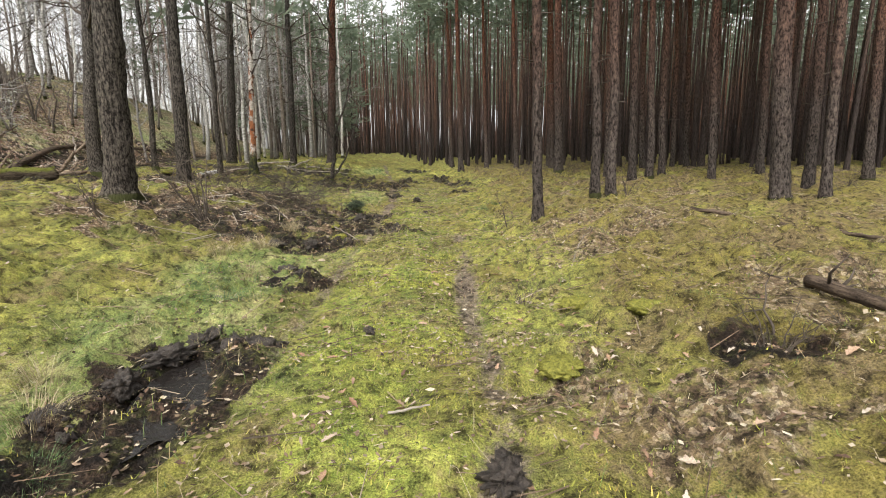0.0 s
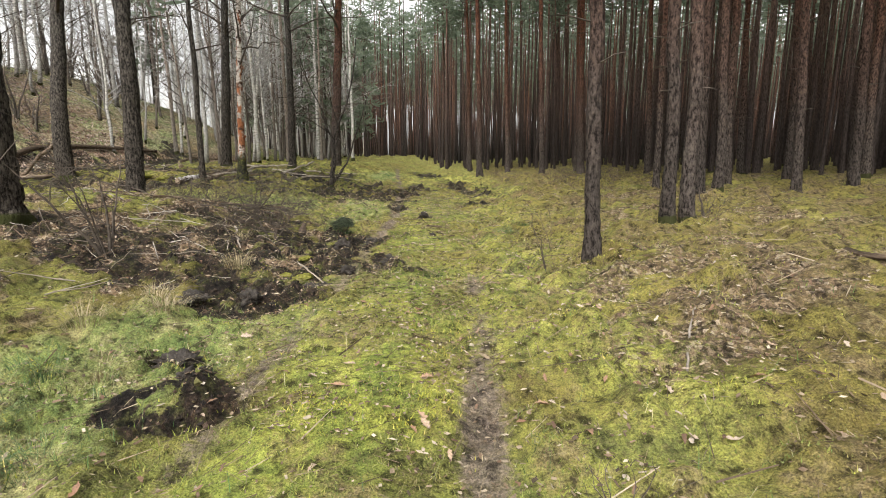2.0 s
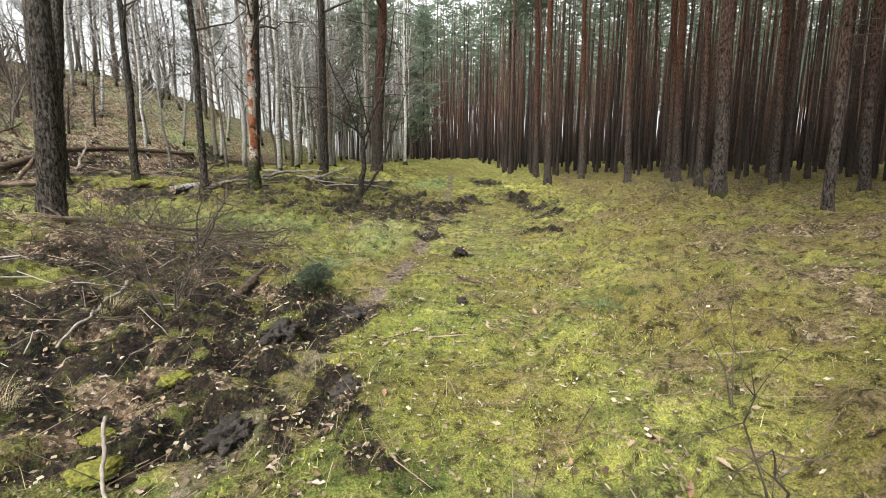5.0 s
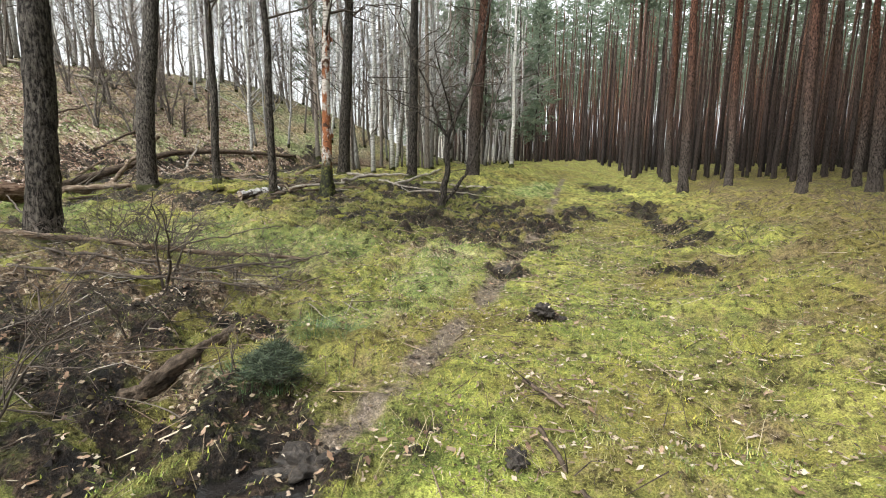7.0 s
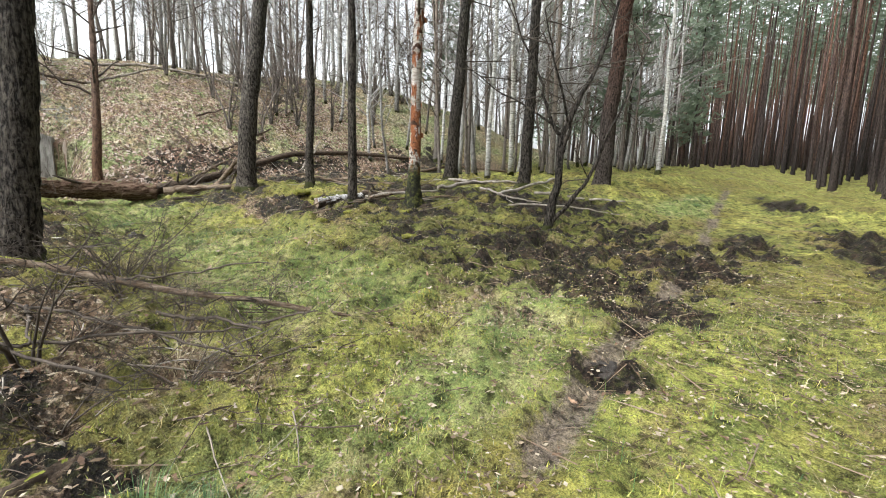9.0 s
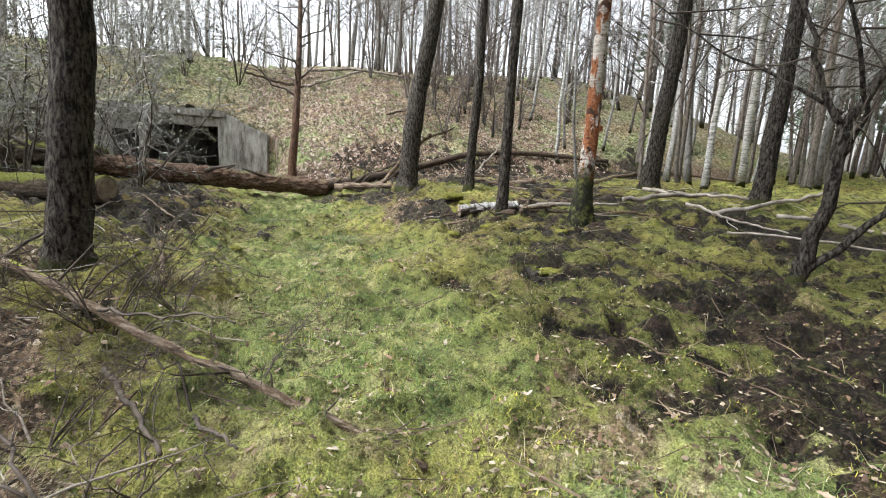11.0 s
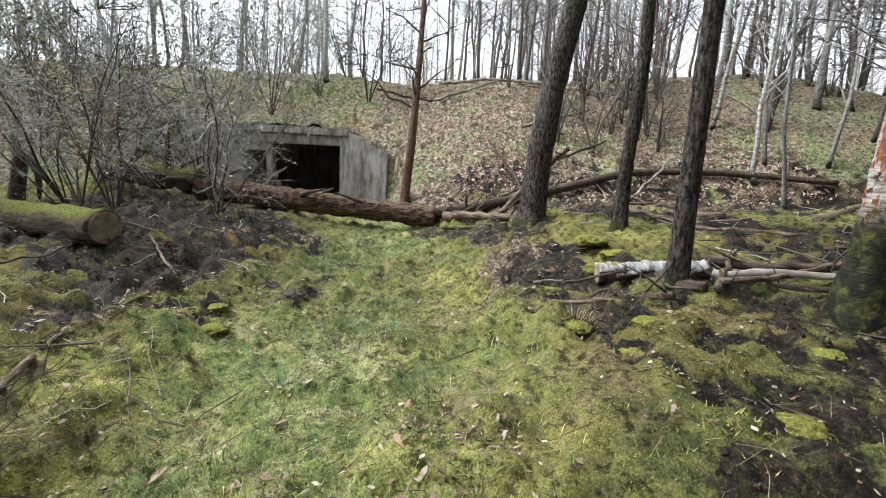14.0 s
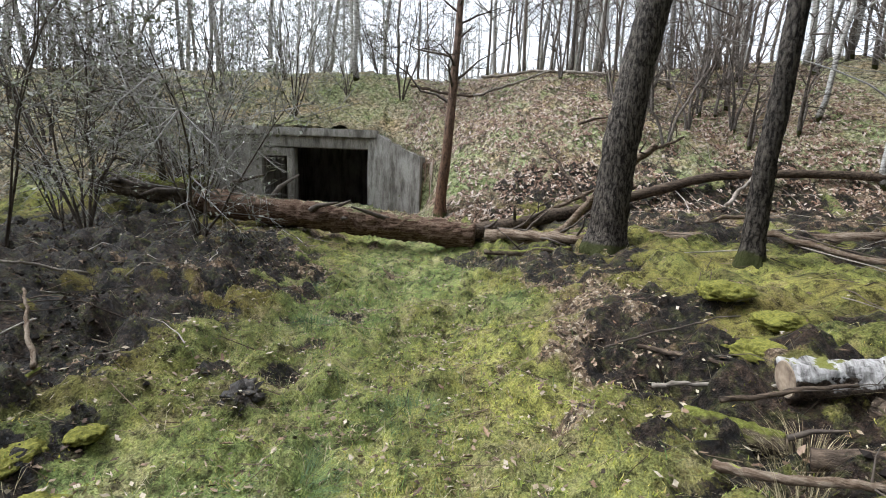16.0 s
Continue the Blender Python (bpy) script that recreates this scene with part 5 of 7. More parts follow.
# branches: ends, radii, bark
BRANCHES = [
    ((-5.2, 11.0, 0.1), (-3.4, 12.3, 0.12), 0.014, 0.007, MAT_TWIG, "long thin dark branch in the twig tangle"), ((-4.9, 10.6, 0.1), (-3.2, 11.6, 0.1), 0.016, 0.008, MAT_TWIG, "long thin dark branch in the twig tangle"),
    ((-6.2, 12.3, 0.03), (-7.4, 12.15, 0.04), 0.026, 0.016, MAT_DEAD, "weathered grey branch lying in grass"), ((-4.0, 12.7, 0.03), (-3.3, 12.9, 0.3), 0.012, 0.005, MAT_TWIG, "forked dead branch beside the fallen pole"),
    ((-5.9, 11.3, 0.1), (-7.9, 11.9, 0.55), 0.016, 0.006, MAT_TWIG, "long arched dead branch over the grass"), ((-4.6, 11.4, 0.05), (-3.7, 11.3, 0.2), 0.012, 0.006, MAT_TWIG, "dark broken branch in the twig tangle"),
    ((-8.45, 16.0, 0.12), (-8.3, 16.55, 0.16), 0.016, 0.01, MAT_ROT, "crooked dark stick on the log pile"), ((-8.75, 15.8, 0.1), (-8.6, 16.55, 0.12), 0.014, 0.01, MAT_PALE, "pale stick beside the birch log"),
    ((-8.35, 16.7, 0.05), (-7.75, 17.0, 0.05), 0.06, 0.045, MAT_ROT, "dark rotten branch under the birch log"), ((-8.1, 16.2, 0.04), (-7.8, 16.75, 0.04), 0.05, 0.04, MAT_ROT, "rotten piece of branch on dark soil"),
    ((-8.0, 15.7, 0.03), (-7.7, 16.25, 0.05), 0.022, 0.015, MAT_DEAD, "brown branch lying on bare soil"), ((-9.5, 15.8, 0.03), (-9.1, 16.5, 0.3), 0.009, 0.004, MAT_TWIG, "thin arched dead twig over moss"),
    ((-13.9, 15.6, 0.1), (-12.6, 16.7, 0.12), 0.09, 0.07, MAT_DEAD, "split grey trunk piece at the leaning tree's foot"), ((-13.2, 15.3, 0.05), (-12.5, 16.4, 0.1), 0.05, 0.035, MAT_MOSSLOG, "mossy branch at the leaning tree's foot"),
    ((-8.45, 17.5, 0.14), (-7.7, 18.7, 0.1), 0.055, 0.035, MAT_ROT, "dark split piece of the birch trunk"), ((-8.1, 17.3, 0.2), (-7.2, 18.6, 0.25), 0.04, 0.02, MAT_PALE, "pale splintered limb on the log pile"),
    ((-5.6, 19.0, 0.1), (-3.9, 20.6, 0.1), 0.02, 0.01, MAT_PALE, "thin pale fallen branch"), ((-7.0, 19.9, 0.1), (-5.4, 20.0, 0.1), 0.025, 0.012, MAT_PALE, "thin pale fallen branch"),
    ((-9.6, 19.0, 0.1), (-8.4, 21.6, 0.1), 0.03, 0.02, MAT_ROT, "dark fallen branch among moss"), ((-11.8, 18.4, 0.1), (-9.9, 19.8, 0.1), 0.04, 0.025, MAT_DEAD, "grey fallen branch among moss"),
    ((-13.4, 18.6, 0.1), (-15.0, 21.0, 0.2), 0.04, 0.02, MAT_DEAD, "grey fallen branch at the bank's foot"), ((-15.8, 16.6, 0.15), (-17.0, 18.6, 0.3), 0.05, 0.03, MAT_DEAD, "grey fallen branch at the bank's foot"),
    ((-19.4, 18.4, 0.2), (-20.4, 20.6, 0.3), 0.035, 0.02, MAT_ROT, "dark dead branch on the bank"), ((-18.6, 22.6, 0.2), (-20.6, 24.4, 0.3), 0.04, 0.02, MAT_ROT, "dark dead branch on the bank"),
    ((-23.3, 13.5, 0.35), (-21.8, 15.6, 0.25), 0.05, 0.045, MAT_ROT, "dark dead branch on the leafy bank"), ((-21.8, 15.6, 0.25), (-22.9, 18.4, 0.3), 0.045, 0.03, MAT_PALE, "bleached dead branch on the leafy bank"),
    ((-23.7, 16.0, 0.3), (-23.6, 19.0, 0.2), 0.06, 0.05, MAT_PALE, "long bleached birch stem lying on the bank"), ((-23.6, 19.0, 0.2), (-20.8, 24.0, 0.2), 0.05, 0.03, MAT_PALE, "long bleached birch stem lying on the bank"),
    ((-7.9, 19.4, 0.1), (-7.6, 22.1, 0.15), 0.05, 0.03, MAT_PALE, "pale fallen birch branch among moss"), ((-6.7, 20.2, 0.12), (-6.2, 22.4, 0.1), 0.045, 0.03, MAT_PALE, "pale fallen birch branch among moss"),
    ((-6.0, 20.7, 0.1), (-4.2, 21.7, 0.1), 0.035, 0.02, MAT_PALE, "thin pale fallen branch"), ((-8.6, 20.6, 0.1), (-6.6, 20.9, 0.25), 0.04, 0.02, MAT_PALE, "thin pale fallen branch"),
    ((-7.7, 17.1, 0.15), (-7.9, 18.9, 0.2), 0.03, 0.018, MAT_DEAD, "broken limb lying on the birch log"), ((-8.0, 17.4, 0.08), (-6.9, 19.2, 0.1), 0.032, 0.018, MAT_DEAD, "split pale limb beside the peeling birch"),
    ((-7.6, 17.0, 0.06), (-8.6, 17.9, 0.1), 0.035, 0.02, MAT_ROT, "broken limb beside the birch log"), ((-9.4, 16.0, 0.05), (-8.8, 16.3, 0.06), 0.018, 0.012, MAT_ROT, "short broken stick on the moss"),
    ((-7.2, 12.1, 0.05), (-8.9, 12.2, 0.1), 0.022, 0.018, MAT_MOSSLOG, "mossy crooked branch beside the grass lane"), ((-8.85, 12.2, 0.1), (-9.4, 11.7, 0.22), 0.016, 0.009, MAT_DEAD, "crooked bare branch end sticking up"),
    ((-4.2, 11.0, 0.05), (-3.2, 12.3, 0.4), 0.013, 0.006, MAT_TWIG, "dead branch leaning on the fallen pole"), ((-5.3, 11.9, 0.02), (-4.0, 12.9, 0.55), 0.011, 0.005, MAT_TWIG, "thin dead branch leaning on the fallen pole"),
    ((-4.6, 12.2, 0.05), (-3.6, 12.6, 0.1), 0.018, 0.01, MAT_TWIG, "curved dead branch on the grass"), ((-13.6, 16.4, 0.05), (-12.9, 17.6, 1.2), 0.06, 0.05, MAT_DEAD, "broken trunk leaning at the bank's foot"),
    ((-3.9, 15.55, 0.04), (-2.9, 16.1, 0.05), 0.008, 0.005, MAT_DEAD, "thin pale stick across the dug soil"), ((-0.32, 2.4, 0.03), (-0.08, 2.38, 0.03), 0.008, 0.006, MAT_PALE, "short pale stick on the track"),
    ((1.5, 5.2, 0.02), (1.9, 5.9, 0.03), 0.008, 0.005, MAT_PALE, "pale crooked stick lying on moss"), ((-1.9, 8.0, 0.12), (-1.45, 7.55, 0.06), 0.01, 0.008, MAT_PALE, "pale straight stick on dug soil"),
    ((-3.6, 9.9, 0.05), (-2.9, 8.6, 0.1), 0.018, 0.01, MAT_PALE, "pale dead stick on dug soil"), ((-0.35, 10.9, 0.02), (0.0, 10.4, 0.04), 0.015, 0.01, MAT_ROT, "dark stick lying on the track"),
    ((-0.55, 11.3, 0.02), (-0.25, 11.05, 0.04), 0.014, 0.01, MAT_ROT, "dark stick lying on the track"), ((-16.0, 18.0, 0.1), (-18.6, 17.2, 0.3), 0.05, 0.03, MAT_ROT, "dead limb at the foot of the bank"),
    ((-17.8, 18.6, 0.1), (-18.7, 21.0, 0.3), 0.05, 0.03, MAT_ROT, "dead limb at the foot of the bank"), ((-16.2, 20.8, 0.1), (-17.6, 22.6, 0.5), 0.045, 0.025, MAT_PALE, "dead limb at the foot of the bank"),
    ((-22.0, 3.0, 0.6), (-21.4, 8.0, 0.6), 0.06, 0.04, MAT_PALE, "long bleached stem caught in the thicket"), ((-18.5, 5.5, 1.2), (-16.5, 10.5, 1.7), 0.03, 0.012, MAT_PALE, "bleached branch hanging in the thicket"),
    ((-6.4, 10.2, 0.06), (-5.2, 9.6, 0.06), 0.014, 0.008, MAT_PALE, "dead stick among leaves"), ((-10.4, 11.4, 0.04), (-9.9, 10.9, 0.2), 0.014, 0.012, MAT_PALE, "dead stick on dark soil"),
]
for k, (a, b, r0, r1, mt, lb) in enumerate(BRANCHES):
    tagged(log("fallen_branch", (a, b), r0, r1, mt, lb, 40 + k, 8, 22, 0.16, 6 if r0 > 0.025 else 2, 0, 0.15), category="branch")


# ---- shrubs and thicket ----
def shrub_soups(seed, height, stems, spread, twigs=14, fine=3, thick=0.012, buds=0, arch=0.3):
    g = np.random.default_rng(seed)
    stalks, tw, bd = [], Soup(), Soup()
    for k in range(stems):
        a = g.random() * 6.28
        h = height * (0.55 + 0.5 * g.random())
        out = spread * (0.25 + 0.8 * g.random())
        m = 8
        q = np.linspace(0, 1, m)
        line = np.stack([math.cos(a) * out * q ** (1 + arch) + 0.04 * math.cos(a), math.sin(a) * out * q ** (1 + arch) + 0.04 * math.sin(a), h * q - 0.06], -1)
        line += np.cumsum(g.normal(0, max(0.036 * height, 0.045 * min(height, 1.2)), (m, 3)) * (1, 1, 0.5), axis=0) * q[:, None]
        r = thick * (0.6 + 0.7 * g.random())
        st = Soup()
        stalks.append(st)
        st.tube(line, r * (1 - 0.8 * q), 6, cap=False)
        for w in range(twigs):
            i = g.integers(2, m)
            d = g.normal(0, 1, 3) + (math.cos(a), math.sin(a), 0.7)
            d /= np.linalg.norm(d)
            ln = height * (0.12 + 0.25 * g.random())
            p0 = line[i]
            p1 = p0 + d * ln * 0.5 + g.normal(0, 0.05 * ln, 3)
            p2 = p0 + d * ln + g.normal(0, 0.1 * ln, 3)
            tw.tube([p0, p1, p2], [r * 0.4, r * 0.28, r * 0.1], 3, cap=False)
            for f in range(fine):
                e = d + g.normal(0, 0.8, 3)
                l2 = ln * (0.25 + 0.3 * g.random())
                b0 = p1 if f % 2 else (p1 + p2) / 2
                tip = b0 + e / np.linalg.norm(e) * l2
                tw.tube([b0, tip], [r * 0.2, r * 0.07], 3, cap=False)
                for u in range(buds):
                    c = b0 + (tip - b0) * g.random() + g.normal(0, 0.02, 3)
                    s1, s2 = g.normal(0, 0.014, 3), g.normal(0, 0.014, 3)
                    bd.add([c - s1, c + s2, c + s1, c - s2], [[0, 1, 2, 3]])
    return stalks, tw, bd


MAT_BUD = speckled("spring_buds", [(0.0, (0.12, 0.13, 0.08)), (0.6, (0.25, 0.26, 0.19)), (1.0, (0.48, 0.48, 0.42))])


def put_shrub(x, y, soups, label, group="", mat=None, turn=0.0, stem_mat=None):
    ob = thing("shrub", (x, y, gz(x, y)), label, "shrub", group, turn)
    for st in soups[0]:
        part("stem", st.mesh("stem", stem_mat or mat or MAT_TWIG), ob)
    tagged(part("twigwork", soups[1].mesh("twigwork", mat or MAT_TWIG), ob), kind="stuff")
    if soups[2].n:
        tagged(part("budding", soups[2].mesh("budding", MAT_BUD, False), ob, "tiny pale green opening buds"), kind="stuff")
    return ob


def forked_tree(x, y):
    """Dark small tree: a short trunk that forks, and a second stem from the same foot."""
    ob = thing("small_tree", (x, y, gz(x, y)), "dark leafless small tree with forked arching stems", "tree")
    right, deep = np.array([0.89, 0.46, 0.0]), np.array([-0.46, 0.89, 0.0])
    g = np.random.default_rng(5)

    def limb(name, pts, r0, r1, twigs):
        p = np.array([right * a + deep * c + np.array([0, 0, z]) for a, z, c in pts])
        run = np.linspace(0, 1, len(p))
        at = np.linspace(0, 1, 16)
        line = np.stack([np.interp(at, run, p[:, k]) for k in range(3)], -1)
        for _ in range(2):
            line[1:-1] = (line[:-2] + 2 * line[1:-1] + line[2:]) / 4
        line[1:-1] += g.normal(0, 0.012, (14, 3))
        so = Soup()
        so.tube(line, r0 + (r1 - r0) * at, 10, 0.1, seed=3)
        part(name, so.mesh(name, MAT_DARK), ob)
        tw = Soup()
        for k in range(twigs):
            i = g.integers(4, 16)
            d = g.normal(0, 1, 3) * (1, 1, 0.5) + (0, 0, 0.35)
            d /= np.linalg.norm(d)
            ln = 0.5 + 1.0 * g.random()
            q0, q1 = line[i], line[i] + d * ln * 0.5 + g.normal(0, 0.06, 3)
            q2 = q1 + d * ln * 0.5 + g.normal(0, 0.1, 3)
            tw.tube([q0, q1, q2], [0.012, 0.009, 0.003], 4, cap=False)
            for f in range(4):
                e = d + g.normal(0, 0.7, 3)
                q3 = (q1 if f % 2 else (q1 + q2) / 2)
                tw.tube([q3, q3 + e / np.linalg.norm(e) * ln * 0.35], [0.005, 0.002], 3, cap=False)
        if twigs:
            tagged(part("twigwork", tw.mesh("twigwork", MAT_TWIG), ob), kind="stuff")

    limb("trunk", [(0, -0.1, 0), (0.06, 0.4, 0), (0.17, 0.95, 0), (0.15, 1.65, 0)], 0.085, 0.055, 0)
    limb("stem", [(0.15, 1.6, 0), (0.35, 2.1, 0.05), (0.7, 2.9, 0.1), (0.95, 3.8, 0.1), (1.1, 5.0, 0.2)], 0.05, 0.014, 12)
    limb("stem", [(0.15, 1.62, 0), (-0.08, 1.95, -0.1), (-0.2, 2.5, -0.2), (-0.6, 3.2, -0.3), (-0.9, 4.1, -0.4)], 0.036, 0.008, 12)
    limb("stem", [(0.05, 0.1, 0), (0.5, 0.65, 0.1), (0.75, 1.1, 0.15), (1.1, 2.1, 0.2), (1.5, 3.2, 0.3)], 0.045, 0.01, 10)
    limb("stem", [(0.16, 1.3, 0), (0.3, 1.7, -0.3), (0.0, 2.6, -0.7), (-0.2, 3.4, -1.0)], 0.03, 0.008, 8)
    limb("branch", [(0.12, 1.75, 0), (-0.5, 2.15, -0.1), (-1.1, 2.45, -0.2), (-1.9, 3.1, -0.3)], 0.02, 0.005, 6)


forked_tree(-4.38, 18.4)
put_shrub(-3.85, 7.45, shrub_soups(2, 1.55, 6, 0.6, 7, 2, 0.018), "bare dark shrub on leaf litter")
put_shrub(-2.82, 9.55, shrub_soups(3, 1.3, 7, 0.6, 16, 5, 0.009), "dense leafless shrub beside dug soil")
put_shrub(-3.92, 11.3, shrub_soups(4, 1.0, 5, 0.6, 7, 3, 0.016), "low leafless shrub beside the fallen pole")
put_shrub(-3.3, 10.6, shrub_soups(5, 0.6, 4, 0.5, 8, 3, 0.008), "low leafless shrub beside the fallen pole")
put_shrub(-4.9, 6.6, shrub_soups(6, 1.0, 6, 0.5, 7, 2, 0.010), "low bare shrub near the thick tree")
put_shrub(-5.1, 12.1, shrub_soups(15, 1.0, 10, 0.8, 10, 3, 0.007), "tangled dead twigs beside the fallen pole")
put_shrub(-5.9, 12.3, shrub_soups(16, 0.7, 12, 0.7, 8, 3, 0.006), "tangled dead twigs in dry grass")
put_shrub(1.1, 7.6, shrub_soups(7, 0.75, 2, 0.25, 5, 3, 0.006), "thin bare sapling beside a pine")
put_shrub(1.35, 8.6, shrub_soups(8, 0.7, 3, 0.3, 5, 3, 0.005), "thin bare sapling beside a pine")
put_shrub(1.9, 2.5, shrub_soups(9, 0.35, 8, 0.25, 5, 2, 0.006), "small dead heather tuft in dug soil")
put_shrub(2.1, 2.65, shrub_soups(10, 0.8, 2, 0.6, 4, 2, 0.010), "dead forked twig leaning over moss")
put_shrub(0.75, 4.1, shrub_soups(11, 0.28, 9, 0.2, 5, 2, 0.004), "small grey dead tuft beside the track")
put_shrub(-0.9, 7.9, shrub_soups(12, 0.2, 6, 0.2, 4, 2, 0.004), "small dark tuft on the track")
put_shrub(-2.3, 10.6, shrub_soups(13, 0.5, 4, 0.2, 4, 2, 0.007), "thin dead sapling on soil")
put_shrub(3.9, 9.9, shrub_soups(14, 0.6, 2, 0.1, 3, 1, 0.02), "broken dark stump of a sapling")
TANGLE = put_shrub(-5.6, 11.7, shrub_soups(17, 0.7, 7, 0.8, 12, 4, 0.007), "tangled dark dead twigs by the fallen pole", "twig tangle by the fallen pole")
for k, (x, y) in enumerate([(-5.0, 12.9), (-4.6, 12.4), (-6.3, 12.4), (-3.9, 10.4), (-4.8, 11.0), (-5.9, 10.8), (-4.3, 13.0), (-6.9, 11.6), (-3.2, 11.9), (-9.4, 11.2), (-10.2, 11.6), (-12.2, 9.6), (-3.6, 12.5), (-4.2, 11.6), (-3.9, 12.1), (-4.9, 11.6), (-3.3, 11.3), (-5.4, 12.5)]):
    copy_thing(TANGLE, pose(x, y, gz(x, y), 0, 0, 67 * k) @ Matrix.Diagonal((0.85, 0.85, 0.42 + 0.015 * k, 1)))
UNDER = [put_shrub(2.6 + k, 15.5 + 1.7 * k, shrub_soups(20 + k, 0.6, 7, 0.6, 7, 3, 0.005), "low leafless bilberry twigs in moss", "low twigs under the pines") for k in range(3)]
g = np.random.default_rng(31)
for k in range(46):
    x, y = 1.2 + 8.5 * g.random(), 9.0 + 18 * g.random()
    copy_thing(UNDER[k % 3], pose(x, y, gz(x, y), 0, 0, g.random() * 360) @ Matrix.Diagonal((1, 1, 0.6 + 0.7 * g.random(), 1)))
THICKET = [put_shrub(*p, shrub_soups(50 + k, 3.3 + 0.3 * k, 6 + k, 1.9, 20, 6, 0.02, 2, 0.15), "tall leafless shrub with tiny opening buds", "thicket beside the bunker", MAT_TWIG_GREY if k != 2 else None, 0.0, MAT_TWIG)
           for k, p in enumerate([(-13.0, 11.1), (-11.4, 9.7), (-13.6, 9.0), (-16.2, 9.6)])]
for k, (x, y) in enumerate([(-12.1, 7.2), (-14.9, 7.6), (-16.9, 6.8), (-17.9, 8.4), (-13.4, 5.4), (-15.6, 4.6), (-18.4, 4.6), (-11.6, 4.6), (-19.6, 6.6), (-20.8, 5.0), (-22.3, 7.2), (-21.6, 9.9), (-23.0, 11.3),
                             (-17.4, 2.4), (-20.4, 2.0), (-24.2, 8.8), (-14.2, 2.2), (-23.5, 3.8), (-22.9, 13.2), (-26.0, 12.0), (-25.4, 15.2), (-19.0, 0.0), (-16.0, -0.5), (-24.0, 0.5), (-10.2, 7.0), (-27.0, 9.5)]):
    copy_thing(THICKET[k % 4], pose(x, y, gz(x, y), 0, 0, g.random() * 360) @ Matrix.Diagonal((1, 1, 0.75 + 0.4 * g.random(), 1)))
BANKTREES = [put_shrub(*p, shrub_soups(90 + k, 3.2, 3, 1.1, 10, 3, 0.04, 0, 0.8), "crooked leafless young tree on the bank", "young trees on the bank", MAT_MIST) for k, p in enumerate([(-18.6, 20.5), (-20.2, 22.6)])]
for k in range(26):
    x, y = -18.2 - 5 * g.random(), 18.5 + 14 * g.random()
    copy_thing(BANKTREES[k % 2], pose(x, y, gz(x, y), 0, 0, g.random() * 360) @ Matrix.Diagonal((1, 1, 0.7 + 0.6 * g.random(), 1)))

def heather(x, y, r, seed):
    """Low dense bush of dark green needle sprigs."""
    ob = thing("heather_bush", (x, y, gz(x, y)), "low dense dark green heather bush beside the track", "shrub")
    gg, sprigs, stems = np.random.default_rng(seed), Soup(), Soup()
    for k in range(90):
        a, f = gg.random() * 6.28, gg.random() ** 0.5
        tip = np.array([math.cos(a) * r * f, math.sin(a) * r * f, 0.03 + 0.9 * r * math.sqrt(1.05 - f * f) * (0.7 + 0.5 * gg.random())])
        needle_spray(sprigs, tip, 0.075, gg, 40, 0.22)
        stems.tube([(0.3 * tip[0], 0.3 * tip[1], -0.03), tip], [0.003, 0.0015], 3, cap=False)
    tagged(part("twigwork", stems.mesh("twigwork", MAT_TWIG), ob), kind="stuff")
    tagged(part("greenery", sprigs.mesh("greenery", MAT_SPRIG, False), ob, "fine dark green sprigs"), kind="stuff")


MAT_SPRIG = speckled("heather_sprigs", [(0.0, (0.02, 0.027, 0.017)), (0.6, (0.05, 0.066, 0.04)), (1.0, (0.13, 0.15, 0.09))], 0.7)
heather(-2.0, 10.66, 0.17, 4)

# dead twisted stump by the mossy log
stump = thing("dead_stump", (-11.3, 9.0, gz(-11.3, 9.0)), "black twisted dead stump with a hooked limb", "stump")
so = Soup()
so.tube([(0, 0, -0.1), (0.03, 0.03, 0.4), (-0.02, 0.1, 0.9), (0.02, 0.05, 1.25)], [0.13, 0.1, 0.085, 0.03], 12, 0.15, seed=4)
part("trunk", so.mesh("trunk", MAT_ROT), stump)
so = Soup()
so.tube([(-0.02, 0.1, 0.85), (0.0, 0.24, 0.95), (0.02, 0.34, 0.7), (0.03, 0.33, 0.35)], [0.06, 0.06, 0.05, 0.02], 9, 0.15, seed=5)
part("limb", so.mesh("limb", MAT_ROT), stump)


# ---- clods, cushions, puddles ----
def lump(name, x, y, size, mat, label, category, seed, sink=0.25, rough=0.35):
    bm = bmesh.new()
    bmesh.ops.create_icosphere(bm, subdivisions=4, radius=1)
    for v in bm.verts:
        n = noise.noise(v.co * 1.5 + Vector((seed, 0, 0))) + 0.8 * noise.noise(v.co * 3.7 + Vector((0, seed, 0))) + 0.5 * noise.noise(v.co * 8 + Vector((0, 0, seed))) + 0.3 * noise.noise(v.co * 17 + Vector((0, 0, seed)))
        v.co *= max(0.35, 1 + rough * n)
        v.co = Vector((v.co.x * size[0], v.co.y * size[1], v.co.z * size[2]))
    me = bpy.data.meshes.new(name)
    bm.to_mesh(me)
    bm.free()
    me.materials.append(mat)
    for p in me.polygons:
        p.use_smooth = True
    ob = new(name, me)
    ob.matrix_basis = pose(x, y, gz(x, y) + size[2] * (1 - 2 * sink) * 0.5, 0, 0, (seed * 47) % 360)
    return tagged(ob, label, category)


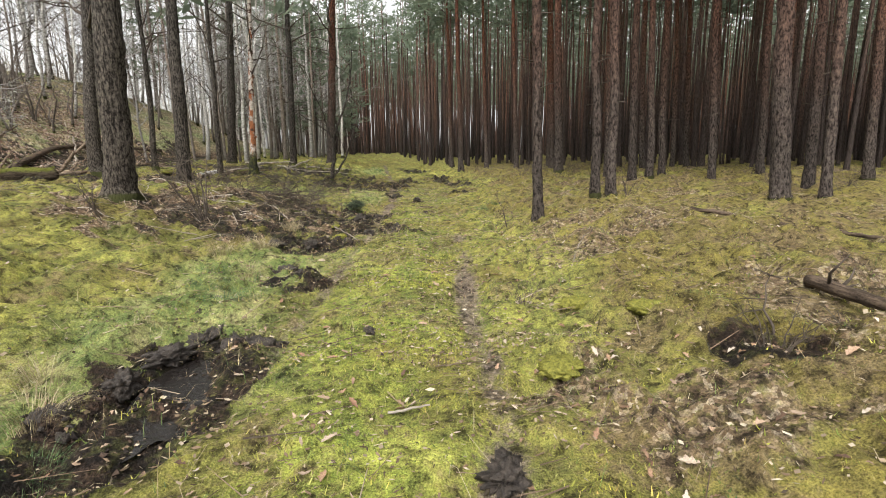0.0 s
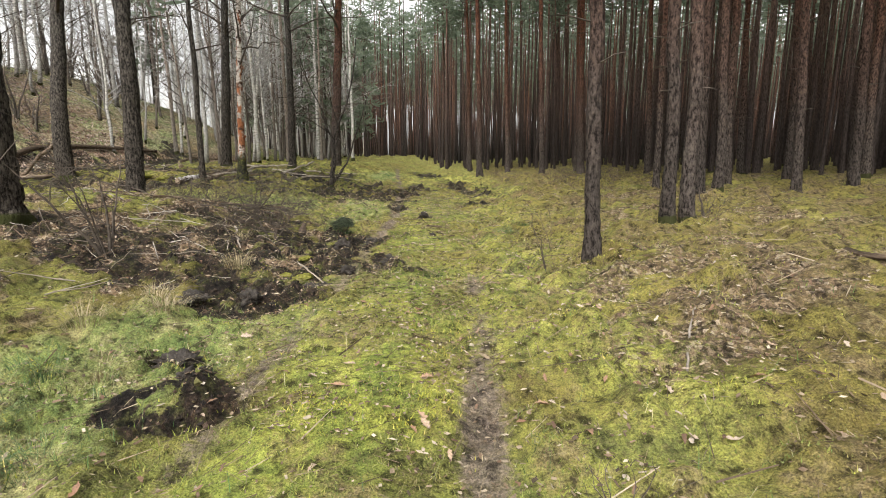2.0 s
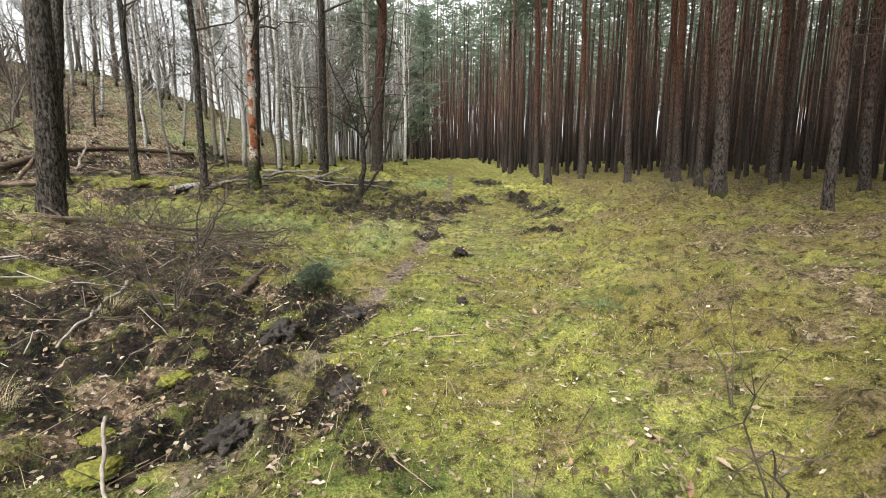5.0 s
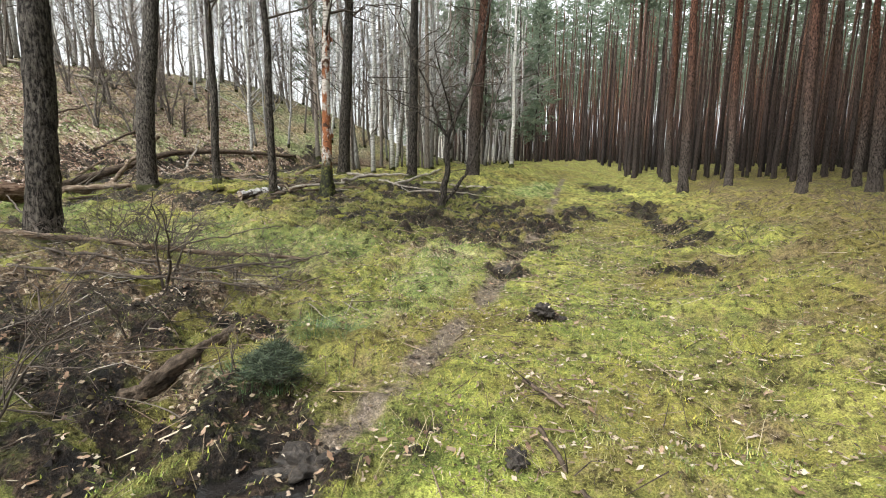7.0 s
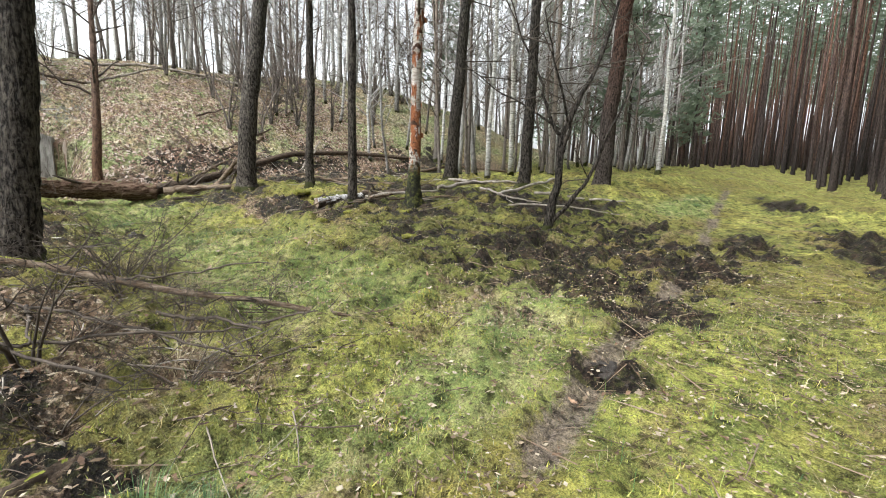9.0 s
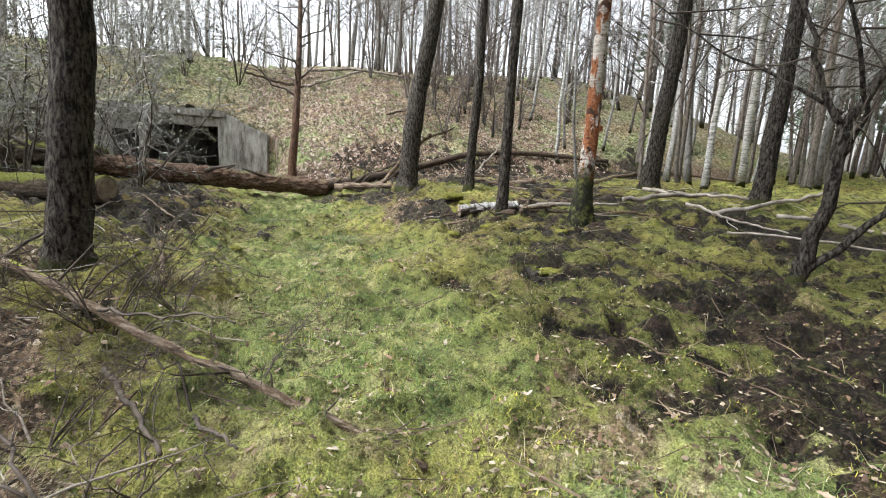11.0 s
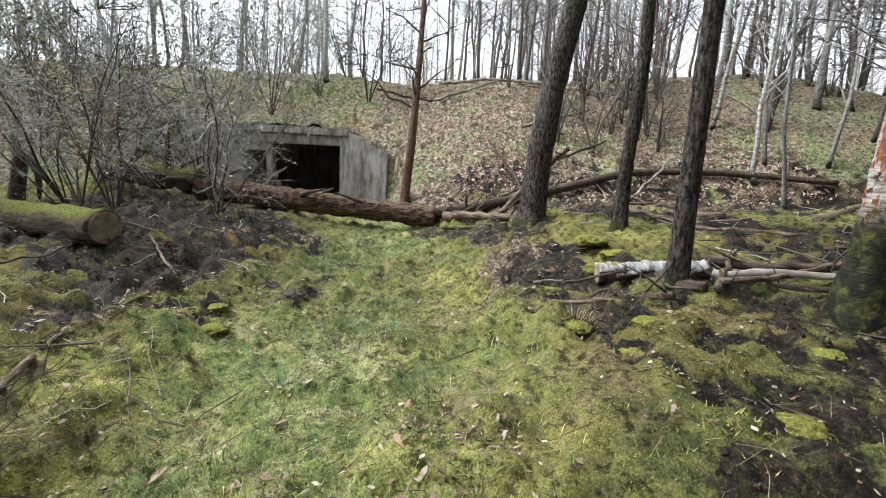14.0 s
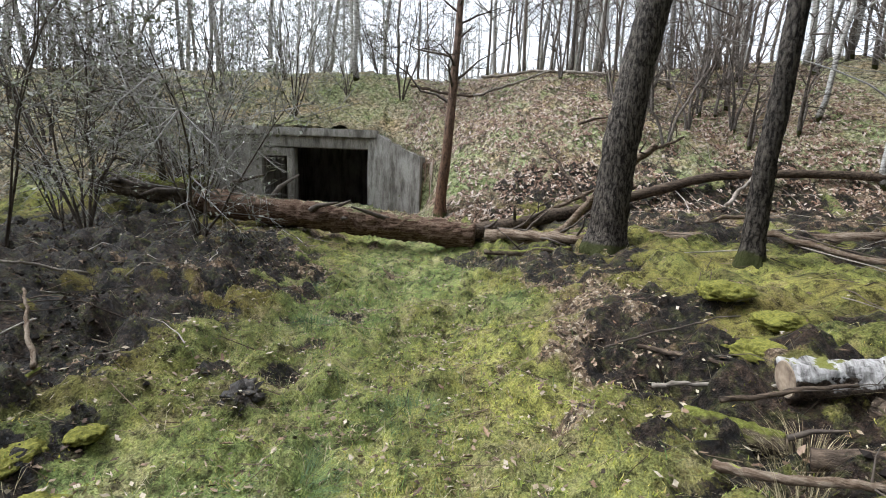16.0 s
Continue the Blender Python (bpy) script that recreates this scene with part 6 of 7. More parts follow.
MAT_SOIL = plain("wet_black_soil", (0.008, 0.006, 0.005), (0.055, 0.042, 0.032), 26, 0.6, 1.0, 0.4, None, 0.03)
MAT_CUSHION = plain("moss_cushion", (0.055, 0.06, 0.016), (0.25, 0.235, 0.05), 45, 0.95, 1.0, 0.1, None, 0.02)
CLODS = [(0.28, 1.85, 0.09), (-1.95, 3.6, 0.14), (-1.6, 3.45, 0.17), (-1.4, 3.4, 0.1), (-2.05, 3.2, 0.12), (-2.1, 2.8, 0.1), (-2.2, 2.4, 0.12), (-1.95, 5.6, 0.1), (-1.65, 5.3, 0.08), (-0.6, 3.55, 0.05),
         (-0.85, 8.75, 0.1), (-0.7, 12.55, 0.07), (-0.55, 12.6, 0.05), (-0.4, 10.6, 0.06), (-1.45, 14.0, 0.1), (0.55, 14.8, 0.14), (0.3, 15.0, 0.1), (-5.5, 15.75, 0.13), (-9.1, 13.3, 0.11),
         (-1.35, 10.25, 0.13), (-1.7, 9.4, 0.12), (-2.0, 6.9, 0.1), (-2.5, 6.75, 0.09), (-1.5, 7.5, 0.11), (-1.35, 8.2, 0.12)]
for k, (x, y, r) in enumerate(CLODS):
    lump("soil_clod", x, y, (r * 1.25, r * 0.85, r * 0.6), MAT_SOIL, "crumbly clod of wet black soil", "clod", k + 1, 0.45, 0.75)
CUSHIONS = [(-8.0, 12.85, 0.13), (-8.3, 12.5, 0.16), (-8.55, 12.7, 0.1), (-7.2, 16.2, 0.12), (-7.0, 16.0, 0.1), (-7.5, 15.8, 0.11), (-9.1, 16.7, 0.2), (-9.4, 17.0, 0.18), (-9.9, 16.9, 0.22), (-8.7, 17.4, 0.16), (-5.4, 15.95, 0.12),
            (-6.95, 11.9, 0.12), (-6.1, 16.4, 0.12), (-2.1, 8.1, 0.1), (-2.0, 8.6, 0.09), (-1.75, 7.8, 0.12), (-2.6, 9.1, 0.1), (1.2, 3.9, 0.16), (0.75, 2.75, 0.15), (1.6, 3.4, 0.17), (-6.6, 17.0, 0.1)]
for k, (x, y, r) in enumerate(CUSHIONS):
    lump("moss_cushion", x, y, (r * 1.05, r * 0.9, r * 0.34), MAT_CUSHION, "soft yellow-green moss cushion", "moss", k + 60, 0.45, 0.28)

m_water, nt, b = material("muddy_water", 0.06, 0.5)
b.inputs["Base Color"].default_value = (0.012, 0.010, 0.009, 1)
t = noise_tex(nt, 9, 4)
rr = ramp(nt, t.outputs[0], [(0.45, (0.04, 0.04, 0.04)), (0.7, (0.5, 0.5, 0.5))])
nt.links.new(rr.outputs[0], b.inputs["Roughness"])
bumped(nt, b, t.outputs[0], 0.7, 0.02)
for px, py, rx, ry, tn in PUDDLES:
    a = np.linspace(0, 2 * np.pi, 40, endpoint=False)
    rad = 1.05 + 0.18 * vnoise(np.cos(a) * 2, np.sin(a) * 2, 0.8, 9)
    c, s = math.cos(radians(tn)), math.sin(radians(tn))
    u, v = np.cos(a) * rx * rad, np.sin(a) * ry * rad
    ring = np.stack([u * c - v * s, u * s + v * c, 0 * a], -1)
    low = ring * (0.9, 0.9, 1) - (0, 0, 0.03)
    k = np.arange(40)
    quads = np.stack([low.shape[0] + k, low.shape[0] + (k + 1) % 40, (k + 1) % 40, k], -1)
    mid = np.concatenate([ring, low, [[0, 0, 0.0]]])
    me = make_mesh("puddle", mid, [np.stack([k, (k + 1) % 40, np.full(40, 80)], -1), quads], m_water, False)
    ob = tagged(new("puddle", me), "muddy puddle in dug-up soil", "puddle")
    ob.location = (px, py, float(land(px, py)) - 0.058)

# ---- ground cover ----
def scatter(n, seed):
    """Places along the track, the turn and the lane, dense near them and thinning out."""
    g = np.random.default_rng(seed)
    s = g.random(n)
    a = np.stack([-0.3 + 0 * s, 1.2 + 17 * s / 0.55], -1)
    b = np.stack([-1.5 - 13 * (s - 0.55) / 0.45, 13.6 + 0.6 * np.sin(s * 9)], -1)
    p = np.where((s < 0.55)[:, None], a, b)
    w = np.where(g.random(n) < 0.6, 1.3, 3.6)
    p = p + g.normal(0, 1, (n, 2)) * w[:, None]
    wide = g.random(n) < 0.22
    p[wide] = np.stack([-6 + 13 * g.random(n), 1 + 18 * g.random(n)], -1)[wide]
    return p, g


def blades(name, n, seed, want, length, width, lean, mat, label, bend=True, clump=0.6):
    """Short upright blades; want(covers) gives the chance that one grows."""
    p, g = scatter(n, seed)
    soil, litter, grass, rut = covers(p[:, 0], p[:, 1])
    keep = g.random(n) < want(soil, litter, grass, rut) * np.clip(0.75 + clump * (vnoise(p[:, 0], p[:, 1], 0.5, seed + 80) + 0.7 * vnoise(p[:, 0], p[:, 1], 0.16, seed + 81)), 0.03, 1)
    p = p[keep]
    n = len(p)
    c = [v[keep] for v in (soil, litter, grass, rut)]
    z = land(p[:, 0], p[:, 1]) + relief(p[:, 0], p[:, 1], c[0], c[2], c[3])
    root = np.concatenate([p, z[:, None] - 0.004], 1)
    a = g.random(n) * 6.283
    d = np.stack([np.cos(a), np.sin(a), 0 * a], -1)
    side = np.stack([-np.sin(a), np.cos(a), 0 * a], -1)
    ln = (length * (0.4 + 1.1 * g.random(n)) * (1 + 0.6 * vnoise(p[:, 0], p[:, 1], 0.3, seed + 90)))[:, None]
    w = width * (0.6 + 0.8 * g.random(n))[:, None]
    le = (lean * (0.3 + g.random(n) * 1.2))[:, None]
    up = np.array([[0, 0, 1.0]])
    if bend:
        mid = root + up * ln * 0.62 + d * ln * le * 0.35
        tip = root + up * ln * (1 - 0.35 * le) + d * ln * le
        v = np.stack([root - side * w, root + side * w, mid + side * w * 0.7, mid - side * w * 0.7, tip], 1).reshape(-1, 3)
        b = np.arange(n)[:, None] * 5
        faces = [np.concatenate([b, b + 1, b + 2, b + 3], 1), np.concatenate([b + 3, b + 2, b + 4], 1)]
    else:
        tip = root + up * ln + d * ln * le
        v = np.stack([root - side * w, root + side * w, tip], 1).reshape(-1, 3)
        b = np.arange(n)[:, None] * 3
        faces = [np.concatenate([b, b + 1, b + 2], 1)]
    return tagged(new(name, make_mesh(name, v, faces, mat, False)), label, "ground cover", kind="stuff")


MAT_FUZZ = speckled("moss_shoots", [(0.0, (0.06, 0.075, 0.02)), (0.35, (0.16, 0.18, 0.04)), (0.7, (0.28, 0.29, 0.065)), (0.88, (0.35, 0.32, 0.11)), (1.0, (0.20, 0.14, 0.075))], 0.9, True)
MAT_BLADE = speckled("grass_blades", [(0.0, (0.05, 0.11, 0.035)), (0.45, (0.10, 0.175, 0.055)), (0.68, (0.19, 0.23, 0.085)), (0.84, (0.38, 0.33, 0.18)), (1.0, (0.52, 0.46, 0.30))], 0.7, True)
MAT_STRAW = speckled("dry_straw", [(0.0, (0.15, 0.11, 0.06)), (0.5, (0.29, 0.235, 0.135)), (1.0, (0.46, 0.40, 0.26))], 0.7)
MAT_LEAF = speckled("dead_oak_leaves", [(0.0, (0.06, 0.036, 0.024)), (0.45, (0.18, 0.11, 0.068)), (0.75, (0.26, 0.185, 0.13)), (0.92, (0.33, 0.265, 0.205)), (1.0, (0.40, 0.345, 0.285))], 0.65)
MAT_BANKLEAF = speckled("bleached_leaves", [(0.0, (0.05, 0.032, 0.022)), (0.35, (0.17, 0.095, 0.06)), (0.65, (0.30, 0.21, 0.15)), (1.0, (0.52, 0.44, 0.37))], 0.65)
blades("moss_shoots", 480000, 1, lambda s, l, g, r: (1 - s * 0.82) * (1 - 0.7 * l) * (1 - np.clip(1.5 * r, 0, 0.97)), 0.018, 0.0035, 1.1, MAT_FUZZ, "dense fine moss shoots", False)
blades("grass", 120000, 2, lambda s, l, g, r: (0.07 + 0.9 * g * g) * (1 - s * 0.85) * (1 - 0.8 * r) * (1 - 0.6 * l), 0.075, 0.0016, 1.0, MAT_BLADE, "thin short green and straw-coloured grass", clump=1.0)
blades("dry_grass", 42000, 3, lambda s, l, g, r: 0.1 + 0.5 * s * (1 - s) * 4 * 0.5 + 0.35 * g, 0.10, 0.0013, 1.7, MAT_STRAW, "dry straw-coloured grass lying over")


def leaf_litter(name, n, seed, where, want, size, label, mat):
    g = np.random.default_rng(seed)
    p = where(n, g)
    soil, litter, grass, rut = covers(p[:, 0], p[:, 1])
    keep = g.random(n) < want(soil, litter, grass, rut)
    p = p[keep]
    n = len(p)
    z = ground_z(p[:, 0], p[:, 1]) + 0.006 + 0.014 * g.random(n)
    # slope of the ground carries the leaf
    e = 0.05
    sx, sy = (land(p[:, 0] + e, p[:, 1]) - land(p[:, 0] - e, p[:, 1])) / (2 * e), (land(p[:, 0], p[:, 1] + e) - land(p[:, 0], p[:, 1] - e)) / (2 * e)
    shape = np.array([(-1.0, 0.0), (-0.55, 0.32), (-0.1, 0.26), (0.25, 0.46), (0.6, 0.3), (1.0, 0.0), (0.6, -0.3), (0.25, -0.46), (-0.1, -0.26), (-0.55, -0.32)])
    a = g.random(n) * 6.283
    sc = size * (0.5 + 0.8 * g.random(n))
    x = (shape[None, :, 0] * np.cos(a)[:, None] - shape[None, :, 1] * np.sin(a)[:, None]) * sc[:, None]
    y = (shape[None, :, 0] * np.sin(a)[:, None] + shape[None, :, 1] * np.cos(a)[:, None]) * sc[:, None]
    curl = g.normal(0, 0.35, (n, 1)) * shape[None, :, 0] ** 2 + np.abs(g.normal(0, 0.7, (n, 1))) * np.abs(shape[None, :, 1]) + g.normal(0, 0.25, (n, 1)) * shape[None, :, 0]
    zz = z[:, None] + x * sx[:, None] + y * sy[:, None] + curl * sc[:, None]
    v = np.stack([p[:, 0][:, None] + x, p[:, 1][:, None] + y, zz], -1).reshape(-1, 3)
    b = np.arange(n)[:, None] * 10
    faces = [np.concatenate([b, b + 1, b + 9], 1), np.concatenate([b + 4, b + 5, b + 6], 1),
             np.concatenate([np.concatenate([b + 1, b + 2, b + 8, b + 9], 1), np.concatenate([b + 2, b + 3, b + 7, b + 8], 1), np.concatenate([b + 3, b + 4, b + 6, b + 7], 1)])]
    return tagged(new(name, make_mesh(name, v, faces, mat, True)), label, "leaf litter", kind="stuff")


leaf_litter("leaf_litter", 46000, 5, lambda n, g: scatter(n, 15)[0], lambda s, l, gr, r: 0.04 + 0.5 * l + 0.12 * s, 0.026, "scattered curled brown and pale dead leaves", MAT_LEAF)
leaf_litter("bank_leaf_litter", 52000, 6, lambda n, g: np.stack([-15.5 - 10 * g.random(n), 13.5 + 13 * g.random(n)], -1), lambda s, l, gr, r: 0.02 + 1.0 * l ** 2, 0.055, "thick bleached brown leaf litter on the bank", MAT_BANKLEAF)


def twig_litter(n, seed):
    g = np.random.default_rng(seed)
    p, _ = scatter(n, seed)
    a, ln = g.random(n) * 6.283, 0.03 + 0.16 * g.random(n) ** 2.5
    d = np.stack([np.cos(a), np.sin(a)], -1) * ln[:, None]
    z0, z1 = ground_z(p[:, 0] - d[:, 0], p[:, 1] - d[:, 1]) + 0.012, ground_z(p[:, 0] + d[:, 0], p[:, 1] + d[:, 1]) + 0.014
    w = (0.0012 + 0.003 * g.random(n) * ln / 0.1)[:, None]
    s = np.stack([-np.sin(a), np.cos(a)], -1) * w
    A, B = np.concatenate([p - d, z0[:, None]], 1), np.concatenate([p + d, z1[:, None]], 1)
    S = np.concatenate([s, 0 * w], 1)
    U = np.concatenate([0 * s, 1.6 * w], 1)
    v = np.stack([A - S, A + S, A + U, B - S * 0.5, B + S * 0.5, B + U * 0.5], 1).reshape(-1, 3)
    b = np.arange(n)[:, None] * 6
    faces = [np.concatenate([np.concatenate([b, b + 3, b + 5, b + 2], 1), np.concatenate([b + 1, b + 2, b + 5, b + 4], 1)])]
    m = speckled("twig_litter", [(0.0, (0.04, 0.03, 0.02)), (0.6, (0.13, 0.09, 0.06)), (0.92, (0.26, 0.2, 0.14)), (1.0, (0.42, 0.35, 0.26))])
    return tagged(new("twig_litter", make_mesh("twig_litter", v, faces, m, False)), "small dead twigs strewn over the ground", "twigs", kind="stuff")


twig_litter(6000, 8)


def flecks(n, seed):
    """Crumbs of dead leaf, bark and straw lying on the moss."""
    p, g = scatter(n, seed)
    soil, litter, grass, rut = covers(p[:, 0], p[:, 1])
    keep = g.random(n) < np.clip(0.55 + 0.7 * vnoise(p[:, 0], p[:, 1], 0.45, 95) + 0.4 * litter, 0.05, 1)
    p = p[keep]
    n = len(p)
    z = ground_z(p[:, 0], p[:, 1]) + 0.012 + 0.01 * g.random(n)
    c = np.concatenate([p, z[:, None]], 1)
    s1 = g.normal(0, 0.011, (n, 3)) * (1, 1, 0.4)
    s2 = g.normal(0, 0.007, (n, 3)) * (1, 1, 0.5)
    v = np.stack([c - s1, c + s2, c + s1, c - s2], 1).reshape(-1, 3)
    m = speckled("leaf_crumbs", [(0.0, (0.04, 0.03, 0.02)), (0.35, (0.16, 0.11, 0.07)), (0.7, (0.26, 0.205, 0.14)), (1.0, (0.42, 0.36, 0.27))])
    return tagged(new("leaf_crumbs", make_mesh("leaf_crumbs", v, [np.arange(n * 4).reshape(-1, 4)], m, False)), "crumbs of dead leaves and bark on moss", "ground cover", kind="stuff")


flecks(110000, 17)


def soil_crumbs(n, seed):
    """Small lumps of loose earth on the dug ground."""
    g = np.random.default_rng(seed)
    p = np.concatenate([np.stack([-6.5 + 6.5 * g.random(n), 6 + 6 * g.random(n)], -1), np.stack([-8 + 8.5 * g.random(n), 14 + 6 * g.random(n)], -1),
                        np.stack([-15 + 7 * g.random(n), 7 + 6 * g.random(n)], -1), np.stack([-2.6 + 1.4 * g.random(n // 4), 1.4 + 4.5 * g.random(n // 4)], -1)])
    soil = covers(p[:, 0], p[:, 1])[0]
    p = p[(g.random(len(p)) < soil * np.clip(0.5 + vnoise(p[:, 0], p[:, 1], 0.3, 44), 0.05, 1))]
    n = len(p)
    c = np.concatenate([p, ground_z(p[:, 0], p[:, 1])[:, None]], 1)
    unit = np.array([(1, 0, 0), (0, 1, 0), (-1, 0, 0), (0, -1, 0), (0, 0, 1), (0, 0, -1.0)])
    size = (0.005 + 0.02 * g.random(n) ** 3)[:, None, None]
    v = (c[:, None] + unit[None] * size * (0.55 + 0.8 * g.random((n, 6, 1))) + g.normal(0, 0.25, (n, 6, 3)) * size).reshape(-1, 3)
    b = np.arange(n)[:, None] * 6
    tris = np.concatenate([np.concatenate([b + i, b + (i + 1) % 4, b + 4], 1) for i in range(4)] + [np.concatenate([b + (i + 1) % 4, b + i, b + 5], 1) for i in range(4)])
    m = speckled("loose_earth", [(0.0, (0.008, 0.006, 0.005)), (0.55, (0.035, 0.025, 0.019)), (0.85, (0.09, 0.06, 0.043)), (1.0, (0.12, 0.125, 0.035))], 0.85)
    return tagged(new("soil_crumbs", make_mesh("soil_crumbs", v, [tris], m, False)), "loose crumbs of dark earth on dug ground", "soil", kind="stuff")


soil_crumbs(26000, 19)


def strewn_sticks(name, n, seed, box, longest, label, lift=0.03):
    """Dead sticks lying criss-cross on the ground."""
    g = np.random.default_rng(seed)
    so = Soup()
    q = np.linspace(-0.5, 0.5, 5)[None]
    x, y = box[0] + (box[1] - box[0]) * g.random((n, 1)), box[2] + (box[3] - box[2]) * g.random((n, 1))
    a, ln = g.random((n, 1)) * 6.28, longest * (0.15 + 0.85 * g.random((n, 1)) ** 2)
    px = x + np.cos(a) * ln * q + g.normal(0, 0.03, (n, 5)) * ln
    py = y + np.sin(a) * ln * q + g.normal(0, 0.03, (n, 5)) * ln
    pz = ground_z(px.ravel(), py.ravel()).reshape(n, 5)
    pz = np.maximum(pz, pz[:, :1] + (q + 0.5) * (pz[:, -1:] - pz[:, :1])) + lift * (0.3 + g.random((n, 1)))
    r = 0.004 + 0.007 * g.random(n) * ln[:, 0]
    for k in range(n):
        so.tube(np.stack([px[k], py[k], pz[k]], -1), r[k] * np.linspace(1, 0.4, 5), 4, cap=False)
    m = speckled(name + "_bark", [(0.0, (0.03, 0.022, 0.017)), (0.45, (0.10, 0.075, 0.058)), (0.75, (0.26, 0.22, 0.18)), (1.0, (0.48, 0.44, 0.39))], 0.85)
    return tagged(new(name, so.mesh(name, m)), label, "sticks", kind="stuff")


strewn_sticks("bank_sticks", 520, 91, (-27, -16.5, 13.5, 36), 1.9, "grey and dark dead sticks strewn over the bank", 0.05)
strewn_sticks("slope_sticks", 260, 92, (-17, -6, 17.5, 25), 1.5, "dead sticks strewn among moss at the bank's foot")
strewn_sticks("verge_sticks", 420, 93, (-8.0, -2.4, 6.5, 13.0), 0.9, "dead sticks and twigs among leaf litter")
strewn_sticks("pit_sticks", 160, 94, (-16, -9, 7.5, 12.5), 0.9, "dead sticks on dark earth beside the lane")


# ---- grass tufts ----
MAT_GREEN = speckled("green_grass", [(0.0, (0.03, 0.06, 0.025)), (0.6, (0.08, 0.14, 0.055)), (1.0, (0.16, 0.22, 0.09))], 0.6)


def tuft_mesh(seed, count, length, spread, mat):
    """Long arching blades from one root."""
    g = np.random.default_rng(seed)
    so = Soup()
    for k in range(count):
        a, r0 = g.random() * 6.28, spread * 0.6 * g.random() ** 0.5
        d, side = np.array([math.cos(a), math.sin(a), 0]), np.array([-math.sin(a), math.cos(a), 0])
        ln, droop = length * (0.5 + 0.7 * g.random()), 0.3 + 0.9 * g.random()
        q = np.linspace(0, 1, 5)
        line = d * r0 + d[None] * (q ** 1.5 * ln * droop)[:, None] + np.array([[0, 0, 1.0]]) * (ln * (q - 0.62 * droop * q ** 2.2))[:, None] - (0, 0, 0.02)
        w = 0.0016 * (1 - 0.85 * q)[:, None]
        v = np.stack([line - side * w, line + side * w], 1).reshape(-1, 3)
        b = np.arange(4)[:, None] * 2
        so.add(v, np.concatenate([b, b + 1, b + 3, b + 2], 1))
    return so.mesh("grass_tuft", mat, False)


STRAW_TUFT = [tuft_mesh(k, 210, 0.22, 0.28, MAT_STRAW) for k in range(3)]
GREEN_TUFT = [tuft_mesh(10 + k, 240, 0.16, 0.3, MAT_GREEN) for k in range(3)]
TUFTS = [(-2.3, 2.35, 0), (-2.55, 2.75, 0), (-2.45, 6.25, 0), (-2.75, 6.55, 0), (-3.1, 7.0, 0), (-2.3, 5.3, 0), (-2.9, 5.9, 0), (-3.6, 12.0, 0), (-2.6, 7.9, 0), (-3.3, 9.4, 0), (-7.7, 15.85, 0), (-8.1, 16.2, 0), (-6.2, 12.4, 0), (-5.4, 12.8, 0), (-6.8, 12.3, 0),
         (-2.15, 10.55, 1), (-2.0, 10.7, 1), (-2.3, 11.4, 1), (-2.15, 11.6, 1), (-2.05, 2.0, 1), (-2.3, 1.8, 1), (-2.1, 4.2, 1), (-1.9, 4.4, 1), (-2.4, 4.6, 1), (-2.6, 5.2, 1), (-6.8, 14.6, 1), (-7.6, 14.3, 1), (-8.3, 13.9, 1), (-9.0, 14.4, 1), (-10.4, 13.4, 1), (-7.2, 13.6, 1),
         (-11.6, 13.1, 1), (-3.3, 24.2, 1), (-3.0, 23.6, 1), (-3.6, 25.0, 1), (0.9, 10.3, 1), (1.2, 10.6, 1)]
FRINGE = [tuft_mesh(30 + k, 90, 0.3, 0.2, MAT_STRAW) for k in range(2)] + [tuft_mesh(33, 80, 0.22, 0.2, MAT_GREEN)]
g = np.random.default_rng(73)
for k in range(44):
    f = g.random()
    if k < 26:
        x, y, z = FX - 0.1 - 0.35 * g.random(), 7.4 + 5.2 * f, 3.235
    else:
        x, y = FX - 0.16 + 0.75 * f, 12.5 + 1.59 * f
        z = float(np.interp(f, [0, 0.12, 0.35, 0.65, 1.0], [3.22, 3.2, 2.98, 2.72, 2.5]))
    ob = new("grass_tuft", FRINGE[k % 3])
    ob.matrix_basis = pose(x, y, z, g.normal(0, 8), 14 + g.normal(0, 8), g.random() * 360) @ Matrix.Diagonal((1, 1, 0.6 + 0.5 * g.random(), 1))
    tagged(ob, "grass tuft growing on the bunker's roof edge", "grass", "grass on the bunker")
g = np.random.default_rng(71)
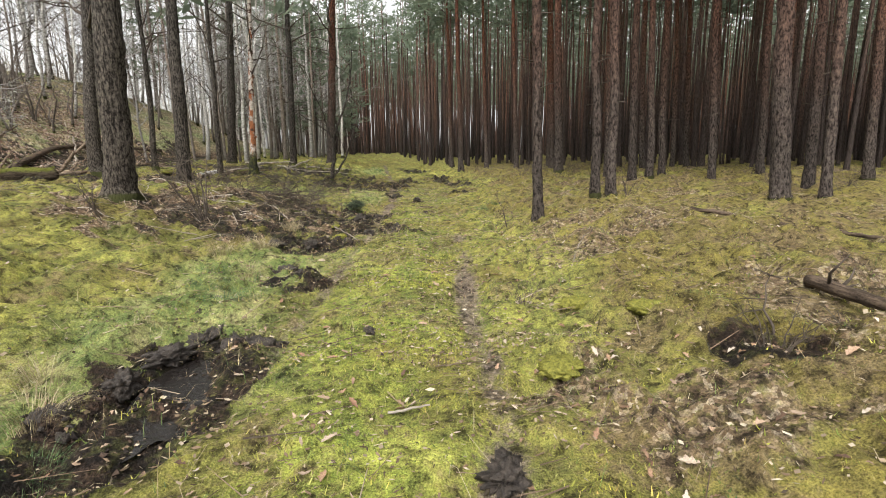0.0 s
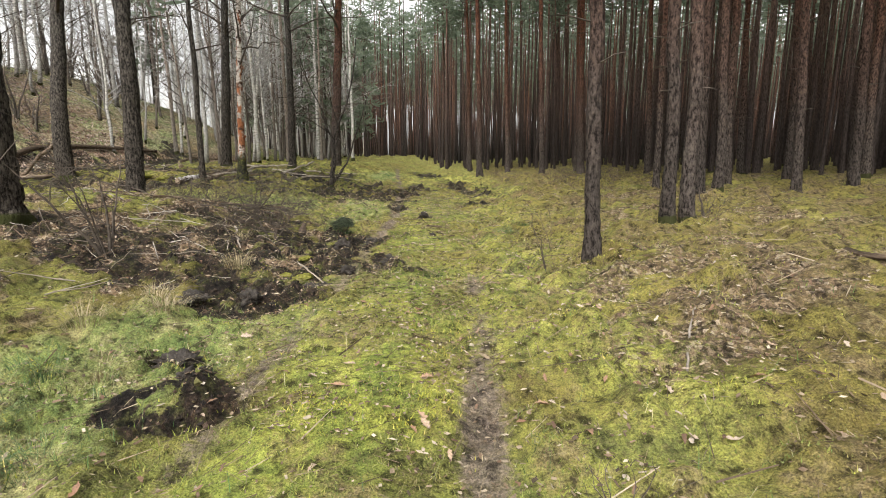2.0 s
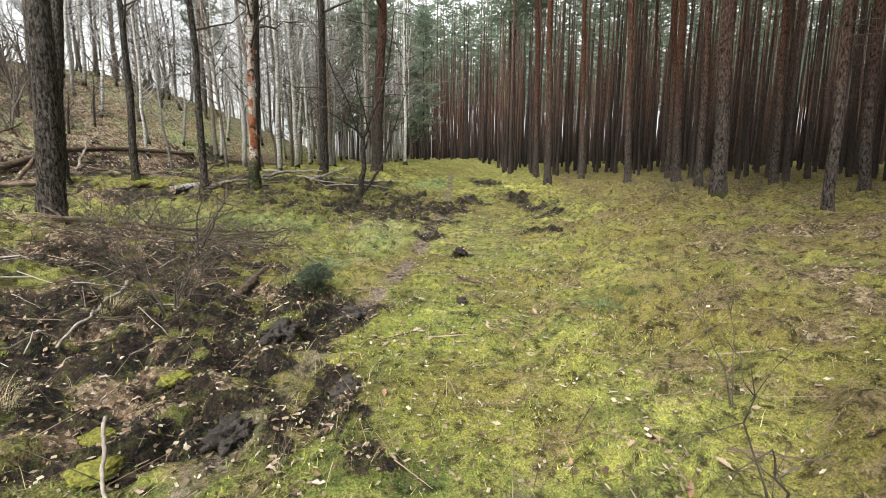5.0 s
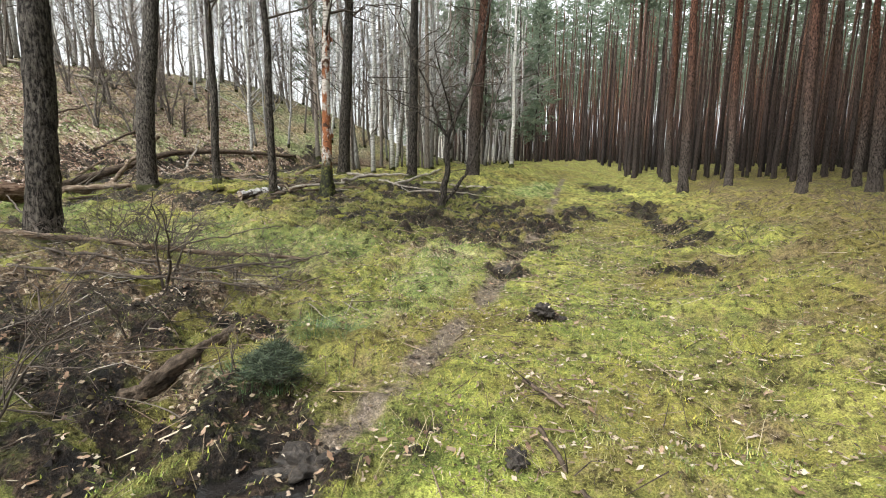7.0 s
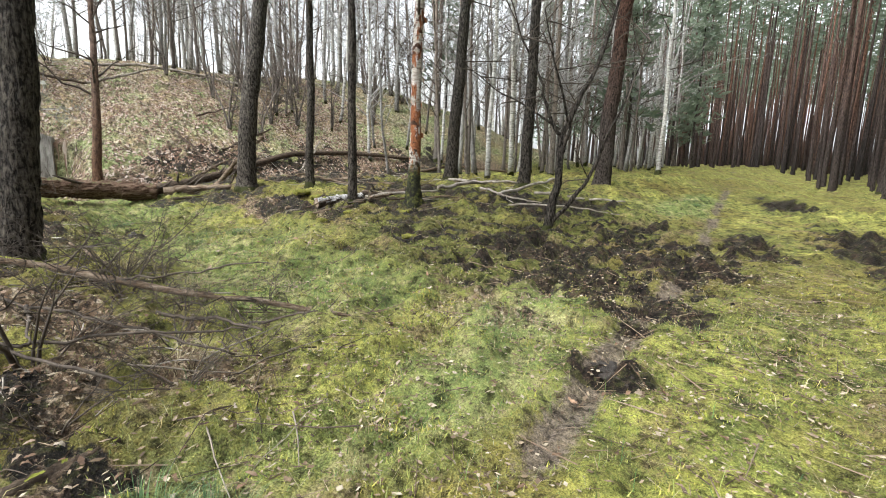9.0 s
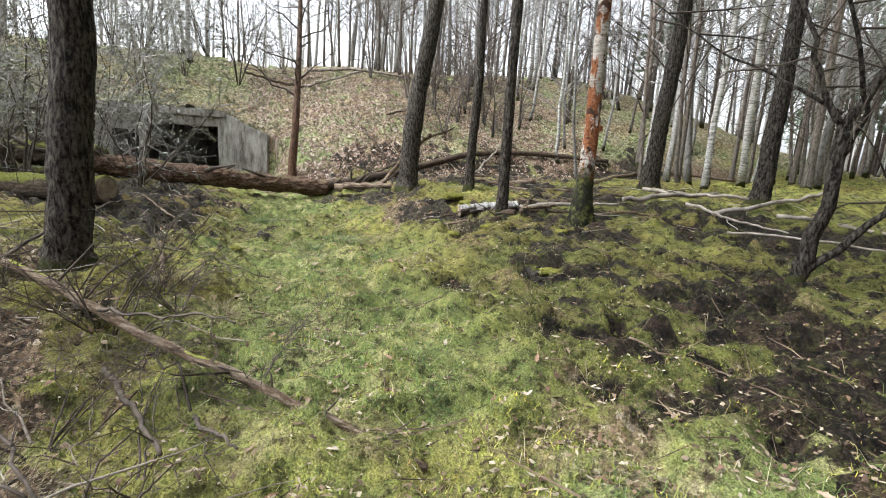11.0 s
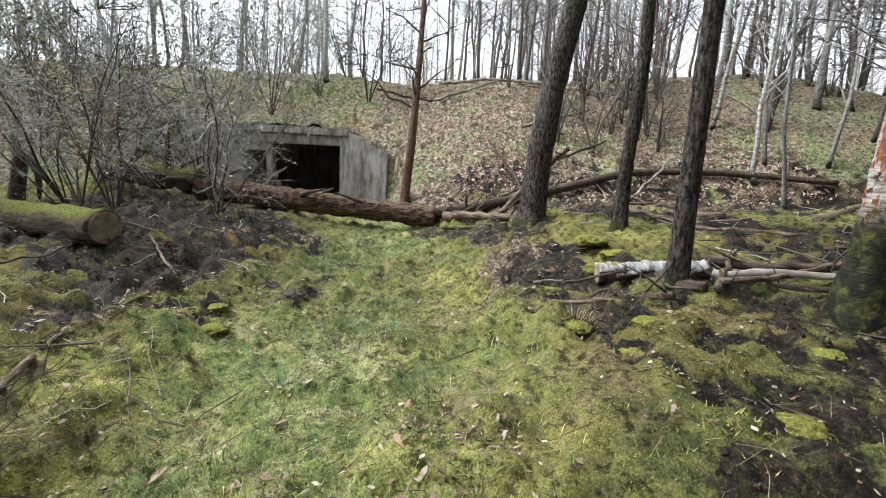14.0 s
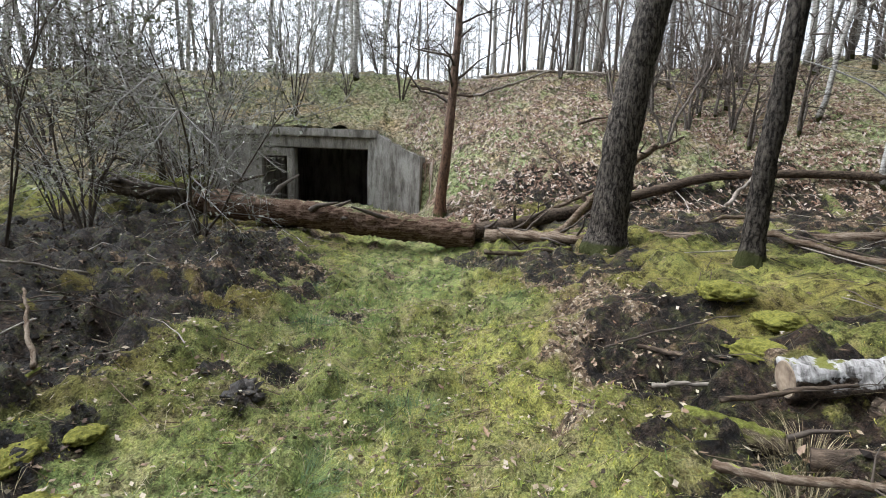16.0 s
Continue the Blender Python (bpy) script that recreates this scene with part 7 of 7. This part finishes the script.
for k, (x, y, kind) in enumerate(TUFTS):
    ob = new("grass_tuft", (GREEN_TUFT if kind else STRAW_TUFT)[k % 3])
    ob.matrix_basis = pose(x, y, gz(x, y), 0, 0, g.random() * 360) @ Matrix.Diagonal((1, 1, 0.8 + 0.4 * g.random(), 1))
    tagged(ob, "tuft of dark green grass" if kind else "tuft of long straw-coloured dead grass", "grass")


# ---- single oak leaves on the moss ----
def leaf_mesh(seed):
    g = np.random.default_rng(seed)
    t = np.linspace(0, 1, 11)
    half = 0.34 * np.sin(np.pi * t ** 0.8) * (1 + 0.38 * np.sin(t * 21 + seed)) + 0.015
    bend, cup = 0.25 * g.normal(), 0.5 + 0.4 * g.random()
    x = (t - 0.5) * 2
    mid = np.stack([x, 0 * x, bend * x * x], -1)
    v = np.concatenate([mid, mid + np.stack([0 * x, half, cup * half], -1), mid + np.stack([0 * x, -half, cup * half * 0.8], -1)])
    i = np.arange(10)[:, None]
    return make_mesh("leaf", v, [np.concatenate([np.concatenate([i, i + 1, i + 12, i + 11], 1), np.concatenate([i + 1, i, i + 22, i + 23], 1)])], MAT_OAKLEAF)


MAT_OAKLEAF, nt, b = material("single_oak_leaf", 0.6, 0.25)
info = nt.nodes.new("ShaderNodeObjectInfo")
tone = ramp(nt, info.outputs["Random"], [(0.0, (0.16, 0.085, 0.05)), (0.4, (0.30, 0.19, 0.12)), (0.8, (0.30, 0.22, 0.155)), (1.0, (0.40, 0.335, 0.27))])
vein = ramp(nt, noise_tex(nt, 6, 4).outputs[0], [(0.35, (0.65, 0.65, 0.65)), (0.6, (1.1, 1.1, 1.1))])
nt.links.new(mixed(nt, 1.0, tone.outputs[0], vein.outputs[0], "MULTIPLY"), b.inputs["Base Color"])
LEAVES = [leaf_mesh(k) for k in range(5)]
g = np.random.default_rng(81)
for k in range(240):
    u = g.random()
    x, y = (1.3 + g.normal(0, 0.9), 1.5 + 7 * g.random()) if u < 0.4 else (-0.6 + g.normal(0, 0.9), 1.6 + 14 * g.random()) if u < 0.75 else (-3 - 6 * g.random(), 13.6 + g.normal(0, 0.9))
    size = 0.028 + 0.022 * g.random()
    ob = new("leaf", LEAVES[k % 5])
    ob.parent = ground
    ob.matrix_basis = pose(x, y, gz(x, y) + 0.018, g.normal(0, 18), g.normal(0, 18), g.random() * 360) @ Matrix.Diagonal((size, size, size, 1))
